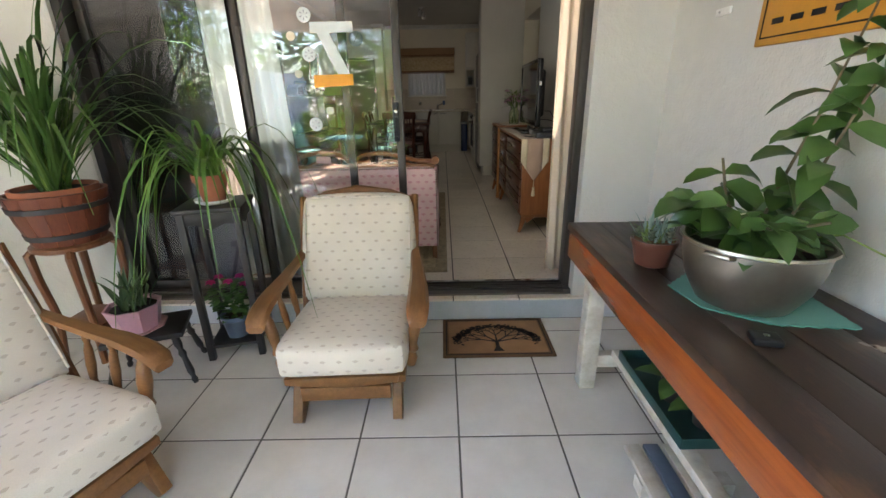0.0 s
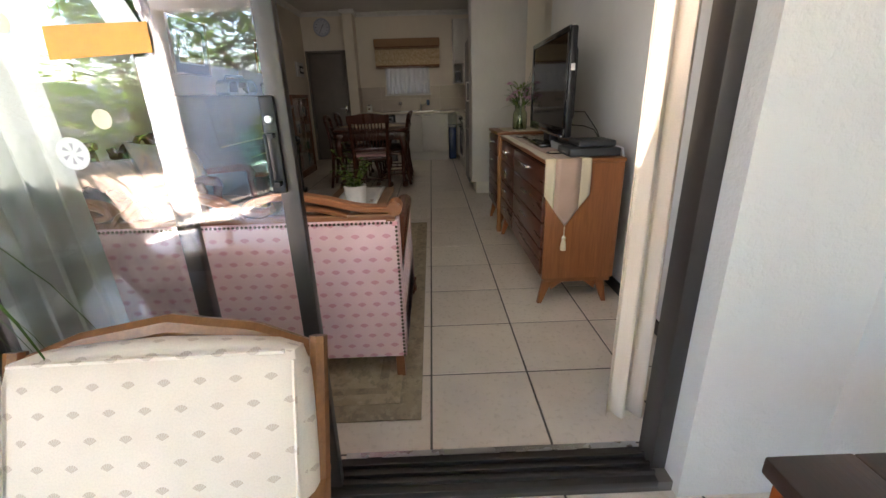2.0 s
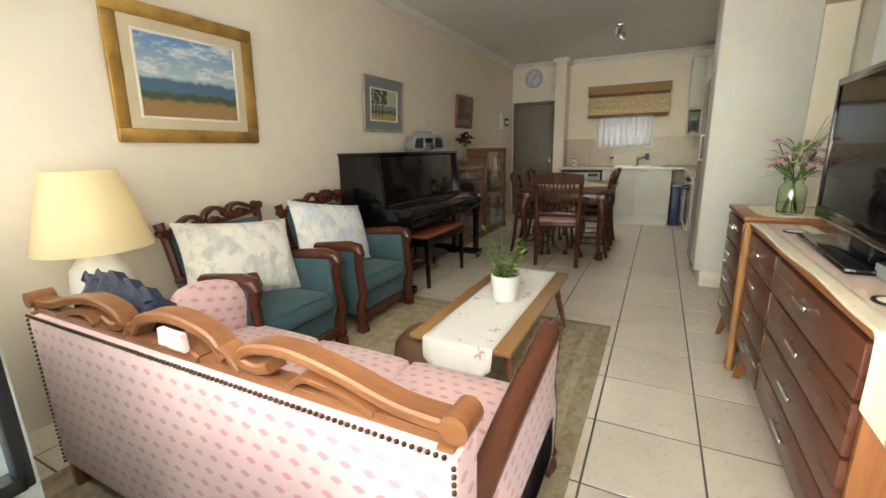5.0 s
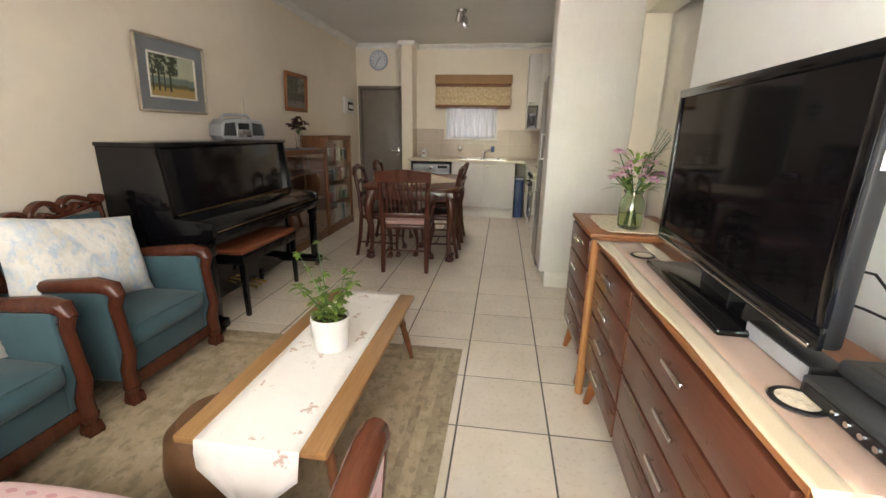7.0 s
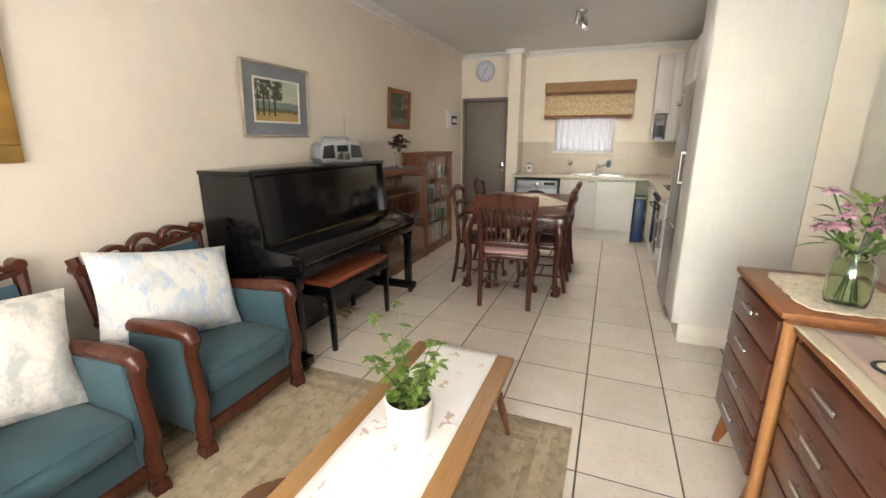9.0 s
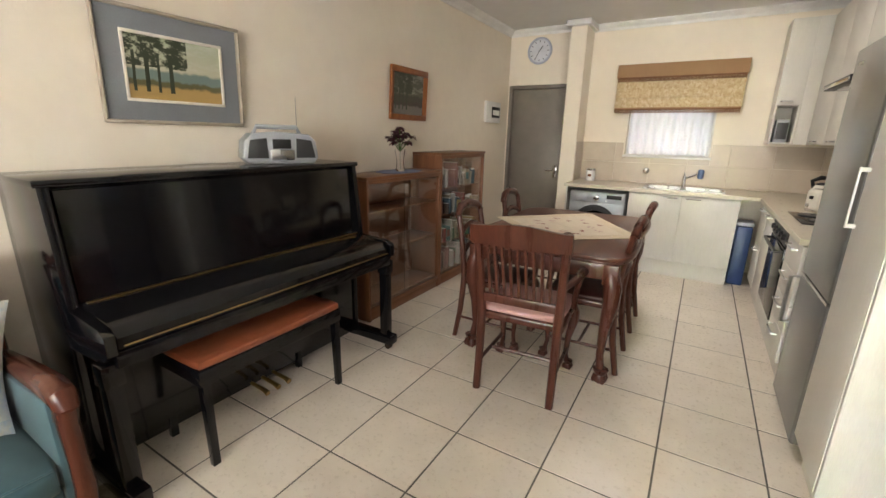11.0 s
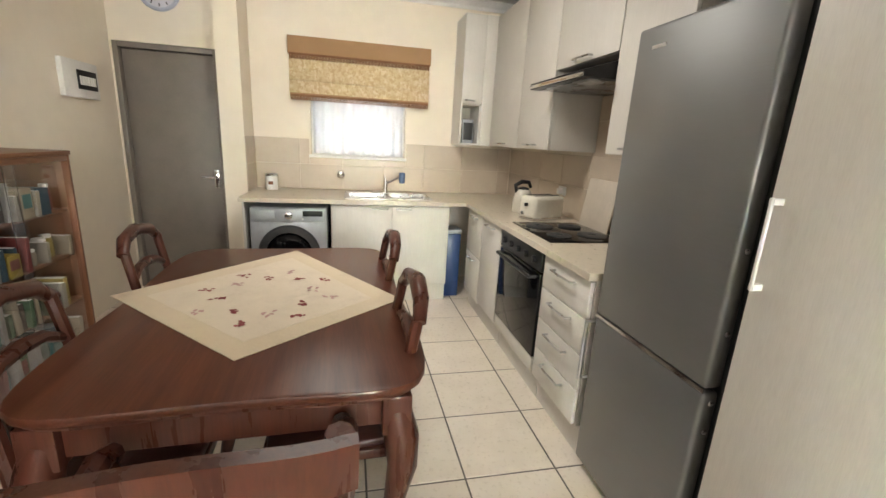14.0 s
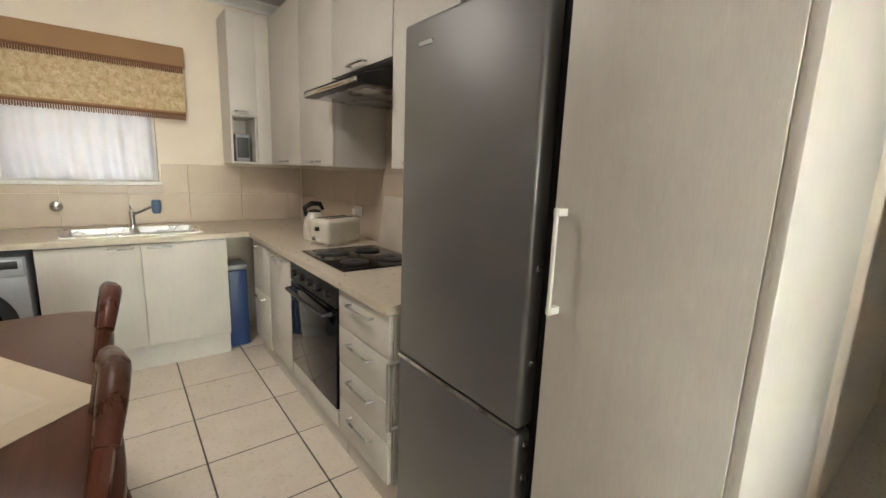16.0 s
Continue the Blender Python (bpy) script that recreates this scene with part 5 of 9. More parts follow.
bench()


def radio():
    th = thing("portable_radio", pose(-2.16, 2.68, 1.2625, 0, 0, -26) @ Matrix.Diagonal((1, 1, 1.15, 1)), "silver portable radio with round speakers and aerial", "radio")
    w = 0.205
    body = []
    for y, z in ((-w, 0.03), (-w + 0.03, 0.0), (w - 0.03, 0.0), (w, 0.03), (w - 0.01, 0.11), (w - 0.05, 0.145), (0, 0.155), (-w + 0.05, 0.145), (-w + 0.01, 0.11)):
        body.append((y, z))
    bm = bmesh.new()
    slab(bm, body, 0.2, "x", -0.09, 0.014)
    part("body", bm, M_GREYPLASTIC, th)
    for s in (-1, 1):
        bm = bmesh.new()
        slab(bm, [(s * 0.185, 0.03), (s * 0.165, 0.115), (s * 0.08, 0.125), (s * 0.075, 0.03)], 0.012, "x", 0.106, 0.004)
        part("speaker", bm, M_DARKGREY, th, "dark grey speaker grille")
    part("display", boxed(0.109, 0.116, -0.05, 0.05, 0.075, 0.12, 0.004), M_BLACK, th, "dark display window")
    part("control_panel", boxed(0.108, 0.116, -0.065, 0.065, 0.02, 0.07, 0.006), M_STEEL, th)
    bm = tube(bmesh.new(), [(0.0, -0.13, 0.14), (0.0, -0.11, 0.178), (0.0, 0.11, 0.178), (0.0, 0.13, 0.14)], 0.012, 8)
    part("handle", bm, M_GREYPLASTIC, th)
    part("aerial", tube(bmesh.new(), [(-0.07, 0.13, 0.13), (-0.075, 0.135, 0.33)], 0.002, 6), M_CHROME, th, "thin chrome aerial")


radio()


def glass_cabinet(y0, y1, top, shelves, name, label):
    """Glazed cabinet on the west wall, facing +x; sliding panes."""
    xb, xf = LX + 0.005, -2.07
    th = thing(name, pose((xb + xf) / 2, (y0 + y1) / 2, 0), label, "cabinet")
    d, w = (xf - xb) / 2, (y1 - y0) / 2
    for y in (-w, w - 0.022):
        part("side_panel", boxed(-d, d, y, y + 0.022, 0.0, top - 0.02, 0.003), M_MIDWOOD, th)
    part("top", boxed(-d, d + 0.008, -w - 0.004, w + 0.004, top - 0.024, top, 0.004), M_MIDWOOD_Y, th)
    part("plinth", boxed(-d, d - 0.012, -w + 0.022, w - 0.022, 0.0, 0.08, 0.002), M_MIDWOOD_Y, th)
    part("back_panel", boxed(-d, -d + 0.008, -w + 0.022, w - 0.022, 0.08, top - 0.024), M_MIDWOOD_Y, th)
    for z in shelves:
        part("shelf", boxed(-d + 0.008, d - 0.04, -w + 0.022, w - 0.022, z, z + 0.018, 0.002), M_MIDWOOD_Y, th)
    part("bottom_rail", boxed(d - 0.02, d + 0.002, -w + 0.022, w - 0.022, 0.08, 0.11, 0.003), M_MIDWOOD_Y, th)
    part("top_rail", boxed(d - 0.02, d + 0.002, -w + 0.022, w - 0.022, top - 0.055, top - 0.024, 0.003), M_MIDWOOD_Y, th)
    for k in range(2):
        x = d - 0.008 - 0.010 * k
        a = -w + 0.022 if k == 0 else -0.03
        b = 0.03 if k == 0 else w - 0.022
        g = part("glass_pane", boxed(x - 0.002, x + 0.002, a, b, 0.11, top - 0.055), M_GLASS, th)
        g.visible_shadow = False
    return th


M_MIDWOOD_Y = wood("walnut_shelf", (0.13, 0.05, 0.022), (0.27, 0.12, 0.055), 0.35, "y", coat=0.1)
glass_cabinet(3.34, 4.36, 1.135, (0.11, 0.52, 0.84), "glass_cabinet", "low brown glass-fronted cabinet with empty shelves")
glass_cabinet(4.375, 5.27, 1.285, (0.11, 0.40, 0.68, 0.94), "bookcase", "brown glass-fronted bookcase full of books and boxes")
rnd = random.Random(3)
COLORS = [(0.5, 0.42, 0.3), (0.55, 0.5, 0.42), (0.35, 0.06, 0.05), (0.06, 0.14, 0.20), (0.55, 0.40, 0.06), (0.10, 0.22, 0.10), (0.6, 0.58, 0.54), (0.12, 0.07, 0.05), (0.40, 0.16, 0.14), (0.10, 0.28, 0.28)]
# dimness inside the bookcase is put into the covers: colours at half value
BOOKS = [plain("cover", tuple(v * 0.5 for v in c), rough=0.5, scale=20) for c in COLORS]
for z, h in ((0.128, 0.24), (0.418, 0.22), (0.698, 0.2), (0.958, 0.24)):
    y = 4.42
    while y < 5.19:
        w = rnd.choice((0.025, 0.03, 0.04, 0.055, 0.08))
        hh = h * rnd.uniform(0.5, 0.98)
        kind = "book" if w < 0.05 else rnd.choice(("box", "jar"))
        mat = BOOKS[rnd.randrange(len(BOOKS))]
        x = -2.16 + rnd.uniform(-0.02, 0.02)
        if kind == "jar":
            j = thing("jar", pose(x, y + w / 2, z), "small household jar on a bookcase shelf", "jar", "jars in the bookcase")
            part("body", lathe(bmesh.new(), [(w * 0.4, 0), (w * 0.46, 0.01), (w * 0.46, hh * 0.6), (w * 0.36, hh * 0.7)], seg=14), mat, j)
            part("lid", lathe(bmesh.new(), [(w * 0.38, hh * 0.7), (w * 0.38, hh * 0.82)], seg=14), M_WHITE, j, "white screw lid")
        elif kind == "box":
            j = thing("carton", pose(x, y + w / 2, z), "small printed carton on a bookcase shelf", "box", "cartons in the bookcase")
            part("body", boxed(-0.06, 0.06, -w / 2, w / 2, 0, hh, 0.002), mat, j)
            part("front_label", boxed(0.0595, 0.0612, -w * 0.36, w * 0.36, hh * 0.35, hh * 0.8), BOOKS[rnd.randrange(len(BOOKS))], j, "printed front label")
        else:
            j = thing("book", pose(x, y + w / 2, z, rnd.uniform(-4, 4)), "upright book on a bookcase shelf", "book", "books in the bookcase")
            part("cover", boxed(-0.08, 0.07, -w / 2 + 0.001, w / 2 - 0.001, 0, hh, 0.002), mat, j)
            part("pages", boxed(-0.083, 0.066, -w / 2 + 0.004, w / 2 - 0.004, hh - 0.004, hh + 0.001), M_WHITE, j, "cream page edges")
        y += w + rnd.uniform(0.002, 0.012)


def dry_flowers():
    m = single("doily", slab(bmesh.new(), [(-2.22 + 0.15 * math.cos(a) * (1 + 0.04 * math.sin(8 * a)), 3.93 + 0.24 * math.sin(a) * (1 + 0.04 * math.sin(8 * a))) for a in (2 * math.pi * k / 64 for k in range(64))], 0.004, "z", 1.136), fabric("blue_cloth", (0.07, 0.11, 0.24), None), Matrix(), "blue oval cloth on the glass cabinet", "doily")
    th = thing("flower_vase", pose(-2.21, 3.93, 1.1405), "clear glass vase of wine-red dried flowers", "vase of flowers")
    part("vase", lathe(bmesh.new(), [(0.035, 0), (0.04, 0.01), (0.03, 0.08), (0.045, 0.18), (0.041, 0.18), (0.026, 0.08), (0.034, 0.015)], seg=20), M_GLASS, th)
    r2 = random.Random(8)
    stems, petals = bmesh.new(), bmesh.new()
    for k in range(20):
        a, lean, h = r2.uniform(0, 6.28), r2.uniform(0.02, 0.10), r2.uniform(0.22, 0.36)
        head = Vector((lean * math.cos(a), lean * math.sin(a), h))
        tube(stems, [(0, 0, 0.02), (0, 0, 0.16), head], 0.002, 4)
        for i in range(12):
            b = r2.uniform(0, 6.28)
            leaf(petals, head, (math.cos(b), math.sin(b), r2.uniform(-0.4, 0.8)), 0.045, 0.032, 0.4)
    part("stem", stems, M_LEAF, th)
    part("blossom", petals, leafy("wine_petals", (0.05, 0.008, 0.018), (0.14, 0.03, 0.05), 0.7), th, "dark wine-red petals")


dry_flowers()

# ---- dining corner ----
M_TABLETOP = wood("mahogany_top", (0.05, 0.014, 0.008), (0.14, 0.045, 0.022), 0.3, "y", coat=0.12)
M_SEATPINK = fabric("pink_seat_stripe", (0.52, 0.30, 0.28), None, mottle=0.25)
M_DARKPAD = plain("dark_brown_leather", (0.06, 0.02, 0.015), rough=0.4, relief=0.3)
M_CHAIRWOOD = wood("chair_mahogany", (0.042, 0.012, 0.008), (0.11, 0.035, 0.02), 0.28, "z", coat=0.3)


def cabriole(bm, x, y, top, sx, sy, r=0.045):
    """A leg that swells at the knee and ends in a ball and claw."""
    pts, rad = [], []
    for s, out, k in ((0, 0.0, 1.0), (0.12, 0.018, 1.15), (0.25, 0.022, 1.0), (0.5, 0.0, 0.68), (0.75, -0.006, 0.5), (0.88, 0.006, 0.55)):
        pts.append((x + sx * out, y + sy * out, top * (1 - s)))
        rad.append(r * k)
    tube(bm, pts, rad, 10)
    ball_foot(bm, x + sx * 0.012, y + sy * 0.012, top * 0.13, r * 0.85)


def dining_table():
    th = thing("dining_table", pose(-0.815, 4.17, 0, 0, 0, 1.5) @ Matrix.Diagonal((1, 1, 1.048, 1)), "dark mahogany dining table with ball-and-claw feet", "dining table")
    hw, hl = 0.535, 0.765
    pts = []
    for k in range(120):
        a = 2 * math.pi * k / 120
        c, s = math.cos(a), math.sin(a)
        q = (abs(c) ** 9 + abs(s) ** 9) ** (-1 / 9)
        wave = 1 - 0.028 * (1 + math.cos(6 * a)) * 0.5
        pts.append((hw * q * c * wave, hl * q * s * (1 - 0.018 * (1 + math.cos(4 * a)) * 0.5)))
    part("tabletop", slab(bmesh.new(), pts, 0.026, "z", 0.737, 0.008), M_TABLETOP, th)
    part("edge_moulding", slab(bmesh.new(), [(x * 0.972, y * 0.98) for x, y in pts], 0.018, "z", 0.7185, 0.006), M_CHAIRWOOD, th)
    for a in ((-0.44, 0.44, -0.70, -0.675), (-0.44, 0.44, 0.675, 0.70), (-0.44, -0.415, -0.675, 0.675), (0.415, 0.44, -0.675, 0.675)):
        part("apron", boxed(a[0], a[1], a[2], a[3], 0.62, 0.718, 0.004), M_CHAIRWOOD, th)
    for sx in (-1, 1):
        for sy in (-1, 1):
            bm = bmesh.new()
            cabriole(bm, sx * 0.425, sy * 0.685, 0.66, sx, sy, 0.046)
            box(bm, sx * 0.425 - 0.042, sx * 0.425 + 0.042, sy * 0.685 - 0.042, sy * 0.685 + 0.042, 0.60, 0.7185, 0.006)
            part("leg", bm, M_CHAIRWOOD, th)


dining_table()
M_CLOTH = blotched("beige_table_cloth", (0.60, 0.50, 0.36), ((0.56, 0.46, 0.34),), 6, 0.5, 0.7)
M_CLOTH_IN = blotched("pale_cloth_field", (0.64, 0.55, 0.43), ((0.60, 0.51, 0.40),), 8, 0.5, 0.7)
M_STITCH = plain("wine_stitching", (0.25, 0.05, 0.05), rough=0.8)
cl = thing("table_cloth", pose(-0.83, 4.14, 0.8005), "beige cloth embroidered with wine-red flowers on table", "tablecloth")
q = [(0.0, -0.52), (0.535, -0.07), (0.032, 0.72), (-0.575, 0.04)]
part("border", slab(bmesh.new(), q, 0.0025, "z", 0.0), M_CLOTH, cl)
part("field", slab(bmesh.new(), [(x * 0.78, y * 0.78) for x, y in q], 0.0022, "z", 0.0012), M_CLOTH_IN, cl)
rq = random.Random(21)
for k in range(16):
    a = 2 * math.pi * k / 16 + 0.2
    r = 0.28 if k % 2 else 0.2
    bm = bmesh.new()
    for i in range(7):
        b = rq.uniform(0, 6.28)
        leaf(bm, (rq.uniform(-0.018, 0.018), rq.uniform(-0.018, 0.018), 0.0), (math.cos(b), math.sin(b), 0), rq.uniform(0.014, 0.026), 0.014, 0.0)
    part("flower_motif", bm, M_STITCH if k % 3 else M_SEATPINK, cl).matrix_local = pose(r * math.cos(a) * 0.9, 0.02 + r * math.sin(a) * 1.05, 0.0042)


def carver_chair(m):
    """Armchair of the dining set; faces +y."""
    th = thing("carver_chair", m, "mahogany slat-back carver chair with pink seat pad", "dining chair")
    part("seat", boxed(-0.245, 0.245, -0.19, 0.27, 0.43, 0.475, 0.012), M_CHAIRWOOD, th)
    part("seat_pad", cushion(bmesh.new(), -0.215, 0.215, -0.165, 0.25, 0.47, 0.515, 0.018), M_SEATPINK, th, "pink striped seat pad")
    for s in (-1, 1):
        bm = bmesh.new()
        tube(bm, [(s * 0.215, -0.235, 0.0), (s * 0.215, -0.205, 0.25), (s * 0.215, -0.20, 0.48), (s * 0.225, -0.235, 0.75), (s * 0.235, -0.285, 1.0)], [0.022, 0.025, 0.027, 0.024, 0.024], 8)
        part("back_post", bm, M_CHAIRWOOD, th)
        bm = bmesh.new()
        cabriole(bm, s * 0.215, 0.235, 0.45, s, 1, 0.03)
        part("front_leg", bm, M_CHAIRWOOD, th)
        bm = bmesh.new()
        tube(bm, [(s * 0.228, -0.22, 0.70), (s * 0.265, -0.05, 0.705), (s * 0.275, 0.12, 0.70), (s * 0.265, 0.17, 0.685)], [0.018, 0.024, 0.03, 0.026], 8)
        tube(bm, [(s * 0.268, 0.13, 0.69), (s * 0.245, 0.17, 0.58), (s * 0.24, 0.12, 0.46)], [0.022, 0.017, 0.02], 8)
        part("arm", bm, M_CHAIRWOOD, th)
        part("side_stretcher", tube(bmesh.new(), [(s * 0.215, -0.22, 0.17), (s * 0.215, 0.23, 0.15)], 0.012, 8), M_CHAIRWOOD, th)
    part("cross_stretcher", tube(bmesh.new(), [(-0.215, 0.0, 0.16), (0.215, 0.0, 0.16)], 0.012, 8), M_CHAIRWOOD, th)
    bm = bmesh.new()
    rows = []
    for i in range(13):
        u = -1 + i / 6
        y = -0.285 - 0.03 * (1 - u * u)
        top = 1.01 + 0.012 * math.cos(u * 3)
        rows.append([bm.verts.new((u * 0.262, y - 0.012, 0.90)), bm.verts.new((u * 0.262, y - 0.028, top)), bm.verts.new((u * 0.262, y, top)), bm.verts.new((u * 0.262, y + 0.012, 0.90))])
    for a, b in zip(rows, rows[1:]):
        for j in range(4):
            bm.faces.new((a[j], a[(j + 1) % 4], b[(j + 1) % 4], b[j]))
    bm.faces.new(rows[0][::-1]), bm.faces.new(rows[-1])
    bmesh.ops.recalc_face_normals(bm, faces=bm.faces)
    part("crest_rail", bm, M_CHAIRWOOD, th)
    part("lower_rail", boxed(-0.215, 0.215, -0.225, -0.195, 0.55, 0.60, 0.006), M_CHAIRWOOD, th)
    for k in range(9):
        x = -0.165 + 0.33 * k / 8
        bend = 0.03 * (1 - (x / 0.2) ** 2)
        bm = bmesh.new()
        slab(bm, [(-0.215, 0.59), (-0.20, 0.59), (-0.285 - bend, 0.915), (-0.30 - bend, 0.915)], 0.016, "x", x - 0.008, 0.002)
        part("slat", bm, M_CHAIRWOOD, th)
    return th


carver_chair(pose(-0.775, 3.27, 0, 0, 0, 5))


def hoop_chair(m):
    """Side chair of the dining set; faces +y."""
    th = thing("dining_chair", m, "mahogany side chair with arched pierced back", "dining chair", "dining chairs")
    part("seat", boxed(-0.20, 0.20, -0.17, 0.24, 0.425, 0.465, 0.012), M_CHAIRWOOD, th)
    part("seat_pad", cushion(bmesh.new(), -0.18, 0.18, -0.15, 0.22, 0.46, 0.495, 0.014), M_DARKPAD, th, "dark brown leather seat pad")
    for s in (-1, 1):
        bm = bmesh.new()
        tube(bm, [(s * 0.185, -0.245, 0.0), (s * 0.185, -0.205, 0.22), (s * 0.18, -0.185, 0.46), (s * 0.18, -0.205, 0.70), (s * 0.175, -0.245, 0.92)], [0.018, 0.021, 0.023, 0.02, 0.02], 8)
        part("back_post", bm, M_CHAIRWOOD, th)
        bm = bmesh.new()
        cabriole(bm, s * 0.175, 0.21, 0.44, s, 1, 0.027)
        part("front_leg", bm, M_CHAIRWOOD, th)
    bm = bmesh.new()
    tube(bm, [(-0.19, -0.245, 0.90), (-0.13, -0.258, 0.955), (0, -0.268, 0.975), (0.13, -0.258, 0.955), (0.19, -0.245, 0.90)], [0.022, 0.027, 0.03, 0.027, 0.022], 10)
    part("crest_rail", bm, M_CHAIRWOOD, th)
    for z, y in ((0.80, -0.225), (0.66, -0.205)):
        bm = bmesh.new()
        tube(bm, [(-0.175, y, z - 0.03), (-0.09, y - 0.01, z + 0.012), (0, y - 0.012, z + 0.022), (0.09, y - 0.01, z + 0.012), (0.175, y, z - 0.03)], [0.016, 0.02, 0.024, 0.02, 0.016], 8)
        part("back_slat", bm, M_CHAIRWOOD, th)
    for s in (-1, 1):
        part("side_stretcher", tube(bmesh.new(), [(s * 0.182, -0.215, 0.16), (s * 0.178, 0.2, 0.15)], 0.01, 8), M_CHAIRWOOD, th)
    part("cross_stretcher", tube(bmesh.new(), [(-0.18, 0.0, 0.155), (0.18, 0.0, 0.155)], 0.01, 8), M_CHAIRWOOD, th)
    return th


side_chair = hoop_chair(pose(-0.54, 3.80, 0, 0, 0, 91))
copy_thing(side_chair, pose(-0.55, 4.50, 0, 0, 0, 91))
copy_thing(side_chair, pose(-1.175, 3.73, 0, 0, 0, -88))
copy_thing(side_chair, pose(-1.215, 4.60, 0, 0, 0, -88))

# ---- kitchen ----
KX, KY = 0.53, 6.03   # fronts of the two runs


def bar_handle(parent, a, b, out=(-1, 0, 0), mat=None):
    """A bowed bar between two points, standing off along out."""
    a, b, o = Vector(a), Vector(b), Vector(out)
    bm = tube(bmesh.new(), [a, a + o * 0.028, a.lerp(b, 0.5) + o * 0.032, b + o * 0.028, b], 0.006, 8)
    return part("handle", bm, mat or M_STEEL, parent, "brushed metal bar handle")


def base_unit(name, label, x0, x1, y0, y1, fronts, side, kick=True, z1=0.90):
    """side: 'y' faces -y, 'x' faces -x. fronts: (from, to, low, high, handle) along the run."""
    th = thing(name, pose((x0 + x1) / 2, (y0 + y1) / 2, 0), label, "cabinet", "kitchen base units")
    ox, oy = (x0 + x1) / 2, (y0 + y1) / 2
    lo = 0.16
    if side == "y":
        part("body", boxed(x0 - ox, x1 - ox, y0 - oy + 0.022, y1 - oy, lo, z1 - 0.004), M_CABINET, th)
        part("kick_plate", boxed(x0 - ox, x1 - ox, y0 - oy + 0.05, y0 - oy + 0.066, 0.0, lo), M_CABINET, th)
    else:
        part("body", boxed(x0 - ox + 0.022, x1 - ox, y0 - oy, y1 - oy, lo, z1 - 0.004), M_CABINET, th)
        part("kick_plate", boxed(x0 - ox + 0.05, x0 - ox + 0.066, y0 - oy, y1 - oy, 0.0, lo), M_CABINET, th)
    for a, b, z0, zz, h in fronts:
        if side == "y":
            d = part("door" if zz - z0 > 0.4 else "drawer", boxed(a - ox + 0.002, b - ox - 0.002, y0 - oy, y0 - oy + 0.019, z0, zz, 0.002), M_CABINET, th)
            bar_handle(d, (h[0] - ox, y0 - oy, h[2]), (h[1] - ox, y0 - oy, h[2]), (0, -1, 0))
        else:
            d = part("door" if zz - z0 > 0.4 else "drawer", boxed(x0 - ox, x0 - ox + 0.019, a - oy + 0.002, b - oy - 0.002, z0, zz, 0.002), M_CABINET, th)
            bar_handle(d, (x0 - ox, h[0] - oy, h[2]), (x0 - ox, h[1] - oy, h[2]), (-1, 0, 0))
    return th


base_unit("sink_cabinet", "pale grained double-door cabinet under the sink", -0.66, 0.36, KY, 6.70, [(-0.66, -0.15, 0.18, 0.885, (-0.32, -0.19, 0.862)), (-0.15, 0.36, 0.18, 0.885, (-0.11, 0.02, 0.862))], "y")
base_unit("base_cabinet", "pale grained kitchen cabinet with two drawers", KX, 1.165, 5.585, 6.0, [(5.59, 5.995, 0.15, 0.52, (5.72, 5.87, 0.485)), (5.59, 5.995, 0.525, 0.885, (5.72, 5.87, 0.845))], "x")
base_unit("base_cabinet", "narrow pale grained cabinet beside the oven", KX, 1.165, 5.145, 5.58, [(5.15, 5.575, 0.17, 0.885, (5.28, 5.44, 0.85))], "x")
base_unit("drawer_cabinet", "pale grained cabinet with four drawers", KX, 1.165, 3.985, 4.455, [(3.99, 4.45, 0.17 + 0.18 * k, 0.345 + 0.18 * k, (4.12, 4.32, 0.30 + 0.18 * k)) for k in range(4)], "x")


def oven():
    th = thing("built_in_oven", pose(0.85, 4.80, 0), "black glass built-in oven under the worktop", "oven")
    x = KX - 0.85
    part("body", boxed(x + 0.03, 0.31, -0.335, 0.335, 0.16, 0.896), M_CABINET, th)
    part("kick_plate", boxed(x + 0.05, x + 0.066, -0.335, 0.335, 0.0, 0.16), M_CABINET, th)
    part("control_panel", boxed(x - 0.004, x + 0.03, -0.325, 0.325, 0.775, 0.885, 0.004), M_BLACK, th)
    d = part("oven_door", boxed(x - 0.004, x + 0.03, -0.325, 0.325, 0.26, 0.765, 0.004), M_SCREEN, th, "black glass oven door")
    part("lower_panel", boxed(x + 0.0, x + 0.019, -0.325, 0.325, 0.165, 0.25, 0.002), M_CABINET, th)
    bm = tube(bmesh.new(), [(x - 0.004, -0.27, 0.735), (x - 0.045, -0.27, 0.735), (x - 0.05, 0, 0.735), (x - 0.045, 0.27, 0.735), (x - 0.004, 0.27, 0.735)], 0.011, 8)
    part("handle", bm, M_BLACK, d)
    for k in range(5):
        kn = part("knob", lathe(bmesh.new(), [(0.022, 0), (0.02, 0.018), (0.015, 0.022)], seg=16), M_BLACK, th)
        kn.matrix_local = pose(x - 0.004, -0.24 + 0.12 * k, 0.83, 0, -90, 0)


oven()


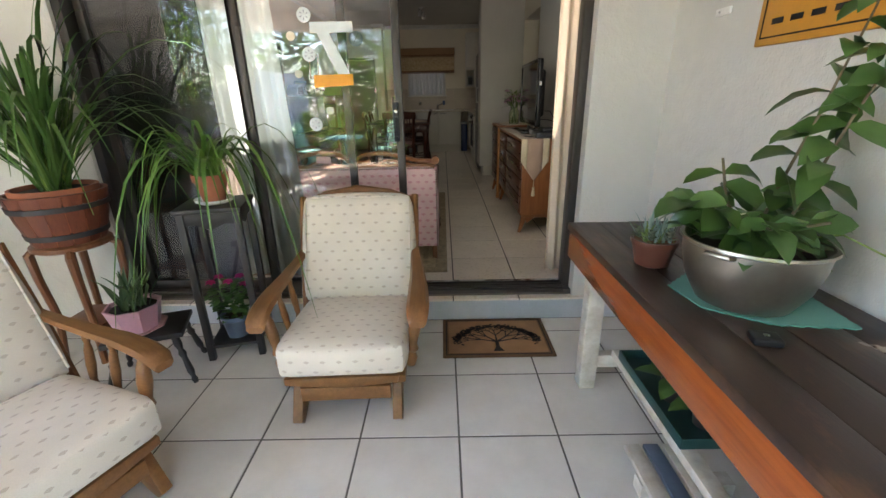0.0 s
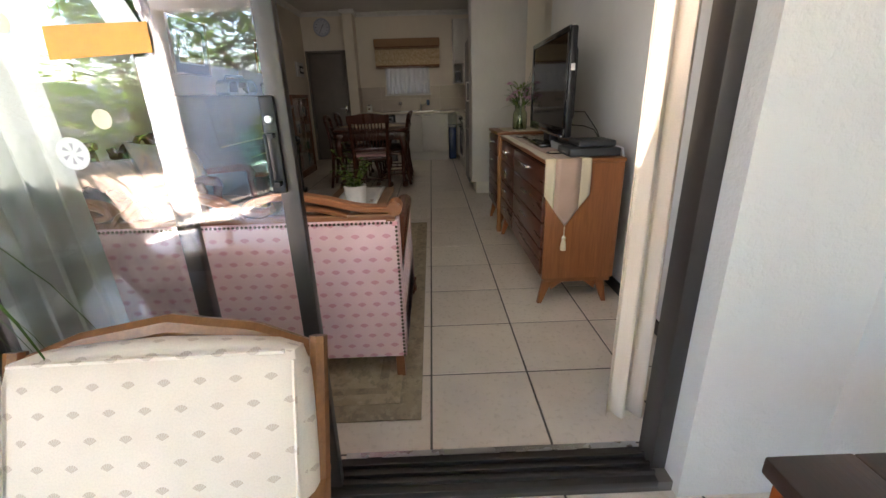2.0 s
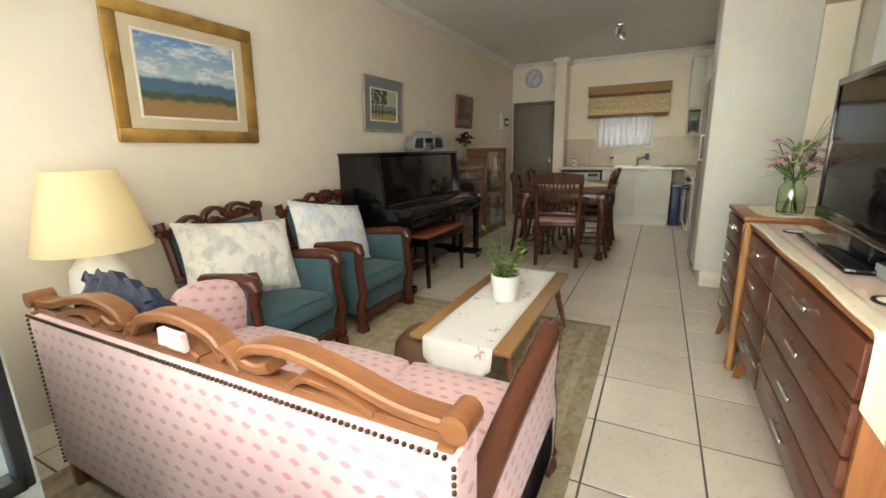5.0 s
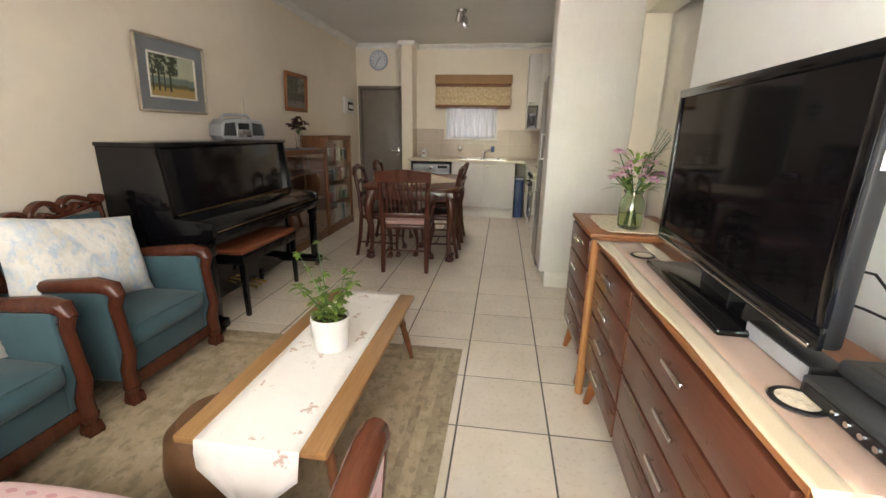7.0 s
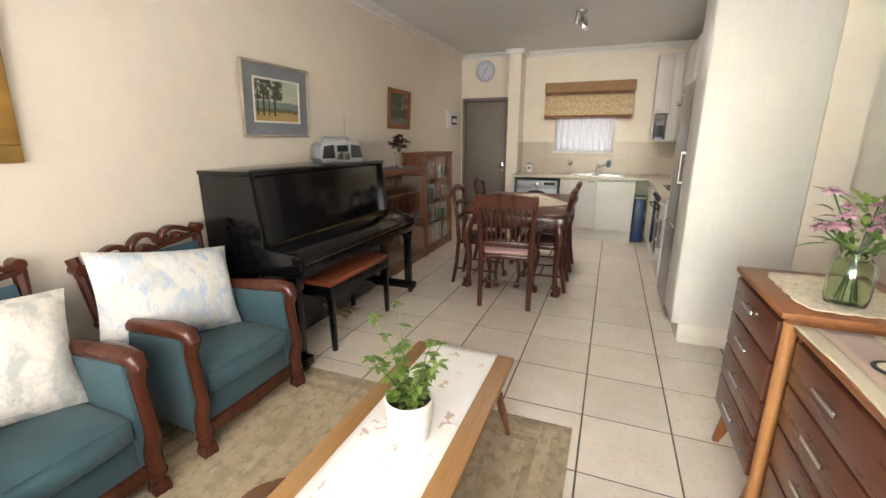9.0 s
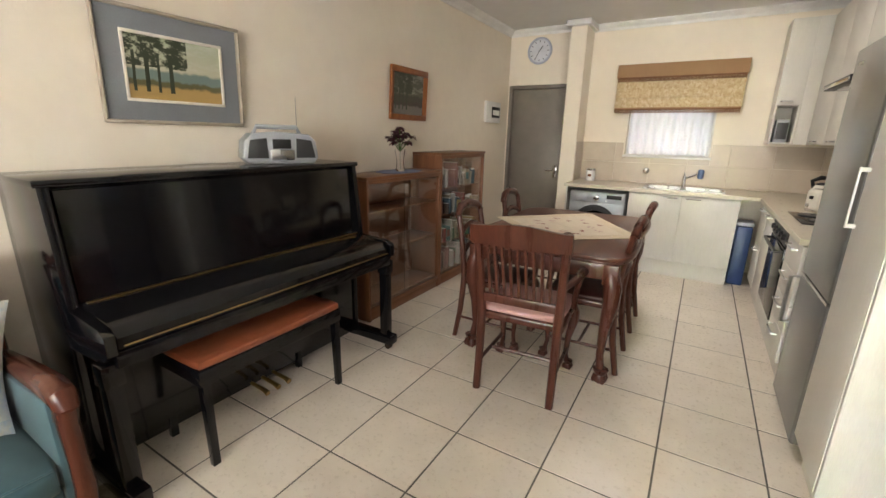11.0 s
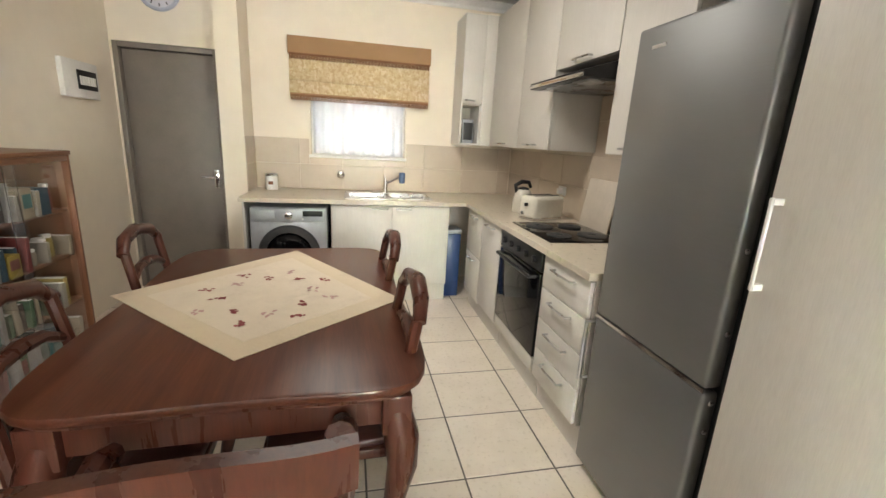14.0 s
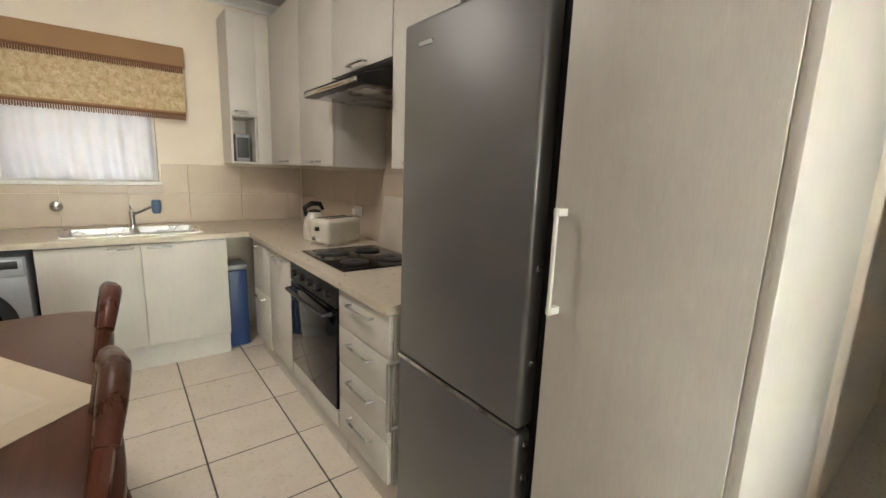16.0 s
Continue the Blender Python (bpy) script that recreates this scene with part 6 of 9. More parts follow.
def washing_machine():
    th = thing("washing_machine", pose(-1.0, 6.36, 0), "silver front-loading washing machine under the worktop", "washing machine")
    y = 6.05 - 6.36
    part("body", boxed(-0.305, 0.305, y, 0.30, 0.012, 0.855, 0.012), M_GREYPLASTIC, th)
    part("control_panel", boxed(-0.295, 0.295, y - 0.012, y, 0.735, 0.845, 0.006), M_GREYPLASTIC, th)
    part("detergent_drawer", boxed(-0.275, -0.11, y - 0.018, y - 0.01, 0.75, 0.83, 0.004), M_GREYPLASTIC, th)
    part("display", boxed(0.11, 0.27, y - 0.017, y - 0.01, 0.785, 0.83, 0.002), M_BLACK, th, "black display")
    kn = part("dial", lathe(bmesh.new(), [(0.032, 0), (0.03, 0.02), (0.02, 0.024)], seg=22), M_CHROME, th)
    kn.matrix_local = pose(0.0, y - 0.01, 0.79, 90, 0, 0)
    d = part("door_ring", lathe(bmesh.new(), [(0.245, 0), (0.25, 0.02), (0.235, 0.045), (0.19, 0.05), (0.185, 0.02)], seg=40), M_DARKGREY, th, "dark round door ring")
    d.matrix_local = pose(0, y, 0.46, 90, 0, 0)
    g = part("door_glass", lathe(bmesh.new(), [(0.188, 0.02), (0.18, 0.03), (0.12, 0.05), (0.04, 0.058)], seg=36), M_SCREEN, d)
    # black slab stands for the shade in the gap round the machine's foot
    part("gap_shade", boxed(-0.355, 0.34, y + 0.02, 0.30, 0.0, 0.012), M_BLACK, th)
    for s in (-1, 1):
        part("button", boxed(0.05 * s - 0.008 + 0.06, 0.05 * s + 0.008 + 0.06, y - 0.015, y - 0.01, 0.755, 0.765), M_WHITE, th)
    structure("cabinet_end_panel", boxed(-1.352, -1.336, KY, 6.72, 0.0, 0.898), M_CABINET, "pale panel beside the washing machine")


washing_machine()

# worktop with the sink let into it
bm = bmesh.new()
for a in ((-1.375, 1.165, 6.005, 6.13), (-1.375, -0.545, 6.13, 6.58), (0.215, 1.165, 6.13, 6.58), (-1.375, 1.165, 6.58, 6.745), (0.505, 1.165, 3.975, 6.005)):
    box(bm, a[0], a[1], a[2], a[3], 0.898, 0.932)
bmesh.ops.remove_doubles(bm, verts=bm.verts, dist=1e-4)
single("worktop", bm, M_COUNTER, Matrix(), "sand-coloured L-shaped kitchen worktop", "worktop", smooth=False)


def sink():
    th = thing("kitchen_sink", pose(-0.165, 6.355, 0.932), "stainless steel double-bowl sink in the worktop", "sink")
    bm = bmesh.new()
    for a in ((-0.39, 0.39, -0.235, -0.19), (-0.39, 0.39, 0.17, 0.235), (-0.39, -0.35, -0.19, 0.17), (0.35, 0.39, -0.19, 0.17), (-0.025, 0.025, -0.19, 0.17)):
        box(bm, a[0], a[1], a[2], a[3], 0.0, 0.004)
    part("rim", bm, M_STEEL, th)
    for s in (-1, 1):
        bm = bmesh.new()
        x0, x1 = (0.025, 0.35) if s > 0 else (-0.35, -0.025)
        a = [bm.verts.new(p) for p in ((x0, -0.19, 0.0), (x1, -0.19, 0.0), (x1, 0.17, 0.0), (x0, 0.17, 0.0))]
        b = [bm.verts.new(p) for p in ((x0 + 0.03, -0.16, -0.15), (x1 - 0.03, -0.16, -0.15), (x1 - 0.03, 0.14, -0.15), (x0 + 0.03, 0.14, -0.15))]
        for i in range(4):
            bm.faces.new((a[i], b[i], b[(i + 1) % 4], a[(i + 1) % 4]))
        bm.faces.new(b)
        part("bowl", bm, M_STEEL, th)
        part("drain", lathe(bmesh.new(), [(0.03, -0.149), (0.03, -0.146)], ((x0 + x1) / 2, 0, 0), 16), M_BLACK, th)
    tap = thing("mixer_tap", pose(-0.17, 6.56, 0.936), "chrome kitchen mixer tap", "tap")
    part("body", lathe(bmesh.new(), [(0.026, 0), (0.024, 0.02), (0.02, 0.03), (0.02, 0.11), (0.012, 0.125)], seg=16), M_CHROME, tap)
    part("spout", tube(bmesh.new(), [(0, 0, 0.09), (0.05, -0.03, 0.115), (0.11, -0.07, 0.15), (0.14, -0.09, 0.155), (0.148, -0.095, 0.13)], [0.012, 0.011, 0.011, 0.011, 0.01], 10), M_CHROME, tap)
    part("lever", tube(bmesh.new(), [(0, 0, 0.12), (-0.01, -0.02, 0.16)], 0.006, 8), M_CHROME, tap)
    cup = thing("tap_filter", pose(-0.02, 6.47, 1.04), "blue plastic water filter on the tap", "water filter")
    part("body", lathe(bmesh.new(), [(0.022, 0.0), (0.03, 0.02), (0.03, 0.09), (0.024, 0.10)], seg=16), plain("blue_plastic", (0.10, 0.16, 0.28), rough=0.4), cup)


sink()
valve = thing("wall_tap", pose(-0.595, BY - 0.012, 1.08, 90, 0, 0), "round chrome stop tap on the tiles", "tap")
part("flange", lathe(bmesh.new(), [(0.038, 0), (0.036, 0.01), (0.02, 0.02)], seg=20), M_CHROME, valve)
part("knob", lathe(bmesh.new(), [(0.016, 0.018), (0.024, 0.035), (0.022, 0.055), (0.01, 0.06)], seg=16), M_CHROME, valve)


def hob():
    th = thing("electric_hob", pose(0.83, 4.82, 0.932), "black four-plate electric hob in the worktop", "hob")
    part("plate", boxed(-0.24, 0.24, -0.29, 0.29, 0.0, 0.008, 0.003), M_SCREEN, th)
    for x, y, r in ((-0.11, -0.14, 0.075), (0.11, -0.14, 0.09), (-0.11, 0.14, 0.09), (0.11, 0.14, 0.075)):
        part("hot_plate", lathe(bmesh.new(), [(r, 0.008), (r, 0.014), (r * 0.9, 0.017), (r * 0.3, 0.016), (r * 0.25, 0.012)], (x, y, 0), 28), M_DARKGREY, th)


hob()


def toaster():
    th = thing("toaster", pose(0.88, 5.29, 0.932, 0, 0, 22), "cream four-slice toaster on the worktop", "toaster")
    part("body", boxed(-0.155, 0.155, -0.085, 0.085, 0.012, 0.175, 0.03, 4), plain("cream_enamel", (0.70, 0.66, 0.56), rough=0.25), th)
    part("base", boxed(-0.145, 0.145, -0.078, 0.078, 0.0, 0.018, 0.004), M_CHROME, th)
    for y in (-0.035, 0.035):
        part("slot", boxed(-0.12, 0.12, y - 0.012, y + 0.012, 0.173, 0.178), M_BLACK, th)
    part("lever", boxed(-0.172, -0.15, -0.012, 0.012, 0.10, 0.125, 0.004), M_BLACK, th)
    part("dial", lathe(bmesh.new(), [(0.015, 0), (0.013, 0.012)], seg=14), M_CHROME, th).matrix_local = pose(-0.155, 0.03, 0.05, 0, -90, 0)
    kt = thing("kettle", pose(0.84, 5.56, 0.932), "cream kettle with a black handle", "kettle")
    part("body", lathe(bmesh.new(), [(0.075, 0.0), (0.08, 0.01), (0.078, 0.10), (0.06, 0.17), (0.045, 0.185)], seg=24), plain("cream_enamel_2", (0.68, 0.64, 0.55), rough=0.25), kt)
    part("handle", tube(bmesh.new(), [(-0.055, 0, 0.16), (-0.07, 0, 0.215), (-0.02, 0, 0.245), (0.04, 0, 0.24), (0.06, 0, 0.20)], [0.014, 0.016, 0.018, 0.017, 0.012], 10), M_BLACK, kt, "black curved handle")
    part("lid", lathe(bmesh.new(), [(0.045, 0.183), (0.04, 0.197), (0.01, 0.205)], seg=18), M_BLACK, kt)
    can = thing("canister", pose(-1.215, 6.60, 0.932), "white canister with a small brown label", "canister")
    part("body", lathe(bmesh.new(), [(0.05, 0), (0.055, 0.006), (0.055, 0.12), (0.05, 0.125)], seg=22), M_WHITE, can)
    part("lid", lathe(bmesh.new(), [(0.053, 0.125), (0.053, 0.14), (0.045, 0.145)], seg=22), M_STEEL, can)
    part("label", boxed(-0.02, 0.02, -0.0565, -0.052, 0.05, 0.08), M_MIDWOOD, can)
    # thin cream panel set upright against the tiles by the hob
    brd = single("leaning_panel", boxed(-0.006, 0.006, -0.17, 0.17, 0, 0.33, 0.005), plain("cream_board", (0.62, 0.55, 0.46), rough=0.4), pose(1.085, 4.92, 0.9335, 0, 8, 0), "cream panel leaning on the tiles", "chopping board")
    sock = thing("wall_socket", pose(RX - 0.013, 5.52, 1.12), "white wall socket over the worktop", "socket")
    part("plate", boxed(-0.008, 0, -0.06, 0.06, -0.035, 0.035, 0.003), M_WHITE, sock)
    part("plug", boxed(-0.045, -0.008, -0.025, 0.02, -0.025, 0.02, 0.006), M_WHITE, sock)


toaster()
bx = thing("storage_box", pose(0.445, 6.25, 0.0), "blue plastic container in the corner gap", "container")
part("body", boxed(-0.07, 0.07, -0.1, 0.1, 0.0, 0.62, 0.015), plain("deep_blue_plastic", (0.02, 0.05, 0.16), rough=0.4), bx)
part("lid", boxed(-0.075, 0.075, -0.105, 0.105, 0.62, 0.66, 0.01), M_GREYPLASTIC, bx, "grey lid")


def wall_unit(y0, y1, z0, z1, doors, label, handle_z):
    th = thing("wall_cabinet", pose(0.985, (y0 + y1) / 2, z0), label, "cabinet", "kitchen wall units")
    oy = (y0 + y1) / 2
    part("body", boxed(-0.165, 0.18, y0 - oy, y1 - oy, 0, z1 - z0), M_CABINET, th)
    for a, b in doors:
        d = part("door", boxed(-0.185, -0.166, a - oy + 0.002, b - oy - 0.002, 0.002, z1 - z0 - 0.002, 0.002), M_CABINET, th)
        bar_handle(d, (-0.185, (a + b) / 2 - oy - 0.09, handle_z - z0), (-0.185, (a + b) / 2 - oy + 0.09, handle_z - z0))
    return th


wall_unit(5.14, 6.40, 1.43, 2.56, [(5.14, 5.70), (5.70, 6.40)], "pale grained kitchen wall cabinet with two doors", 1.46)
wall_unit(4.46, 5.135, 1.93, 2.56, [(4.46, 5.135)], "pale grained cabinet over the cooker hood", 1.955)
wall_unit(3.98, 4.455, 1.43, 2.56, [(3.98, 4.455)], "pale grained kitchen wall cabinet beside the hood", 1.46)
wall_unit(3.30, 3.975, 2.03, 2.56, [(3.30, 3.975)], "pale grained cabinet over the fridge", 2.06)
nb = thing("corner_wall_cabinet", pose(0.65, 6.575, 1.43), "pale corner cabinet with an open niche", "cabinet")
for x in (-0.15, 0.03):
    part("side_panel", boxed(x, x + 0.016, -0.165, 0.165, 0, 1.13), M_CABINET, nb)
for z in (0.0, 0.36, 1.114):
    part("shelf", boxed(-0.134, 0.03, -0.16, 0.165, z, z + 0.016), M_CABINET, nb)
part("back_panel", boxed(-0.134, 0.03, 0.155, 0.165, 0.016, 1.114), M_CABINET, nb)
d = part("door", boxed(-0.15, 0.046, -0.185, -0.166, 0.37, 1.128, 0.002), M_CABINET, nb)
bar_handle(d, (-0.12, -0.185, 0.40), (-0.03, -0.185, 0.40), (0, -1, 0))
part("filler_panel", boxed(0.047, 0.165, -0.185, -0.166, 0.0, 1.13, 0.002), M_CABINET, nb)
# grey box-shaped appliance with a dark front in the niche
rad = thing("small_radio", pose(0.60, 6.56, 1.447), "grey box-shaped appliance in the open niche", "radio")
part("body", boxed(-0.055, 0.055, -0.08, 0.08, 0.0, 0.22, 0.01), M_GREYPLASTIC, rad)
part("grille", boxed(-0.045, 0.045, -0.085, -0.079, 0.03, 0.19, 0.003), M_DARKGREY, rad)


def hood():
    th = thing("cooker_hood", pose(0.90, 4.80, 1.80), "black slanting cooker hood under the wall cabinet", "cooker hood")
    bm = bmesh.new()
    slab(bm, [(-0.265, 0.0), (-0.27, 0.035), (0.02, 0.125), (0.26, 0.125), (0.26, 0.0)], 0.66, "y", -0.33, 0.004)
    part("body", bm, M_BLACK, th)
    part("filter", boxed(-0.22, 0.22, -0.29, 0.29, -0.004, 0.001), M_STEEL, th, "grey metal grease filter")
    part("front_trim", boxed(-0.275, -0.265, -0.325, 0.325, 0.004, 0.024, 0.002), M_CHROME, th)
    part("lamp_lens", boxed(-0.18, -0.10, -0.25, -0.12, -0.007, -0.003), M_WHITE, th)


hood()


def fridge():
    th = thing("fridge_freezer", pose(0.86, 3.645, 0), "tall grey metallic fridge-freezer", "fridge")
    part("body", boxed(-0.255, 0.29, -0.295, 0.285, 0.03, 1.875, 0.006), M_DARKGREY, th)
    top = part("fridge_door", boxed(-0.325, -0.262, -0.298, 0.288, 0.768, 1.88, 0.014, 3), M_FRIDGE, th)
    low = part("freezer_door", boxed(-0.325, -0.262, -0.298, 0.288, 0.05, 0.756, 0.014, 3), M_FRIDGE, th)
    part("door_edge", boxed(-0.327, -0.324, -0.296, 0.286, 0.756, 0.77), M_CHROME, th)
    for d, z0, z1 in ((low, 0.46, 0.73),):
        bm = tube(bmesh.new(), [(-0.325, 0.285, z0), (-0.365, 0.285, z0), (-0.365, 0.285, z1), (-0.325, 0.285, z1)], 0.010, 8)
        part("handle", bm, M_STEEL, d, "vertical silver handle")
    for z in (0.16, 0.62, 0.72, 0.95, 1.2):
        part("hinge_screw", lathe(bmesh.new(), [(0.009, 0), (0.007, 0.004)], seg=10), M_STEEL, th).matrix_local = pose(-0.29, -0.299, z, 90, 0, 0)
    for x in (-0.2, 0.24):
        for y in (-0.25, 0.25):
            part("foot", lathe(bmesh.new(), [(0.02, 0), (0.02, 0.05)], (x, y, 0), 10), M_BLACK, th)
    part("badge", boxed(-0.3265, -0.3245, 0.13, 0.20, 1.80, 1.812), M_STEEL, th)


def brushed(name, color, rough=0.32):
    m, n, l, b = shader(name)
    v = coord(n)
    f = noise_tex(n, l, v, 6, 4, 0.6, (40, 1, 60))
    g = noise_tex(n, l, v, 1.4)
    l.new(mix(n, l, f, tuple(c * 0.88 for c in color), color), b.inputs["Base Color"])
    l.new(calc(n, l, "MULTIPLY_ADD", g, 0.14, rough - 0.07), b.inputs["Roughness"])
    b.inputs["Metallic"].default_value = 0.45
    b.inputs["Coat Weight"].default_value, b.inputs["Coat Roughness"].default_value = 0.4, 0.06
    return m


M_FRIDGE = brushed("grey_fridge_steel", (0.17, 0.17, 0.168), 0.4)
fridge()
pn = thing("pantry_cabinet", pose(0.845, 3.09, 0), "tall pale grained pantry cupboard", "cupboard")
part("body", boxed(-0.29, 0.32, -0.20, 0.195, 0.15, 2.60), M_CABINET, pn)
part("end_panel", boxed(-0.312, 0.322, -0.222, -0.201, 0.15, 2.60, 0.002), M_CABINET, pn)
part("kick_plate", boxed(-0.25, 0.32, -0.21, -0.195, 0.0, 0.15), M_CREAMPAINT, pn)
part("front_kick", boxed(-0.26, -0.245, -0.195, 0.195, 0.0, 0.15), M_CREAMPAINT, pn)
pd = part("door", boxed(-0.315, -0.292, -0.20, 0.192, 0.155, 2.595, 0.002), M_CABINET, pn)
bm = bmesh.new()
box(bm, -0.348, -0.340, 0.160, 0.170, 1.12, 1.36, 0.003)
for z in (1.13, 1.35):
    box(bm, -0.345, -0.314, 0.158, 0.172, z - 0.008, z + 0.008)
part("handle", bm, M_WHITE, pd, "pale metal bow handle")

# window over the sink, blind and net
win = tagged(new("window_1"), "white kitchen window with burglar bars", "window", "", "structure")
win.matrix_world = pose(-0.42, BY + 0.1, 1.26)
for a in ((-0.45, 0.45, 0.0, 0.035), (-0.45, 0.45, 0.825, 0.86), (-0.45, -0.41, 0.035, 0.825), (0.41, 0.45, 0.035, 0.825), (-0.41, 0.41, 0.36, 0.395)):
    part("window_frame", boxed(a[0], a[1], -0.02, 0.025, a[2], a[3], 0.003), M_WHITE, win)
for z0, z1 in ((0.035, 0.36), (0.395, 0.825)):
    part("pane", boxed(-0.41, 0.41, 0.0, 0.005, z0, z1), M_GLASS, win).visible_shadow = False
for k in range(7):
    part("burglar_bar", tube(bmesh.new(), [(-0.36 + 0.12 * k, 0.05, 0.02), (-0.36 + 0.12 * k, 0.05, 0.84)], 0.006, 8), M_WHITE, win)
for z in (0.2, 0.5):
    part("cross_bar", tube(bmesh.new(), [(-0.44, 0.056, z), (0.44, 0.056, z)], 0.006, 8), M_WHITE, win)
structure("window_sill", boxed(-0.89, 0.05, BY - 0.018, BY + 0.075, 1.235, 1.262, 0.004), M_WHITE, "white window sill")
drape("net_curtain", -0.85, 0.01, BY + 0.035, 1.275, 1.80, 9, 0.012, M_NET, "white net curtain in the kitchen window")

M_BLIND = blotched("patterned_blind", (0.55, 0.43, 0.26), ((0.62, 0.51, 0.34), (0.47, 0.34, 0.19)), 16, 0.5, 0.56)
M_BLIND_TOP = fabric("tan_blind_top", (0.36, 0.215, 0.11), None, mottle=0.1)
M_FRINGE = fabric("brown_fringe", (0.22, 0.105, 0.05), None, mottle=0.3)
bl = thing("roman_blind", pose(-0.40, BY - 0.012, 1.765), "tan roman blind with fringe, half raised", "blind")
part("pelmet", boxed(-0.65, 0.65, -0.055, 0.0, 0.375, 0.525, 0.006), M_BLIND_TOP, bl)
for k, (z0, z1, y) in enumerate(((0.25, 0.375, -0.045), (0.145, 0.26, -0.055), (0.035, 0.15, -0.062))):
    bm = bmesh.new()
    slab(bm, [(-0.012, z1), (y + 0.01, z1), (y - 0.012, (z0 + z1) / 2 - 0.02), (y, z0 + 0.006), (-0.012, z0)], 1.28, "x", -0.64, 0.004)
    part("fold", bm, M_BLIND, bl)
for z, y, x0 in ((0.345, -0.062, 0.635), (-0.005, -0.07, 0.635)):
    bm = bmesh.new()
    box(bm, -x0, x0, y - 0.004, y + 0.004, z + 0.018, z + 0.036)
    for k in range(96):
        x = -x0 + 0.007 + 2 * (x0 - 0.007) * k / 95
        box(bm, x - 0.0045, x + 0.0045, y - 0.003, y + 0.003, z - 0.012 - 0.004 * (k % 2), z + 0.02)
    part("fringe", bm, M_FRINGE, bl, "brown tasselled fringe")
part("bottom_band", boxed(-0.638, 0.638, -0.066, -0.012, 0.02, 0.045, 0.004), M_BLIND_TOP, bl)

# entrance door
dr = tagged(new("door_1"), "flat taupe painted entrance door, closed", "door", "", "structure")
dr.matrix_world = pose(-1.9925, DY + 0.05, 0)
part("leaf", boxed(-0.35, 0.35, 0, 0.04, 0.006, 2.05, 0.004), M_DOORPAINT, dr)
for a in ((-0.39, -0.352, 0, 2.097), (0.352, 0.39, 0, 2.097), (-0.352, 0.352, 2.055, 2.097)):
    part("door_frame", boxed(a[0], a[1], -0.055, 0.06, a[2], a[3], 0.004), M_DOORPAINT, dr)
bm = tube(bmesh.new(), [(0.30, 0, 1.02), (0.30, -0.045, 1.02), (0.19, -0.05, 1.02)], 0.009, 8)
part("door_handle", bm, M_CHROME, dr, "chrome lever handle")
part("handle_plate", boxed(0.28, 0.32, -0.006, 0.0, 0.93, 1.09, 0.002), M_CHROME, dr)

# unseen panel added to stop sky light leaking over the door leaf
structure("door_light_stop", boxed(-2.6, -1.5, DY + 0.13, DY + 0.19, -0.3, 2.2), M_WALL, "unseen panel that stops light leaking round the entrance door")

# cornice round the kitchen end
bm = bmesh.new()
prof = [(0, 0), (-0.07, 0), (-0.07, -0.012), (-0.05, -0.03), (-0.02, -0.05), (-0.012, -0.075), (0, -0.075)]
slab(bm, [(BY + a, CEIL + b) for a, b in prof], 2.55, "x", -1.38)
structure("trim_cornice_north", bm, M_WHITE, "white moulded cornice")
bm = bmesh.new()
slab(bm, [(DY + a, CEIL + b) for a, b in prof], 0.84, "x", -2.40)
structure("trim_cornice_door", bm, M_WHITE, "white moulded cornice")
bm = bmesh.new()
slab(bm, [(LX - a, CEIL + b) for a, b in prof], 7.9, "y", -1.3)
structure("trim_cornice_west", bm, M_WHITE, "white moulded cornice")
bm = boxed(-1.61, -1.33, 6.33, BY, CEIL - 0.07, CEIL - 0.001, 0.012)
structure("trim_nib_cap", bm, M_WHITE, "white moulded cap on the wall pier")

# side room window and its blind
# window set out of sight and kept small to limit light in the side room
w2 = tagged(new("window_2"), "side room window with garden view", "window", "", "structure")
w2.matrix_world = pose(3.8, 1.275, 1.1)
for a in ((-0.175, 0.175, 0, 0.035), (-0.175, 0.175, 0.815, 0.85), (-0.175, -0.14, 0.035, 0.815), (0.14, 0.175, 0.035, 0.815)):
    part("window_frame", boxed(-0.025, 0.025, a[0], a[1], a[2], a[3], 0.003), M_ALU, w2)
part("pane", boxed(-0.003, 0.003, -0.14, 0.14, 0.035, 0.815), M_GLASS, w2).visible_shadow = False
# unseen net, added only to dim this window
structure("dimming_net", boxed(3.66, 3.664, 1.0, 1.55, 1.0, 2.06), M_NET, "added white net that dims the side room window")
single("roller_blind", boxed(3.62, 3.68, 0.9, 2.85, 2.06, 2.75, 0.01), fabric("orange_cloth", (0.55, 0.30, 0.12), None), Matrix(), "orange cloth pelmet over the side window", "blind")
# unseen overhang, added to hold back light from the side window
structure("light_block_east", boxed(3.9, 6.4, -1.5, 5.5, 2.75, 2.88), M_WHITE, "unseen overhang added to cut sky light at side window")

# ---- patio ----
M_HONEY = wood("honey_oak", (0.13, 0.055, 0.02), (0.27, 0.125, 0.045), 0.32, "y", coat=0.15)
M_BLACKWOOD = plain("black_painted_wood", (0.018, 0.015, 0.014), rough=0.45, spread=0.3)
M_TERRACOTTA = plain("terracotta", (0.36, 0.12, 0.06), rough=0.8, relief=0.3, spread=0.25)
M_PINKPOT = plain("pink_glaze", (0.62, 0.34, 0.40), rough=0.3)
M_BARREL = wood("barrel_wood", (0.11, 0.03, 0.018), (0.22, 0.07, 0.035), 0.45, "z")
M_BLUEPOT = plain("blue_grey_glaze", (0.10, 0.13, 0.18), rough=0.3)
M_BASIN = plain("tarnished_pewter", (0.42, 0.38, 0.31), rough=0.32, metal=0.9, scale=4, spread=0.3)
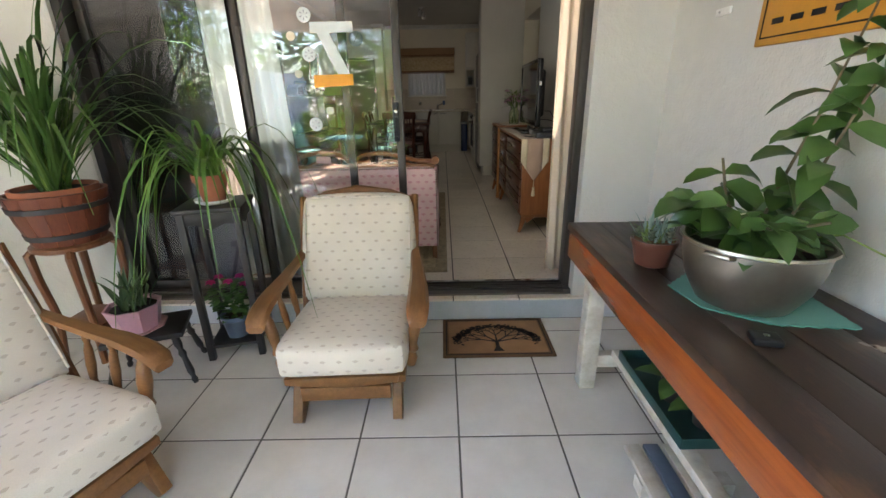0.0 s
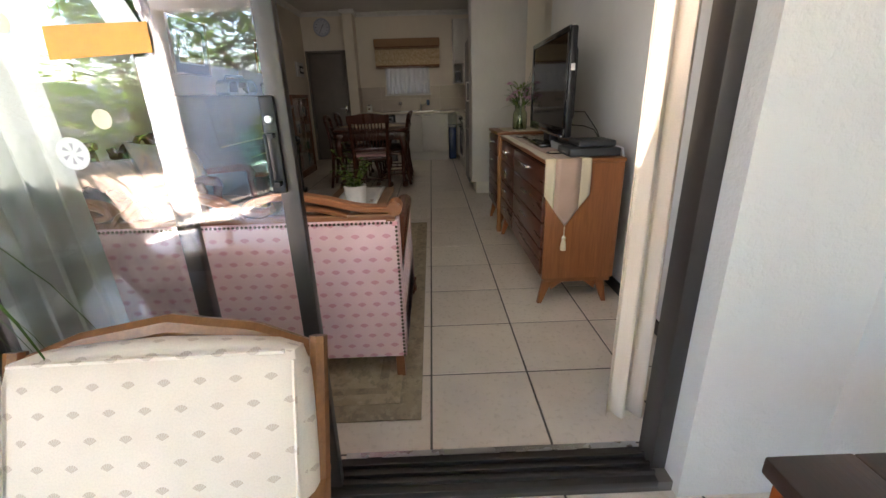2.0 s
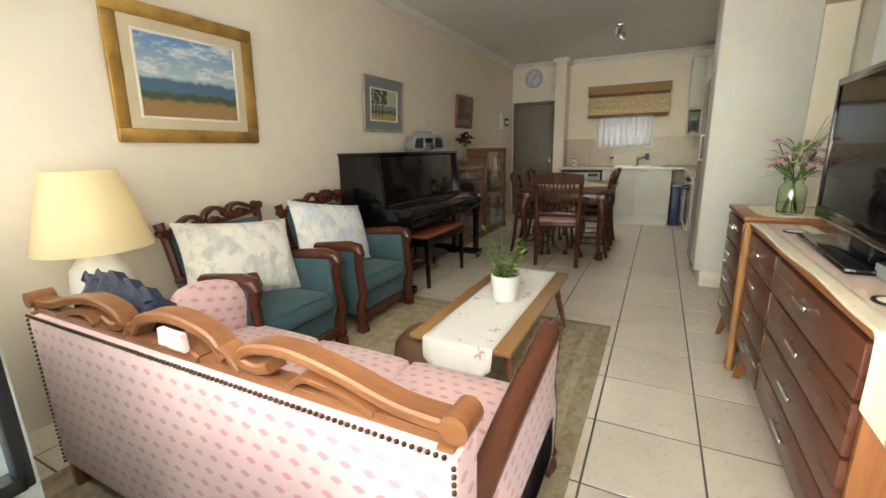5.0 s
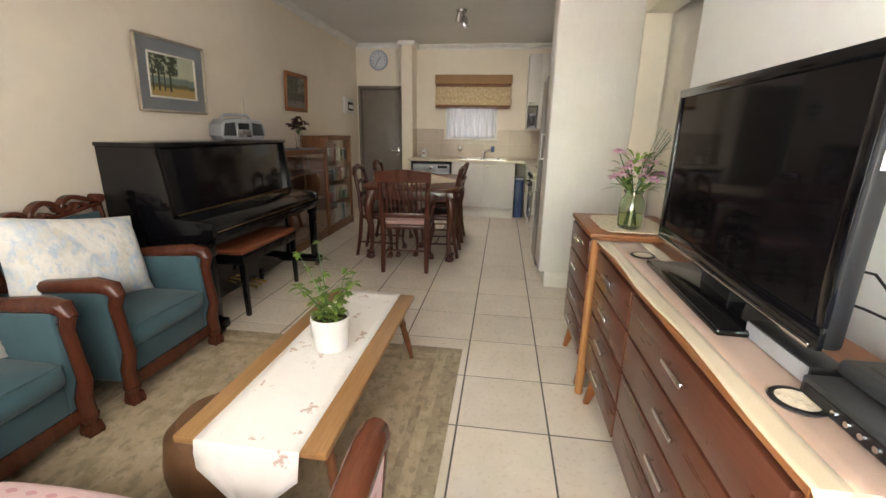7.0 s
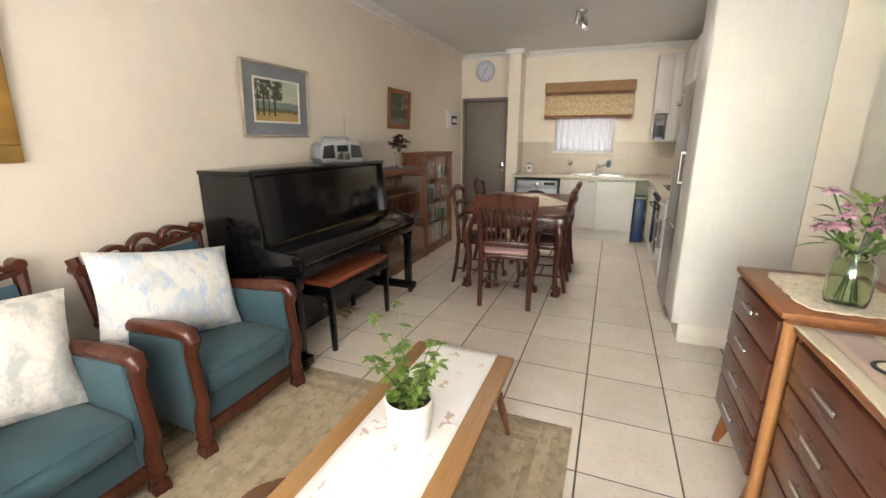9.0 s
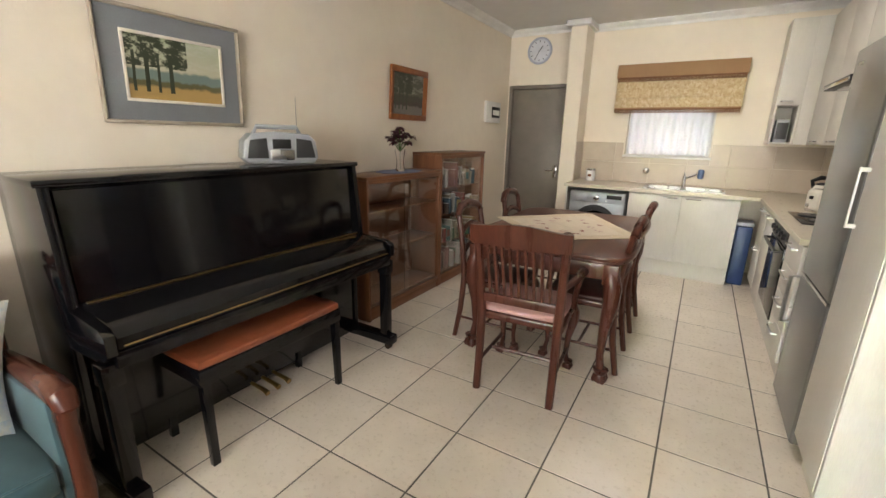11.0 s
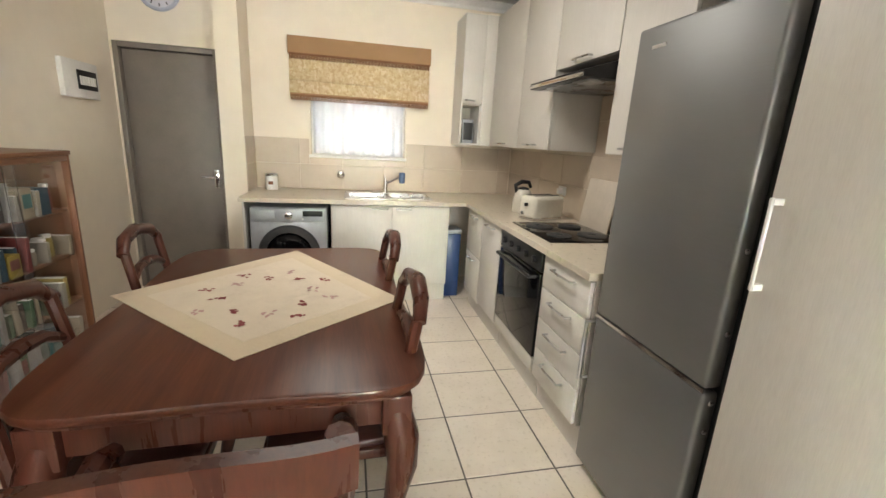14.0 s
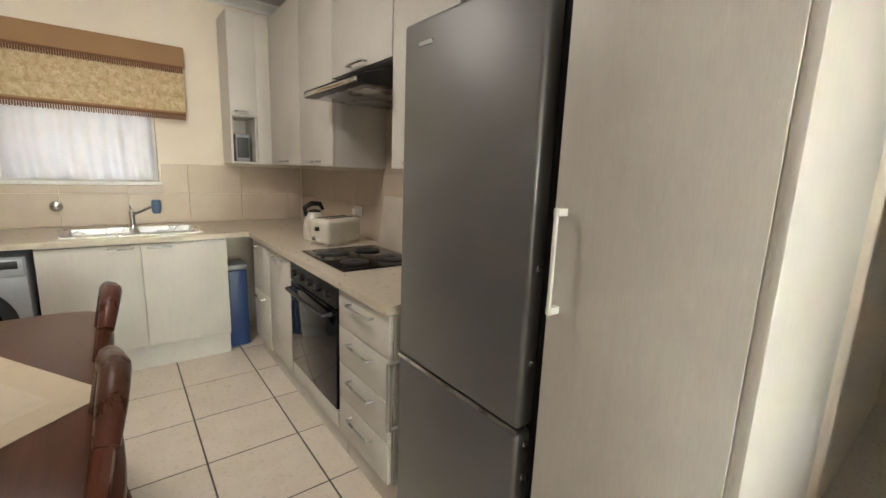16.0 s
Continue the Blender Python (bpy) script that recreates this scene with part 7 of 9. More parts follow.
M_TEALMAT = fabric("sea_green_felt", (0.06, 0.24, 0.18), None, mottle=0.15)
M_GREENTRAY = plain("dark_green_plastic", (0.012, 0.05, 0.045), rough=0.4)
M_CHIPPED = plain("chipped_white_paint", (0.64, 0.60, 0.52), (0.42, 0.36, 0.28), rough=0.6, scale=9, relief=0.4)
M_REDVARNISH = wood("red_varnished_pine", (0.24, 0.05, 0.012), (0.40, 0.11, 0.025), 0.25, "y", coat=0.3)


def dark_board():
    """Dark-stained planks worn pale in patches."""
    m, n, l, b = shader("worn_dark_stain")
    v = coord(n)
    grain = noise_tex(n, l, v, 3, 5, 0.65, (14, 0.8, 4))
    wear = ramp(n, l, noise_tex(n, l, v, 3.2, 7, 0.7, (1.6, 0.7, 1)), ((0.52, (0, 0, 0)), (0.66, (1, 1, 1))))
    chip = ramp(n, l, noise_tex(n, l, v, 9, 3, 0.5), ((0.72, (0, 0, 0)), (0.74, (1, 1, 1))))
    c = mix(n, l, grain, (0.016, 0.010, 0.008), (0.055, 0.030, 0.020))
    c = mix(n, l, calc(n, l, "MULTIPLY", wear, 0.65), c, (0.14, 0.065, 0.030))
    c = mix(n, l, calc(n, l, "MULTIPLY", chip, 0.7), c, (0.42, 0.36, 0.30))
    l.new(c, b.inputs["Base Color"])
    l.new(calc(n, l, "MULTIPLY_ADD", grain, 0.25, 0.28), b.inputs["Roughness"])
    bump(n, l, b, grain, 0.25, 0.004)
    return m


M_STAIN = dark_board()


def rocking_chair(m):
    """Platform rocker; faces -y, origin on the floor under its middle."""
    th = thing("rocking_chair", m, "oak platform rocker with ivory fan-patterned cushions", "rocking chair", "patio rockers")
    w, bw = 0.275, 0.295
    seat = cushion(bmesh.new(), -w, w, -0.35, 0.24, 0.245, 0.405, 0.018, 10, 0.22)
    for v in seat.verts:
        v.co.z += -0.045 * (v.co.y + 0.33) / 0.57 + 0.03
    part("seat_cushion", seat, M_IVORY, th)
    back = cushion(bmesh.new(), -bw, bw, -0.065, 0.065, 0.0, 0.58, 0.022, 10, 0.25)
    bk = part("back_cushion", back, M_IVORY, th)
    bk.matrix_local = pose(0, 0.265, 0.345, -22, 0, 0)
    bm = bmesh.new()
    for z in (0.012, 0.568):
        tube(bm, [(-bw + 0.03, -0.066, z), (bw - 0.03, -0.066, z)], 0.005, 6)
    for x in (-bw + 0.012, bw - 0.012):
        tube(bm, [(x, -0.066, 0.03), (x, -0.066, 0.55)], 0.005, 6)
    part("piping", bm, M_IVORY, bk)
    part("seat_frame", boxed(-w + 0.005, w - 0.005, -0.30, 0.25, 0.205, 0.245, 0.008), M_HONEY, th)
    bm = bmesh.new()
    slab(bm, [(-w + 0.03, 0.262), (w - 0.03, 0.262), (w - 0.04, 0.225), (0.12, 0.215), (0, 0.205), (-0.12, 0.215), (-w + 0.04, 0.225)], 0.03, "y", -0.325, 0.006)
    part("front_rail", bm, M_HONEY, th)
    part("base_rail", boxed(-0.20, 0.20, -0.31, -0.28, 0.13, 0.20, 0.006), M_HONEY, th)
    for s in (-1, 1):
        x = s * (w + 0.035)
        bm = bmesh.new()
        tube(bm, [(x, 0.24, 0.18), (x, 0.345, 0.55), (x + s * 0.005, 0.49, 0.885)], [0.022, 0.021, 0.02], 8)
        part("back_post", bm, M_HONEY, th)
        bm = bmesh.new()
        pts, rows = [(0.40, 0.61, 0.022), (0.22, 0.585, 0.03), (0.05, 0.575, 0.038), (-0.12, 0.575, 0.046), (-0.24, 0.565, 0.05), (-0.31, 0.545, 0.046), (-0.335, 0.515, 0.036)], []
        for y, z, hw in pts:
            bow = s * 0.025 * math.sin((0.34 - y) * 3.0)
            rows.append([bm.verts.new((x + bow + dx * hw, y, z + dz)) for dx, dz in ((-1, 0.0), (-0.7, 0.014), (0.7, 0.014), (1, 0.0), (0.7, -0.014), (-0.7, -0.014))])
        for a, b in zip(rows, rows[1:]):
            for j in range(6):
                bm.faces.new((a[j], a[(j + 1) % 6], b[(j + 1) % 6], b[j]))
        bm.faces.new(rows[0][::-1]), bm.faces.new(rows[-1])
        bmesh.ops.recalc_face_normals(bm, faces=bm.faces)
        part("armrest", bm, M_HONEY, th)
        for y in (-0.22, -0.05, 0.10):
            bm = bmesh.new()
            bow = s * 0.025 * math.sin((0.34 - y) * 3.0)
            big = 1.3 if y < -0.2 else 0.85
            turned(bm, (x - s * 0.02, y, 0.25), (x + bow, y, 0.57), [(0, 0.018 * big), (0.12, 0.022 * big), (0.2, 0.013 * big), (0.26, 0.022 * big), (0.34, 0.015 * big), (0.55, 0.021 * big), (0.75, 0.018 * big), (0.84, 0.012 * big), (0.9, 0.019 * big), (1, 0.014 * big)], 10)
            part("spindle", bm, M_HONEY, th)
        bm = bmesh.new()
        slab(bm, [(-0.30, 0.0), (-0.335, 0.035), (-0.25, 0.19), (-0.18, 0.21), (0.15, 0.20), (0.27, 0.03), (0.25, 0.0), (0.20, 0.02), (0.10, 0.10), (-0.12, 0.11), (-0.24, 0.03)], 0.045, "x", s * 0.225 - 0.0225, 0.006)
        part("base_leg", bm, M_HONEY, th)
        part("rocker_rail", boxed(s * 0.225 - 0.02, s * 0.225 + 0.02, -0.28, 0.22, 0.195, 0.24, 0.006), M_HONEY, th)
    bm = tube(bmesh.new(), [(-w - 0.03, 0.485, 0.85), (-0.18, 0.505, 0.89), (0, 0.515, 0.915), (0.18, 0.505, 0.89), (w + 0.03, 0.485, 0.85)], [0.022, 0.026, 0.028, 0.026, 0.022], 8)
    part("crest_rail", bm, M_HONEY, th)
    for k in range(5):
        xx = -0.2 + 0.1 * k
        part("back_slat", tube(bmesh.new(), [(xx, 0.30, 0.27), (xx, 0.385, 0.6), (xx, 0.50, 0.87)], 0.011, 6), M_HONEY, th)
    return th


rocker = rocking_chair(pose(-0.52, -2.165, PZ, 0, 0, 2))
copy_thing(rocker, pose(-1.506, -2.92, PZ, 0, 0, 67))

# doormat with a tree
dm = thing("doormat", pose(0.247, -1.765, PZ), "brown coir doormat with a black tree pattern", "doormat")
part("border", boxed(-0.325, 0.325, -0.215, 0.215, 0.0, 0.010, 0.003), plain("coir_border", (0.16, 0.085, 0.04), rough=0.95, fine=200, relief=0.8, spread=0.3), dm)
part("field", boxed(-0.29, 0.29, -0.18, 0.18, 0.002, 0.0115), plain("coir_field", (0.33, 0.18, 0.085), rough=0.95, fine=200, relief=0.8, spread=0.25), dm)
M_INK = plain("black_print", (0.02, 0.016, 0.014), rough=0.95)
bm = bmesh.new()
for a in ((-0.306, 0.306, -0.197, -0.191), (-0.306, 0.306, 0.191, 0.197), (-0.306, -0.300, -0.191, 0.191), (0.300, 0.306, -0.191, 0.191)):
    box(bm, a[0], a[1], a[2], a[3], 0.009, 0.0108)
part("line", bm, M_INK, dm)
tree, rt = bmesh.new(), random.Random(2)


def twig(x, y, a, ln, w, depth):
    x2, y2 = x + ln * math.cos(a) * 1.35, y + ln * math.sin(a)
    nx, ny = -math.sin(a), math.cos(a)
    slab(tree, [(x - nx * w, y - ny * w), (x + nx * w, y + ny * w), (x2 + nx * w * 0.6, y2 + ny * w * 0.6), (x2 - nx * w * 0.6, y2 - ny * w * 0.6)], 0.0009, "z", 0.0112)
    if depth == 0:
        for _ in range(3):
            b, r = rt.uniform(0, 6.28), rt.uniform(0.006, 0.024)
            cx, cy = x2 + r * math.cos(b), y2 + r * math.sin(b)
            if abs(cx) < 0.27 and abs(cy) < 0.165:
                slab(tree, [(cx + 0.008 * math.cos(k * 1.05 + b) , cy + 0.006 * math.sin(k * 1.05 + b)) for k in range(6)], 0.0009, "z", 0.0112)
        return
    for d in (-0.5, 0.05, 0.5):
        twig(x2, y2, a + d + rt.uniform(-0.15, 0.15), ln * 0.72, w * 0.62, depth - 1)


slab(tree, [(-0.03, -0.165), (-0.01, -0.12), (-0.010, -0.06), (0.010, -0.06), (0.012, -0.12), (0.035, -0.165)], 0.0009, "z", 0.0112)
for a in (0.35, 0.9, 1.57, 2.2, 2.8):
    twig(0, -0.065, a, 0.072, 0.007, 3)
part("tree_print", tree, M_INK, dm, "black spreading tree printed on the mat")


def strap_plant(parent, z, n, length, width, seed, mat, spread=1.0, name="foliage", droop=0.9, lift=0.8):
    """A fountain of long narrow leaves."""
    r = random.Random(seed)
    bm = bmesh.new()
    for k in range(n):
        a = r.uniform(0, 6.28)
        ln, out, up = length * r.uniform(0.55, 1.1), r.uniform(0.25, 1.0) * spread, lift * r.uniform(0.7, 1.15)
        base = Vector((r.uniform(-0.05, 0.05), r.uniform(-0.05, 0.05), z))
        pts, widths = [], []
        for i in range(9):
            s = i / 8
            rad = ln * out * s * (0.9 + 0.1 * s)
            h = ln * (up * s * (1.25 - 0.25 * s) - droop * out * s * s * s * 1.2)
            pts.append(base + Vector((math.cos(a) * rad, math.sin(a) * rad, h)))
            widths.append(width * (0.7 + 0.6 * s if s < 0.4 else 1.05 * (1.02 - s) / 0.62 + 0.02))
        blade(bm, pts, widths, (math.cos(a) * 0.4, math.sin(a) * 0.4, 0.9), 0.35)
    return part(name, bm, mat, parent)


def tall_stand():
    st = thing("plant_stand", pose(-2.13, -1.80, PZ), "tall brown wooden plant stand with curved legs", "plant stand")
    part("top", lathe(bmesh.new(), [(0.17, 0.66), (0.185, 0.67), (0.185, 0.69), (0.17, 0.70)], seg=24), M_MIDWOOD, st)
    for k in range(4):
        a = k * math.pi / 2 + 0.6
        c, s = math.cos(a), math.sin(a)
        bm = tube(bmesh.new(), [(0.15 * c, 0.15 * s, 0.68), (0.195 * c, 0.195 * s, 0.64), (0.19 * c, 0.19 * s, 0.5), (0.165 * c, 0.165 * s, 0.25), (0.20 * c, 0.20 * s, 0.0)], [0.022, 0.024, 0.021, 0.019, 0.02], 8)
        part("leg", bm, M_MIDWOOD, st)
    part("lower_shelf", boxed(-0.13, 0.13, -0.13, 0.13, 0.21, 0.228, 0.004), M_MIDWOOD, st)
    pot = thing("barrel_planter", pose(-2.13, -1.80, PZ + 0.70), "wooden half-barrel planter of long strappy leaves", "potted plant")
    for k in range(16):
        a0, a1 = 2 * math.pi * k / 16 + 0.01, 2 * math.pi * (k + 1) / 16 - 0.01
        bm = bmesh.new()
        ring = [[bm.verts.new((r * math.cos(a), r * math.sin(a), z)) for a in (a0, (a0 + a1) / 2, a1)] for r, z in ((0.165, 0.0), (0.20, 0.13), (0.225, 0.27), (0.205, 0.27), (0.18, 0.13))]
        for p, q in zip(ring, ring[1:]):
            for j in range(2):
                bm.faces.new((p[j], p[j + 1], q[j + 1], q[j]))
        part("stave", bm, M_BARREL, pot)
    for z, r in ((0.05, 0.181), (0.20, 0.216)):
        part("hoop", lathe(bmesh.new(), [(r - 0.006, z - 0.014), (r + 0.002, z - 0.014), (r + 0.006, z + 0.014), (r - 0.002, z + 0.014)], seg=32), M_DARKGREY, pot, "dark metal hoop")
    part("inner_pot", lathe(bmesh.new(), [(0.15, 0.01), (0.175, 0.26), (0.19, 0.265), (0.19, 0.295), (0.175, 0.295), (0.17, 0.27)], seg=28), M_TERRACOTTA, pot, "terracotta inner pot")
    part("soil", lathe(bmesh.new(), [(0.172, 0.262), (0.172, 0.272)], seg=20), M_SOIL, pot)
    strap_plant(pot, 0.27, 130, 1.32, 0.013, 4, M_LEAF, 0.72, droop=0.8, lift=0.9)
    strap_plant(pot, 0.27, 30, 0.30, 0.010, 14, M_PALELEAF, 0.5, "young_leaf", 0.3, 0.95)


M_STRAPLEAF = leafy("fresh_strap_leaves", (0.05, 0.13, 0.02), (0.14, 0.26, 0.05), 0.4)
tall_stand()


def black_stand():
    st = thing("plant_stand", pose(-1.30, -1.79, PZ, 0, 0, 12), "black painted two-tier wooden plant stand", "plant stand")
    part("top", boxed(-0.165, 0.165, -0.165, 0.165, 0.865, 0.89, 0.006), M_BLACKWOOD, st)
    part("lower_shelf", boxed(-0.14, 0.14, -0.14, 0.14, 0.07, 0.09, 0.004), M_BLACKWOOD, st)
    for sx in (-1, 1):
        for sy in (-1, 1):
            bm = bmesh.new()
            box(bm, sx * 0.135 - 0.018, sx * 0.135 + 0.018, sy * 0.135 - 0.018, sy * 0.135 + 0.018, 0, 0.866, 0.003)
            part("leg", bm, M_BLACKWOOD, st)
    for s in (-1, 1):
        bm = slab(bmesh.new(), [(-0.12, 0.865), (0.12, 0.865), (0.12, 0.80), (0.06, 0.80), (0.0, 0.77), (-0.06, 0.80), (-0.12, 0.80)], 0.014, "y", s * 0.135 - 0.007, 0.002)
        part("apron", bm, M_BLACKWOOD, st)
        bm = slab(bmesh.new(), [(-0.12, 0.865), (0.12, 0.865), (0.12, 0.80), (0.06, 0.80), (0.0, 0.77), (-0.06, 0.80), (-0.12, 0.80)], 0.014, "x", s * 0.135 - 0.007, 0.002)
        part("apron", bm, M_BLACKWOOD, st)
    pot = thing("potted_plant", pose(-1.29, -1.80, PZ + 0.89), "terracotta pot of arching strap leaves on white saucer", "potted plant")
    part("saucer", lathe(bmesh.new(), [(0.07, 0.0), (0.095, 0.012), (0.10, 0.025), (0.094, 0.025), (0.07, 0.012)], seg=26), M_WHITE, pot, "white saucer")
    part("pot", lathe(bmesh.new(), [(0.055, 0.012), (0.08, 0.12), (0.088, 0.12), (0.09, 0.155), (0.082, 0.155), (0.078, 0.13)], seg=26), M_TERRACOTTA, pot)
    part("soil", lathe(bmesh.new(), [(0.079, 0.128), (0.079, 0.14)], seg=18), M_SOIL, pot)
    strap_plant(pot, 0.135, 60, 0.78, 0.012, 9, M_STRAPLEAF, 0.95, droop=1.5, lift=0.72)
    low = thing("potted_plant", pose(-1.30, -1.82, PZ + 0.09), "blue-grey pot of small magenta flowers", "potted plant")
    part("pot", lathe(bmesh.new(), [(0.055, 0.0), (0.075, 0.11), (0.08, 0.115), (0.08, 0.14), (0.073, 0.14), (0.07, 0.12)], seg=24), M_BLUEPOT, low)
    part("soil", lathe(bmesh.new(), [(0.071, 0.115), (0.071, 0.125)], seg=16), M_SOIL, low)
    r = random.Random(6)
    bm, fl = bmesh.new(), bmesh.new()
    for k in range(150):
        a, h = r.uniform(0, 6.28), r.uniform(0.0, 0.19)
        rad = r.uniform(0, 0.13) * (0.5 + h * 2.6)
        leaf(bm, (rad * math.cos(a), rad * math.sin(a), 0.13 + h), (math.cos(a), math.sin(a), r.uniform(-0.1, 0.9)), r.uniform(0.035, 0.055), 0.036, 0.3)
    for k in range(5):
        a = 1.3 * k
        c = Vector((0.09 * math.cos(a), 0.09 * math.sin(a), 0.33 + 0.012 * k))
        for i in range(14):
            b = 6.28 * i / 14
            leaf(fl, c, (math.cos(b), math.sin(b), 0.25 * (i % 3)), 0.028, 0.022, 0.3)
    part("foliage", bm, M_LEAF, low)
    part("blossom", fl, leafy("magenta_petals", (0.40, 0.01, 0.14), (0.60, 0.03, 0.24), 0.6), low, "magenta blossoms")


black_stand()


def stool():
    st = thing("low_stool", pose(-1.62, -2.08, PZ, 0, 0, 20), "low black stool with turned splayed legs", "stool")
    part("seat", boxed(-0.18, 0.18, -0.14, 0.14, 0.27, 0.30, 0.008), M_BLACKWOOD, st)
    for sx in (-1, 1):
        for sy in (-1, 1):
            bm = turned(bmesh.new(), (sx * 0.13, sy * 0.10, 0.275), (sx * 0.19, sy * 0.15, 0.0), [(0, 0.018), (0.2, 0.02), (0.3, 0.012), (0.38, 0.02), (0.46, 0.013), (0.75, 0.018), (0.86, 0.01), (0.92, 0.016), (1, 0.011)], 10)
            part("leg", bm, M_BLACKWOOD, st)
    pot = thing("potted_plant", pose(-1.66, -2.09, PZ + 0.30), "aloe in an octagonal pink pot", "potted plant")
    part("pot", lathe(bmesh.new(), [(0.095, 0.0), (0.10, 0.01), (0.125, 0.12), (0.13, 0.135), (0.118, 0.135), (0.112, 0.11)], seg=8), M_PINKPOT, pot)
    part("saucer", lathe(bmesh.new(), [(0.12, 0.001), (0.135, 0.012), (0.128, 0.016), (0.10, 0.006)], seg=8), M_PINKPOT, pot)
    part("soil", lathe(bmesh.new(), [(0.113, 0.105), (0.113, 0.115)], seg=8), M_SOIL, pot)
    strap_plant(pot, 0.11, 26, 0.24, 0.017, 12, M_GREYALOE, 0.55, droop=0.15, lift=0.9)


M_GREYALOE = leafy("aloe_green", (0.06, 0.11, 0.05), (0.13, 0.19, 0.09), 0.5)
stool()


def patio_table():
    th = thing("patio_table", pose(0.885, -3.25, PZ), "long worn dark-topped table with red front board", "table")
    zt = 0.785
    for k in range(4):
        x0 = -0.305 + 0.152 * k
        part("top_plank", boxed(x0, x0 + 0.150, -1.35, 1.31, zt - 0.035, zt - 0.0015 * (k % 2), 0.004), M_STAIN, th)
    part("front_board", boxed(-0.30, -0.272, -1.33, 1.29, zt - 0.175, zt - 0.036, 0.006), M_REDVARNISH, th, "red-brown varnished front board")
    part("end_board", boxed(-0.272, 0.29, 1.255, 1.28, zt - 0.16, zt - 0.036, 0.004), M_CHIPPED, th)
    for y in (1.03, -1.15):
        for x in (-0.235, 0.24):
            part("leg", boxed(x - 0.04, x + 0.04, y - 0.04, y + 0.04, 0.0, zt - 0.036, 0.006), M_CHIPPED, th)
        part("cross_rail", boxed(-0.195, 0.20, y - 0.025, y + 0.025, 0.115, 0.185, 0.004), M_CHIPPED, th)
    for x in (-0.10, 0.10):
        part("long_rail", boxed(x - 0.03, x + 0.03, -1.12, 1.0, 0.186, 0.225, 0.004), M_CHIPPED, th)
    for k in range(3):
        part("shelf_slat", boxed(-0.235 + 0.075 * k, -0.175 + 0.075 * k, -1.18, 0.55, 0.06, 0.08, 0.003), M_CHIPPED if k != 1 else M_BLUEPOT, th)
    for y in (-1.1, 0.4):
        part("shelf_bearer", boxed(-0.24, 0.1, y - 0.03, y + 0.03, 0.0, 0.06), M_CHIPPED, th)


patio_table()
TOP = PZ + 0.785
mt = bmesh.new()
pts = [(0.70, -2.72), (0.84, -2.60), (1.10, -2.80), (1.08, -3.02), (0.86, -2.99), (0.72, -2.88)]
dense = []
for (ax, ay), (bx, by) in zip(pts, pts[1:] + pts[:1]):
    for k in range(10):
        s = k / 10
        dense.append((ax + (bx - ax) * s + 0.004 * math.sin(k * 3.1), ay + (by - ay) * s + 0.004 * math.cos(k * 3.1)))
slab(mt, dense, 0.004, "z", TOP + 0.0005)
single("table_mat", mt, M_TEALMAT, Matrix(), "sea-green scalloped mat on the patio table", "mat")


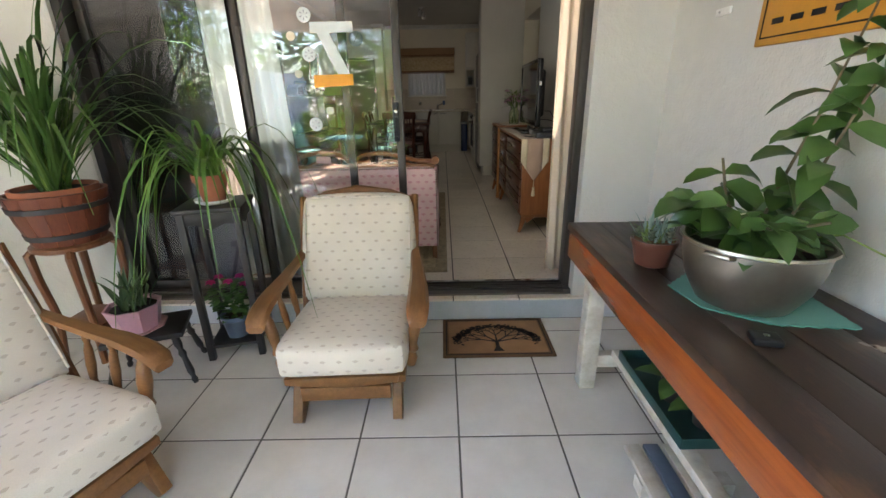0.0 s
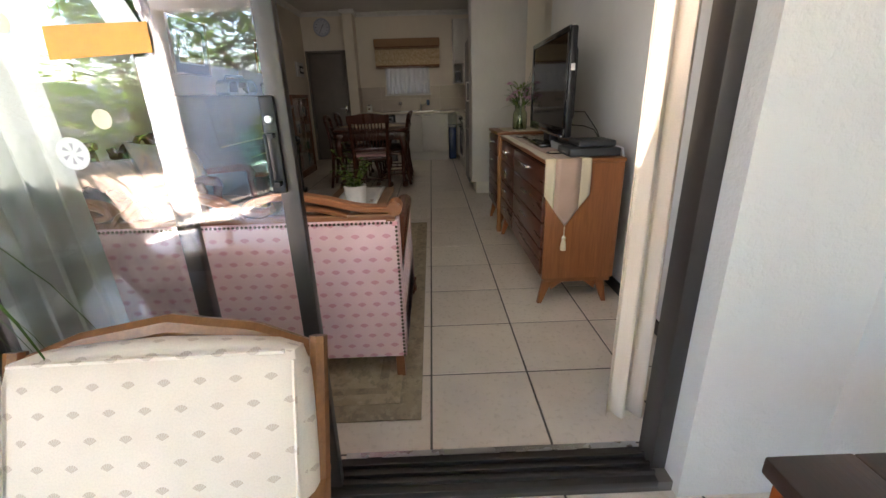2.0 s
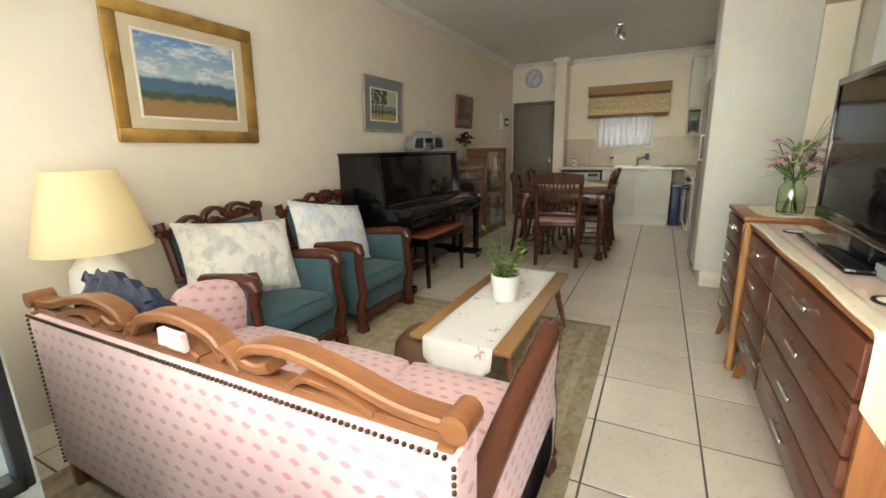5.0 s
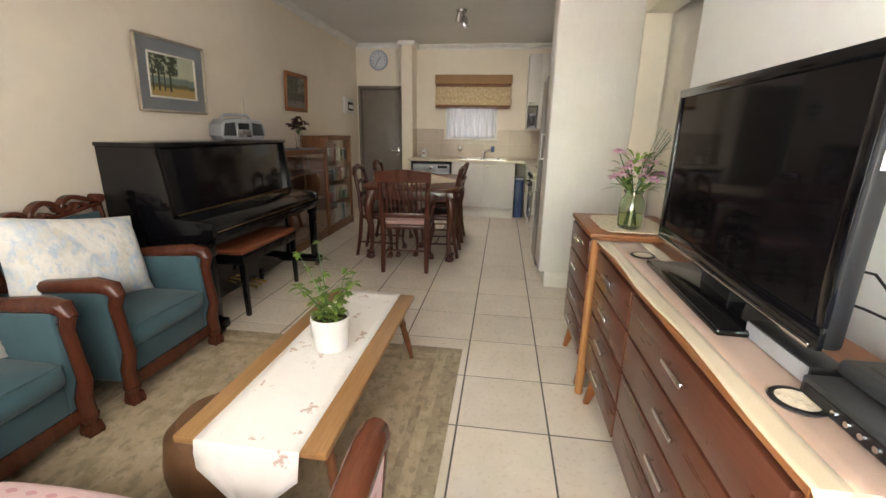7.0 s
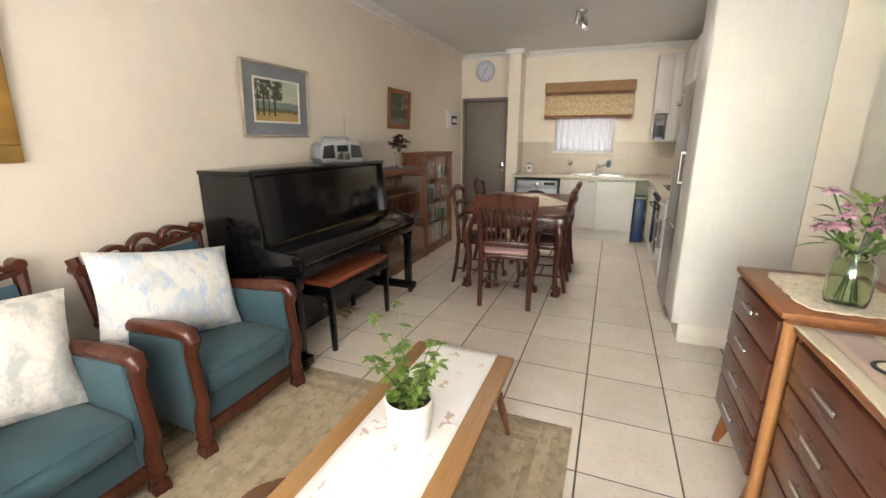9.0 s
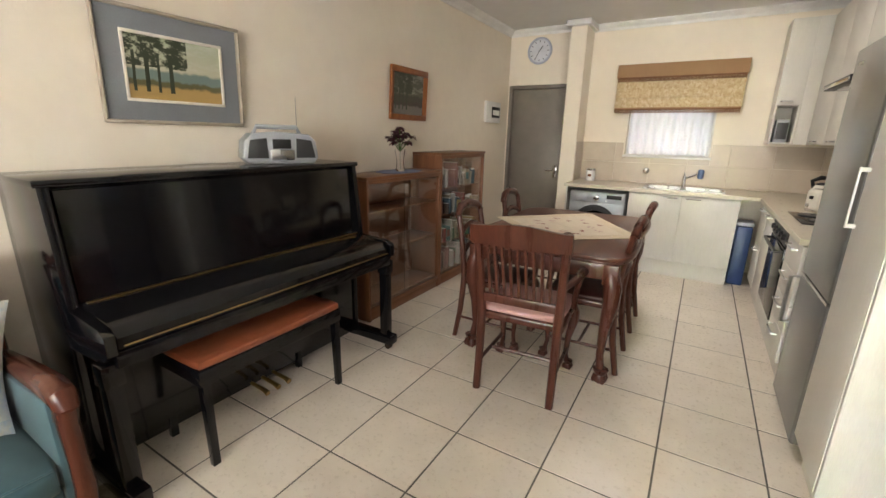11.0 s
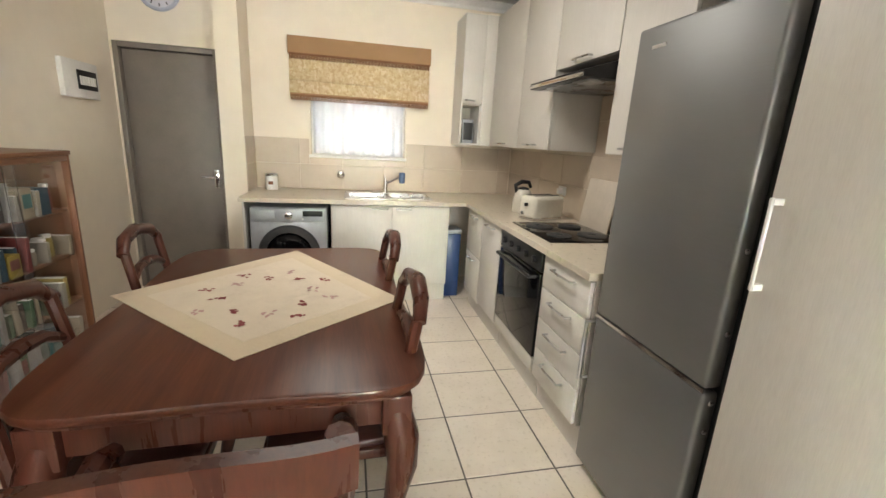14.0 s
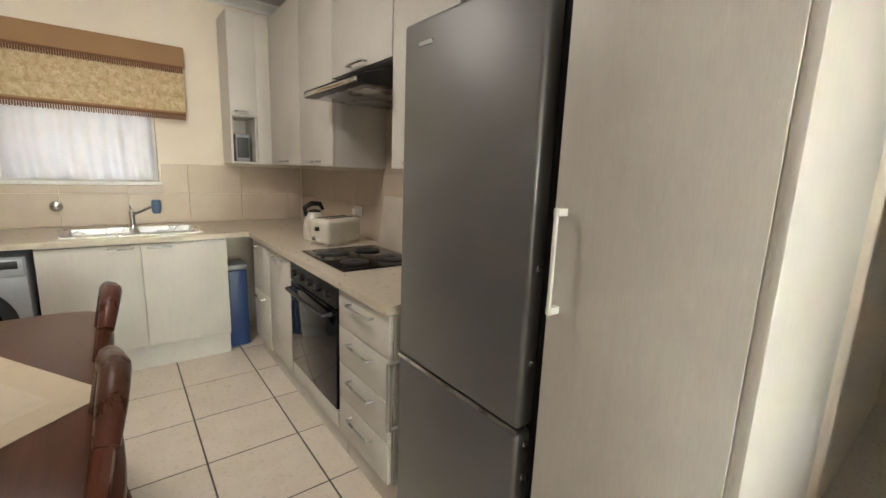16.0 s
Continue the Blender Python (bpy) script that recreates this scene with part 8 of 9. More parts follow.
def basin():
    th = thing("potted_plant", pose(0.87, -2.83, TOP + 0.005), "pewter basin with a broad-leaved climbing plant", "potted plant")
    part("basin", lathe(bmesh.new(), [(0.115, 0.0), (0.13, 0.006), (0.165, 0.07), (0.183, 0.14), (0.188, 0.19), (0.198, 0.196), (0.196, 0.204), (0.184, 0.202), (0.178, 0.18), (0.172, 0.15)], seg=44), M_BASIN, th, "dented pewter basin")
    for a in (0.6, 3.7):
        c, s = math.cos(a), math.sin(a)
        bm = tube(bmesh.new(), [(0.19 * c - 0.035 * s, 0.19 * s + 0.035 * c, 0.185), (0.215 * c - 0.03 * s, 0.215 * s + 0.03 * c, 0.19), (0.222 * c, 0.222 * s, 0.192), (0.215 * c + 0.03 * s, 0.215 * s - 0.03 * c, 0.19), (0.19 * c + 0.035 * s, 0.19 * s - 0.035 * c, 0.185)], 0.006, 8)
        part("ear", bm, M_BASIN, th)
    part("soil", lathe(bmesh.new(), [(0.174, 0.150), (0.174, 0.165)], seg=28), M_SOIL, th)
    r = random.Random(31)
    stems, leaves = bmesh.new(), bmesh.new()
    routes = [[(0.0, 0.02, 0.16), (0.05, 0.02, 0.36), (0.10, 0.0, 0.58), (0.14, -0.02, 0.80), (0.17, -0.03, 1.0)], [(0.03, -0.03, 0.16), (0.08, -0.04, 0.35), (0.13, -0.06, 0.55), (0.18, -0.08, 0.72)], [(0, 0, 0.16), (-0.08, 0.03, 0.26), (-0.15, 0.06, 0.31), (-0.20, 0.07, 0.29)], [(0, 0, 0.16), (0.02, -0.10, 0.26), (0.04, -0.18, 0.30)], [(0, 0, 0.16), (-0.04, -0.08, 0.26), (-0.08, -0.15, 0.27)], [(0, 0, 0.16), (0.1, 0.06, 0.25), (0.17, 0.08, 0.33)], [(0, 0, 0.16), (-0.05, 0.09, 0.30), (-0.06, 0.13, 0.42)]]
    for k, route in enumerate(routes):
        tube(stems, route, [0.006, 0.005, 0.004, 0.003, 0.002][: len(route)], 6)
        for (p, q) in zip(route, route[1:]):
            for i in range(4 if k < 2 else 3):
                c = Vector(p).lerp(Vector(q), (i + 0.5) / 4)
                for side in (0, 1):
                    a = r.uniform(0, 6.28)
                    d = Vector((math.cos(a), math.sin(a), r.uniform(-0.2, 0.5)))
                    leaf(leaves, c, d, r.uniform(0.09, 0.15), r.uniform(0.055, 0.085), r.uniform(0.2, 0.8), (r.uniform(-0.5, 0.5), -r.random(), 0.7))
    for k in range(34):
        a, rad = r.uniform(0, 6.28), r.uniform(0.02, 0.15)
        leaf(leaves, (rad * math.cos(a), rad * math.sin(a), 0.18 + r.uniform(0, 0.1)), (math.cos(a), math.sin(a), r.uniform(0.0, 0.8)), r.uniform(0.08, 0.13), r.uniform(0.05, 0.075), 0.4)
    part("stem", stems, plain("green_brown_bark", (0.13, 0.10, 0.055), rough=0.8), th, "woody brown stems")
    part("foliage", leaves, M_BROADLEAF, th)
    bm = tube(bmesh.new(), [(0.05, -0.03, 0.2), (0.16, -0.10, 0.24), (0.22, -0.2, 0.20), (0.26, -0.3, 0.21)], 0.003, 5)
    part("runner_stem", bm, M_PALELEAF, th)


M_BROADLEAF = leafy("broad_green_leaves", (0.045, 0.10, 0.025), (0.10, 0.19, 0.05), 0.3)
basin()
su = thing("potted_plant", pose(0.735, -2.52, TOP), "brown pot of mixed succulents", "potted plant")
part("pot", lathe(bmesh.new(), [(0.05, 0), (0.06, 0.005), (0.078, 0.08), (0.084, 0.09), (0.084, 0.105), (0.075, 0.105), (0.07, 0.09)], seg=26), plain("brown_glaze", (0.12, 0.045, 0.03), rough=0.3), su)
part("gravel", lathe(bmesh.new(), [(0.073, 0.088), (0.073, 0.1)], seg=18), plain("orange_gravel", (0.34, 0.17, 0.08), rough=0.9, fine=120, relief=0.9, spread=0.5), su)
strap_plant(su, 0.10, 40, 0.13, 0.006, 3, leafy("blue_grey_succulent", (0.16, 0.26, 0.24), (0.30, 0.40, 0.36), 0.6), 0.5, "spiky_succulent", 0.1, 0.9)
bm, r = bmesh.new(), random.Random(4)
for cx, cy, n in ((-0.03, -0.035, 16), (0.03, -0.045, 14), (-0.05, 0.02, 12)):
    for k in range(n):
        a = k * 2.4
        leaf(bm, (cx, cy, 0.105 + 0.002 * k), (math.cos(a), math.sin(a), 0.3 + 0.06 * k), 0.04 - 0.0014 * k, 0.018, 0.05)
part("rosette", bm, M_GREYLEAF, su)
strap_plant(su, 0.10, 24, 0.09, 0.005, 8, M_PALELEAF, 0.9, "yellow_green_clump", 0.2, 0.8)
ph = thing("tape_measure", pose(0.775, -3.07, TOP, 0, 0, -15), "small flat black gadget on the patio table", "gadget")
part("body", boxed(-0.035, 0.035, -0.028, 0.028, 0, 0.022, 0.007, 3), M_BLACK, ph)
part("dial", lathe(bmesh.new(), [(0.008, 0.022), (0.008, 0.0228)], seg=14), M_STEEL, ph)
tr = thing("seed_tray", pose(0.89, -2.60, PZ + 0.225, 0, 0, 0), "dark green plastic tray under the table", "tray")
part("base", boxed(-0.13, 0.13, -0.27, 0.27, 0, 0.006), M_GREENTRAY, tr)
for a in ((-0.135, -0.128, -0.275, 0.275), (0.128, 0.135, -0.275, 0.275), (-0.128, 0.128, -0.275, -0.268), (-0.128, 0.128, 0.268, 0.275)):
    part("rim", boxed(a[0], a[1], a[2], a[3], 0, 0.045, 0.002), M_GREENTRAY, tr)
for k, (x, y, rr) in enumerate(((0.86, -2.62, 0.05), (0.93, -2.48, 0.05), (0.90, -2.76, 0.045))):
    p = thing("small_pot", pose(x, y, PZ + 0.231), "small dark pot with broad fleshy leaves", "potted plant", "pots in the tray")
    part("pot", lathe(bmesh.new(), [(rr * 0.75, 0), (rr, 0.08), (rr * 1.08, 0.085), (rr * 1.05, 0.1), (rr * 0.9, 0.1), (rr * 0.85, 0.085)], seg=20), plain("dark_brown_plastic", (0.03, 0.022, 0.02), rough=0.35), p)
    bm = bmesh.new()
    for i in range(5):
        a = 1.3 * i + k
        leaf(bm, (0, 0, 0.09), (math.cos(a), math.sin(a), 0.4), 0.17, 0.075, 0.4)
    part("foliage", bm, M_BROADLEAF, p)

# sign and bracket on the patio wall
sg = thing("wall_sign", pose(1.2, -2.55, 1.385), "orange-yellow painted wooden sign with black border", "sign")
part("board", boxed(-0.018, 0, -0.37, 0.37, 0.0, 0.30, 0.004), plain("ochre_paint", (0.55, 0.25, 0.03), rough=0.5), sg)
bm = bmesh.new()
for a in ((-0.345, 0.345, 0.025, 0.031), (-0.345, 0.345, 0.27, 0.276), (-0.345, -0.339, 0.031, 0.27), (0.339, 0.345, 0.031, 0.27)):
    box(bm, -0.0195, -0.0175, a[0], a[1], a[2], a[3])
part("border_line", bm, M_INK, sg)
for k in range(6):
    part("letter_bar", boxed(-0.0195, -0.0175, 0.24 - 0.09 * k, 0.295 - 0.09 * k, 0.07, 0.09), M_INK, sg)
br = thing("wall_hook", pose(1.2, -1.92, 1.55), "small white bracket screwed to the patio wall", "bracket")
part("plate", boxed(-0.012, 0, -0.05, 0.05, -0.01, 0.02, 0.003), M_WHITE, br)
part("screw", lathe(bmesh.new(), [(0.006, 0), (0.004, 0.004)], seg=10), M_STEEL, br).matrix_local = pose(-0.012, 0.02, 0.005, 0, -90, 0)

# ---- garden ----
M_PAVE = plain("garden_paving", (0.38, 0.28, 0.21), rough=0.9, scale=3, fine=40, relief=0.5, spread=0.35)
structure("ground", boxed(-80, 80, -120, -6.2, -0.6, PZ - 0.03), M_PAVE, "reddish garden paving and soil")
structure("ground_west", boxed(-80, -3.3, -6.2, BY + 0.2, -0.6, PZ - 0.03), M_PAVE, "reddish garden paving beside the patio")
# east ground is unseen, added for bounce light, its grey lowered to limit it
structure("ground_east", boxed(3.9, 80, -6.2, BY + 0.2, -0.6, PZ - 0.03), plain("bounce_ground_grey", (0.16, 0.15, 0.13), rough=0.9, scale=3, fine=40, relief=0.4, spread=0.2), "unseen grey ground that bounces light into the side room")
structure("ground_behind", boxed(-80, 80, BY + 0.2, 120, -0.6, -0.3), M_PAVE, "paving behind the kitchen")
M_WHITEWALL = plaster("white_garden_wall", (0.66, 0.67, 0.70), 0.3)
structure("garden_wall_west", boxed(-3.6, -3.4, -9.9, -6.2, -0.4, 1.75), M_WHITEWALL, "white painted garden wall")
structure("garden_wall_far_west", boxed(-8.2, -8.0, -16.0, BY, -0.4, 1.7), M_WHITEWALL, "white painted boundary wall beside the patio")
structure("garden_wall_south", boxed(-9.0, 8.0, -16.2, -16.0, -0.4, 1.3), M_WHITEWALL, "white painted boundary wall behind shrubs")
# added enclosure that keeps sky and sun off the kitchen window
structure("sky_block_roof", boxed(-3.2, 3.2, BY + 0.2, 8.15, 2.75, 2.85), M_WHITE, "unseen white roof added to dim the kitchen window")
for k, x in enumerate((-3.2, 3.0)):
    structure("wall_sky_block_%d" % (k + 1), boxed(x, x + 0.2, BY + 0.2, 7.95, -0.4, 2.75), M_WALL, "unseen cream end wall added to dim the kitchen window")
structure("sky_block_wall", boxed(-3.2, 3.2, 7.95, 8.15, -0.4, 2.75), plaster("buff_block_wall", (0.42, 0.38, 0.33), 0.4), "buff wall added to block sky behind the kitchen window")


def shrub(x, y, h, w, seed, flowers=0, dark=False):
    th = thing("shrub", pose(x, y, PZ - 0.03), "bushy green garden shrub" + (" with pink flowers" if flowers else " against the garden wall"), "shrub", "garden shrubs")
    r = random.Random(seed)
    stems, crown, bloom = bmesh.new(), bmesh.new(), bmesh.new()
    for k in range(9):
        a = r.uniform(0, 6.28)
        tip = Vector((math.cos(a) * w * 0.6 * r.random(), math.sin(a) * w * 0.6 * r.random(), h * r.uniform(0.6, 0.95)))
        tube(stems, [(0.05 * math.cos(a), 0.05 * math.sin(a), 0), tip * 0.5 + Vector((0, 0, 0.1)), tip], [0.03, 0.02, 0.006], 5)
    for k in range(int(900 * w if h < 3 else 1500 * w)):
        a, u, v = r.uniform(0, 6.28), r.random() ** 0.45, r.uniform(0.06, 1.0)
        prof = math.sin(math.pi * min(1.0, v * 0.85 + 0.12)) ** 0.6
        lump = 0.75 + 0.35 * noise.noise(Vector((math.cos(a) * 2 + seed, math.sin(a) * 2, v * 4)))
        c = Vector((math.cos(a) * w * u * prof * lump, math.sin(a) * w * u * prof * lump, v * h))
        for i in range(2):
            b = r.uniform(0, 6.28)
            leaf(crown, c, (math.cos(b), math.sin(b), r.uniform(-0.3, 0.8)), r.uniform(0.08, 0.15) * (1 if h < 3 else 1.7), 0.05 if h < 3 else 0.09, 0.3)
        if k < flowers:
            for i in range(5):
                b = i * 1.26
                leaf(bloom, c * 1.04, (math.cos(b), math.sin(b), 0.4), 0.06, 0.05, 0.2)
    part("stem", stems, M_MIDWOOD, th)
    part("crown", crown, M_LEAF if dark else M_GARDENLEAF, th)
    if flowers:
        part("blossom", bloom, M_MAGENTA, th, "magenta blossoms")


M_GARDENLEAF = leafy("garden_leaves", (0.05, 0.12, 0.02), (0.18, 0.27, 0.05), 0.5, 0.5)
M_MAGENTA = leafy("bougainvillea_petals", (0.45, 0.03, 0.16), (0.65, 0.12, 0.30), 0.6)
for sx, sy, sh, sw, seed, fl in ((-2.75, -10.2, 1.9, 0.8, 1, 60), (-2.0, -9.7, 2.3, 0.9, 2, 70), (-1.2, -9.4, 2.5, 1.0, 3, 50), (-0.2, -9.5, 2.6, 1.1, 7, 40), (-2.3, -9.0, 1.2, 0.6, 21, 30), (1.2, -9.8, 2.8, 1.2, 22, 20), (-3.0, -8.5, 1.15, 0.45, 24, 8)):
    shrub(sx, sy, sh, sw, seed, fl)
for sx, sy, sh, sw, seed in ((-6.6, -10.4, 4.2, 1.8, 8), (-4.9, -11.4, 4.4, 1.7, 4), (-3.3, -12.0, 4.6, 1.7, 5), (-1.7, -11.8, 4.7, 1.7, 6), (0.2, -12.0, 4.8, 1.8, 23), (2.4, -12.0, 4.6, 1.9, 9)):
    shrub(sx, sy, sh, sw, seed, 0)
shrub(7.4, 2.3, 2.2, 1.2, 10, 0), shrub(7.6, 3.8, 2.4, 1.2, 11, 0)
M_MINT = plain("mint_green_paint", (0.32, 0.58, 0.48), rough=0.4)


def garden_table():
    th = thing("garden_table", pose(-2.05, -7.6, PZ - 0.03), "round mint-green cast metal garden table", "garden table")
    part("tabletop", lathe(bmesh.new(), [(0.38, 0.68), (0.40, 0.69), (0.40, 0.70), (0.38, 0.71)], seg=32), M_MINT, th)
    part("column", lathe(bmesh.new(), [(0.03, 0.1), (0.05, 0.2), (0.025, 0.4), (0.04, 0.6), (0.08, 0.68)], seg=14), M_MINT, th)
    for k in range(3):
        a = 2.1 * k
        part("leg", tube(bmesh.new(), [(0.02 * math.cos(a), 0.02 * math.sin(a), 0.3), (0.15 * math.cos(a), 0.15 * math.sin(a), 0.16), (0.30 * math.cos(a), 0.30 * math.sin(a), 0.0)], 0.018, 8), M_MINT, th)
    ch = thing("garden_chair", pose(-2.8, -7.6, PZ - 0.03, 0, 0, -80), "mint-green lattice-back metal garden chair", "garden chair", "garden chairs")
    part("seat", lathe(bmesh.new(), [(0.20, 0.43), (0.21, 0.44), (0.20, 0.45)], seg=24), M_MINT, ch)
    for k in range(4):
        a = math.pi / 4 + k * math.pi / 2
        part("leg", tube(bmesh.new(), [(0.15 * math.cos(a), 0.15 * math.sin(a), 0.44), (0.21 * math.cos(a), 0.21 * math.sin(a), 0.0)], 0.014, 8), M_MINT, ch)
    part("back_hoop", tube(bmesh.new(), [(-0.19, -0.15, 0.44), (-0.21, -0.2, 0.75), (-0.1, -0.23, 0.95), (0.1, -0.23, 0.95), (0.21, -0.2, 0.75), (0.19, -0.15, 0.44)], 0.014, 8), M_MINT, ch)
    for k in range(5):
        x = -0.16 + 0.08 * k
        part("lattice_bar", tube(bmesh.new(), [(x - 0.05, -0.16, 0.5), (x + 0.05, -0.21, 0.9)], 0.008, 6), M_MINT, ch)
        part("lattice_bar", tube(bmesh.new(), [(x + 0.05, -0.165, 0.5), (x - 0.05, -0.215, 0.9)], 0.008, 6), M_MINT, ch)
    copy_thing(ch, pose(-1.3, -7.9, PZ - 0.03, 0, 0, 110))


garden_table()

# ---- sliding door ----
sd = tagged(new("door_2"), "dark bronze aluminium sliding glass door, open", "door", "", "structure")
sd.matrix_world = Matrix()
Y0, Y1 = -1.475, -1.33
X0, X1, ZT = -2.13, 0.78, 2.12
for a in ((X0, X0 + 0.05, 0.0, ZT), (X1 - 0.05, X1, 0.0, ZT), (X0 + 0.05, X1 - 0.05, ZT - 0.05, ZT)):
    part("jamb", boxed(a[0], a[1], Y0 if a[0] < 0 else -1.42, Y1, a[2], a[3], 0.003), M_ALU, sd)
part("sill_track", boxed(X0 + 0.05, X1 - 0.05, Y0, Y1, -0.02, 0.006, 0.002), M_ALU, sd)
for y in (-1.445, -1.41, -1.372):
    part("track_rail", boxed(X0 + 0.05, X1 - 0.05, y - 0.004, y + 0.004, 0.006, 0.022), M_ALU, sd)
part("inner_track", boxed(-0.30, X1 - 0.05, -1.329, -1.305, 0.0, 0.006), M_STEEL, sd, "bare aluminium inner track")


def sash(x0, x1, y, stile=0.045):
    """One glazed panel with its own frame."""
    for a in ((x0, x0 + stile, 0.022, ZT - 0.055), (x1 - stile, x1, 0.022, ZT - 0.055), (x0 + stile, x1 - stile, 0.022, 0.075), (x0 + stile, x1 - stile, ZT - 0.10, ZT - 0.055)):
        part("sash_bar", boxed(a[0], a[1], y - 0.017, y + 0.017, a[2], a[3], 0.003), M_ALU, sd)
    g = part("pane", boxed(x0 + stile - 0.005, x1 - stile + 0.005, y - 0.003, y + 0.003, 0.07, ZT - 0.095), M_GLASS, sd)
    g.visible_shadow = False
    return g


sash(-2.08, -1.20, -1.372)
sash(-1.245, -0.595, -1.372)
sash(-1.20, -0.285, -1.44)
# dark, mostly opaque sheet behind the left sash hides the room there
structure("dark_sheet", boxed(-2.07, -1.42, -1.352, -1.346, 0.03, ZT - 0.06), sheer("dark_sheer", (0.03, 0.03, 0.032), 0.9), "dark thin sheet behind the left door pane")
lock = thing("lock_case", pose(-0.325, -1.457, 0.98), "black sliding door lock case with handle", "door handle")
part("case", boxed(-0.018, 0.016, -0.014, 0.0, 0.0, 0.22, 0.005), M_BLACK, lock)
bm = bmesh.new()
box(bm, -0.012, 0.010, -0.034, -0.013, 0.02, 0.03), box(bm, -0.012, 0.010, -0.034, -0.013, 0.13, 0.14), box(bm, -0.012, -0.004, -0.036, -0.028, 0.02, 0.14, 0.003)
part("grip", bm, M_BLACK, lock)
k = part("keyhole", lathe(bmesh.new(), [(0.010, 0), (0.008, 0.005)], seg=14), M_STEEL, lock)
k.matrix_local = pose(0, -0.014, 0.17, 90, 0, 0)
inn = thing("lock_case", pose(-0.325, -1.423, 0.98), "black sliding door lock case with bow handle", "door handle")
part("case", boxed(-0.024, 0.018, 0.0, 0.03, 0.0, 0.25, 0.006), M_BLACK, inn)
bm = bmesh.new()
box(bm, -0.01, 0.01, 0.07, 0.082, 0.0, 0.24, 0.003), box(bm, -0.01, 0.01, 0.025, 0.075, 0.0, 0.014), box(bm, -0.01, 0.01, 0.025, 0.075, 0.226, 0.24)
part("grip", bm, M_BLACK, inn)

# stickers on the sliding pane
ST_Y = -1.4455
M_FILM = plain("white_film", (0.72, 0.76, 0.74), rough=0.4)
M_CREAMFILM = plain("cream_film", (0.72, 0.68, 0.50), rough=0.4)
M_ORANGE = plain("orange_tape", (0.80, 0.33, 0.01), rough=0.4)
for x, z, r in ((-0.80, 1.655, 0.038), (-0.795, 1.46, 0.038), (-0.80, 1.085, 0.038)):
    s = thing("sticker", pose(x, ST_Y, z, 90, 0, 0), "round white fruit-slice sticker on the glass", "sticker", "stickers on the pane")
    part("disc", lathe(bmesh.new(), [(r, 0), (r, 0.0006)], seg=26), M_FILM, s)
    for k in range(6):
        bm = slab(bmesh.new(), [(0.002, 0.008), (0.006, 0.024), (-0.003, 0.024)], 0.0004, "z", 0.0007)
        part("segment", bm, M_GREYPLASTIC, s).matrix_local = pose(0, 0, 0, 0, 0, 60 * k)
for x, z, r in ((-0.885, 1.553, 0.024), (-0.865, 1.36, 0.022), (-0.71, 1.16, 0.022)):
    single("sticker", lathe(bmesh.new(), [(r, 0), (r, 0.0006)], seg=22), M_CREAMFILM, pose(x, ST_Y, z, 90, 0, 0), "round cream dot sticker on the glass", "sticker", "stickers on the pane")
bm = bmesh.new()
slab(bm, [(-0.775, 1.62), (-0.54, 1.62), (-0.54, 1.565), (-0.672, 1.565), (-0.57, 1.345), (-0.64, 1.345), (-0.74, 1.565), (-0.775, 1.565)], 0.0006, "y", ST_Y - 0.0006)
single("house_number", bm, M_FILM, Matrix(), "large white numeral seven stuck on the glass", "house number")
single("orange_tape", slab(bmesh.new(), [(-0.785, 1.285), (-0.56, 1.295), (-0.558, 1.355), (-0.78, 1.352)], 0.0006, "y", ST_Y - 0.0014), M_ORANGE, Matrix(), "strip of orange tape on the glass", "tape")

# ---- tiles, last ----
TILE_MESH = {}


def tile_piece(w, d, mat, thick=0.012):
    key = (round(w, 3), round(d, 3), mat.name)
    if key not in TILE_MESH:
        bm = bmesh.new()
        e = 0.0015
        lo = [bm.verts.new((x, y, -thick)) for x, y in ((0, 0), (w, 0), (w, d), (0, d))]
        mi = [bm.verts.new((x, y, -e)) for x, y in ((0, 0), (w, 0), (w, d), (0, d))]
        hi = [bm.verts.new((x, y, 0)) for x, y in ((e, e), (w - e, e), (w - e, d - e), (e, d - e))]
        for i in range(4):
            j = (i + 1) % 4
            bm.faces.new((lo[i], lo[j], mi[j], mi[i]))
            bm.faces.new((mi[i], mi[j], hi[j], hi[i]))
        bm.faces.new(hi)
        TILE_MESH[key] = mesh_of("tile", bm, mat)
    return TILE_MESH[key]


def lay(parent, x0, x1, y0, y1, z, ox, oy, pitch, mat, gap=0.0045, clip=()):
    xs = [ox + pitch * i for i in range(math.floor((x0 - ox) / pitch), math.ceil((x1 - ox) / pitch))]
    ys = [oy + pitch * i for i in range(math.floor((y0 - oy) / pitch), math.ceil((y1 - oy) / pitch))]
    for a in xs:
        for b in ys:
            p, q, r, s = max(a + gap, x0), min(a + pitch - gap, x1), max(b + gap, y0), min(b + pitch - gap, y1)
            if q - p < 0.02 or s - r < 0.02:
                continue
            ob = new("tile", tile_piece(q - p, s - r, mat))
            ob.parent = parent
            ob.location = (p, r, z + 0.0006 * math.sin(a * 37 + b * 17))


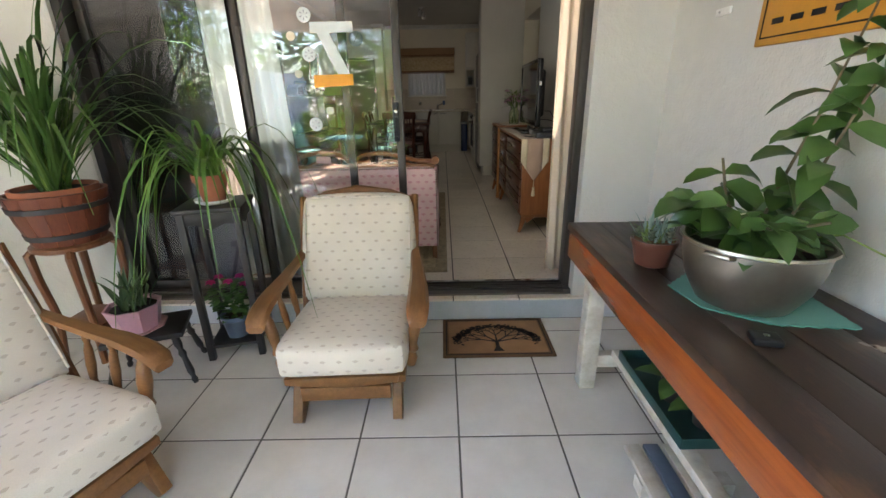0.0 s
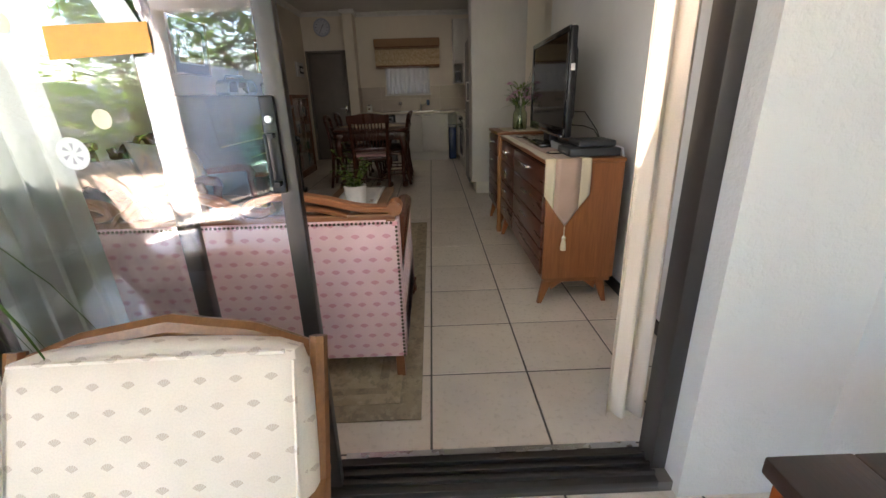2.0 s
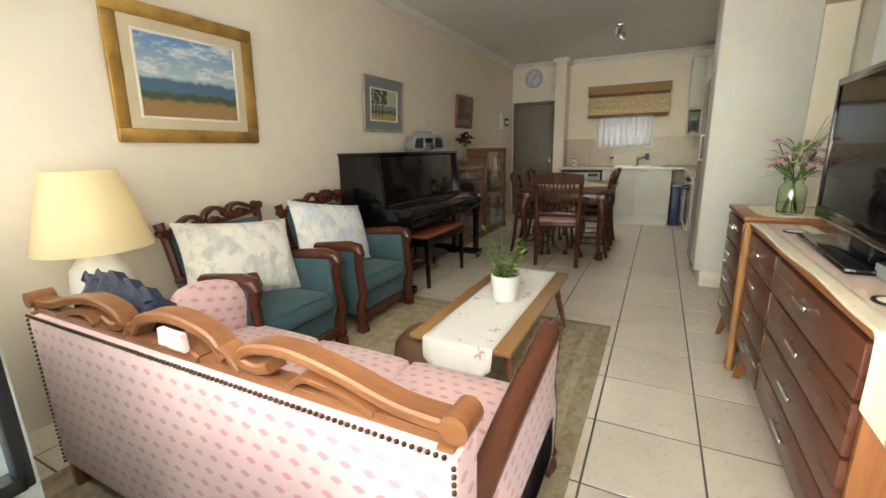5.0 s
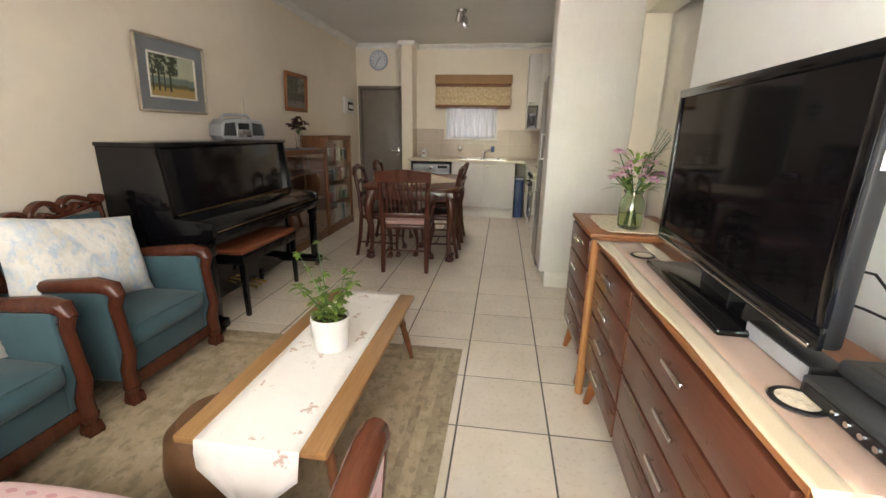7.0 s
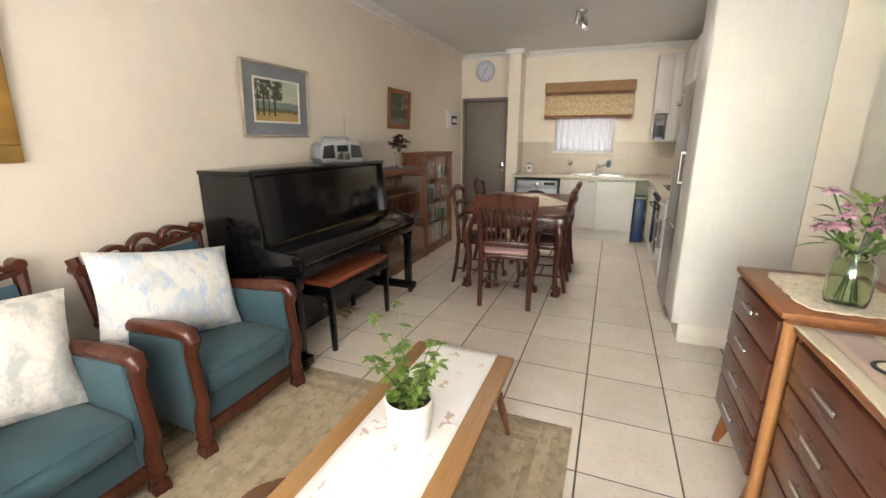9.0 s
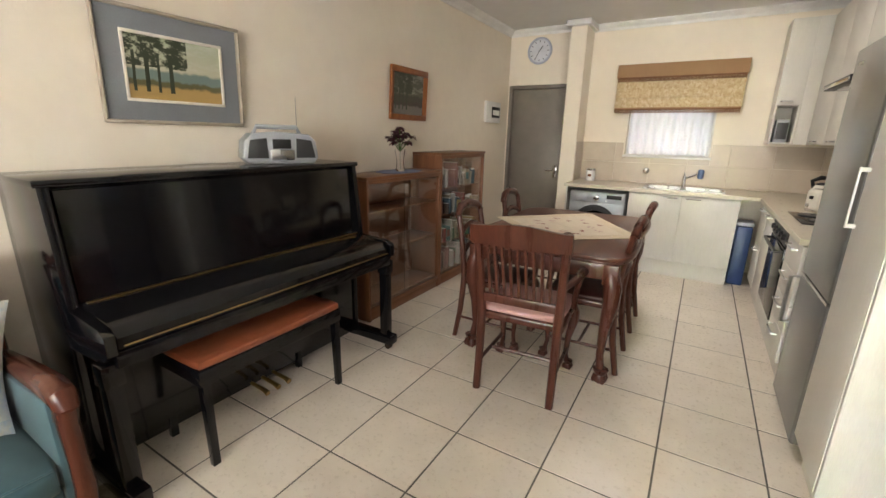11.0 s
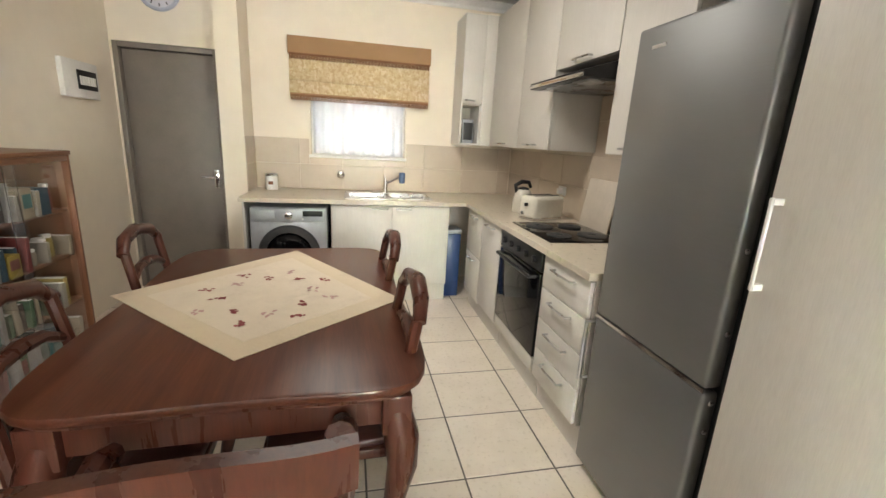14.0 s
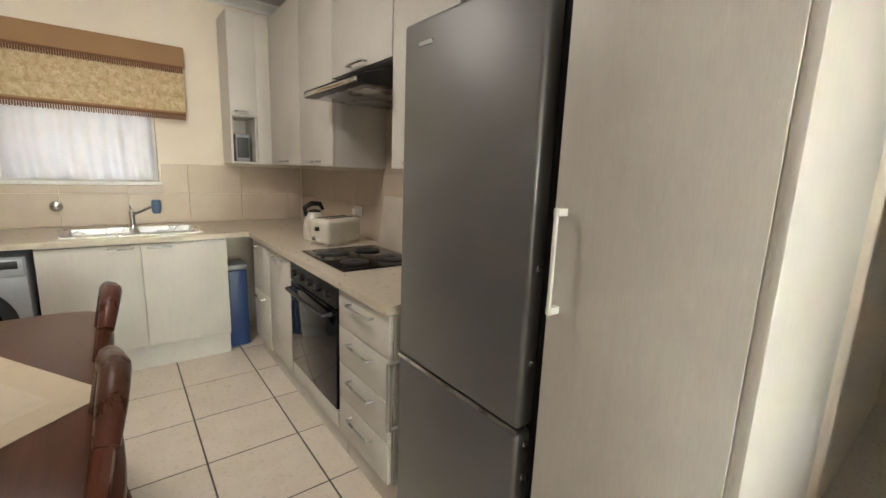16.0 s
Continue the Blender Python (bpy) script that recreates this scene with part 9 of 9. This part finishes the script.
fl = tagged(new("floor"), "cream square ceramic floor tiles with dark joints", "floor", "", "structure")
lay(fl, LX, RX, -1.33, BY, 0.0, 0.0, 0.0, T, M_TILE)
st = tagged(new("step"), "row of cream tiles on the patio step", "step", "", "structure")
lay(st, -2.2, RX + 0.02, FY - 0.035, -1.476, -0.032, -0.006, -1.78, T, M_TILE)
pt = tagged(new("patio_floor"), "pale grey-cream square patio tiles with dark joints", "floor", "", "structure")
lay(pt, -3.1, 1.20, -6.2, FY - 0.036, PZ, -0.008, -2.13, T, M_PATIO_TILE)
structure("step_bed", boxed(-2.2, RX + 0.02, FY - 0.03, -1.476, -0.06, -0.035), M_GROUT, "grouted bed of the step tiles")

# wall tiles behind the worktops
M_WALLTILE = ceramic("beige_wall_tile", (0.55, 0.46, 0.36), (0.50, 0.41, 0.32), 0.3)
sp = tagged(new("splashback"), "beige wall tiles behind the worktop", "splashback", "", "structure")
W, H = 0.40, 0.236


def wall_tile(m, w, h):
    ob = new("tile", tile_piece(w, h, M_WALLTILE, 0.008))
    ob.parent = sp
    ob.matrix_local = m


for r in range(2):
    z0 = 0.934 + r * H
    for k in range(7):
        a, b = -1.375 + W * k, min(-1.375 + W * (k + 1), 1.155)
        spans = [(a, b, z0, z0 + H)]
        if r == 1 and b > -0.88 and a < 0.04:
            spans = [(a, min(b, -0.885), z0, z0 + H), (max(a, 0.045), b, z0, z0 + H), (max(a, -0.885), min(b, 0.045), z0, 1.234)]
        for p, q, lo, hi in spans:
            if q - p > 0.02:
                wall_tile(pose(p + 0.0015, BY - 0.008, lo + 0.0015, 90, 0, 0), q - p - 0.003, hi - lo - 0.003)
    for k in range(7):
        a, b = 3.98 + W * k, min(3.98 + W * (k + 1), BY - 0.01)
        if b - a > 0.02:
            wall_tile(pose(RX - 0.008, b - 0.0015, z0 + 0.0015, 90, 0, -90), b - a - 0.003, H - 0.003)
    wall_tile(pose(-1.38 + 0.008, 6.39, z0 + 0.0015, 90, 0, 90), 0.35, H - 0.003)
for r in range(2, 4):
    for k in range(1, 3):
        wall_tile(pose(RX - 0.008, 3.98 + W * (k + 1) - 0.0015, 0.934 + r * H, 90, 0, -90), W - 0.003, H - 0.003)
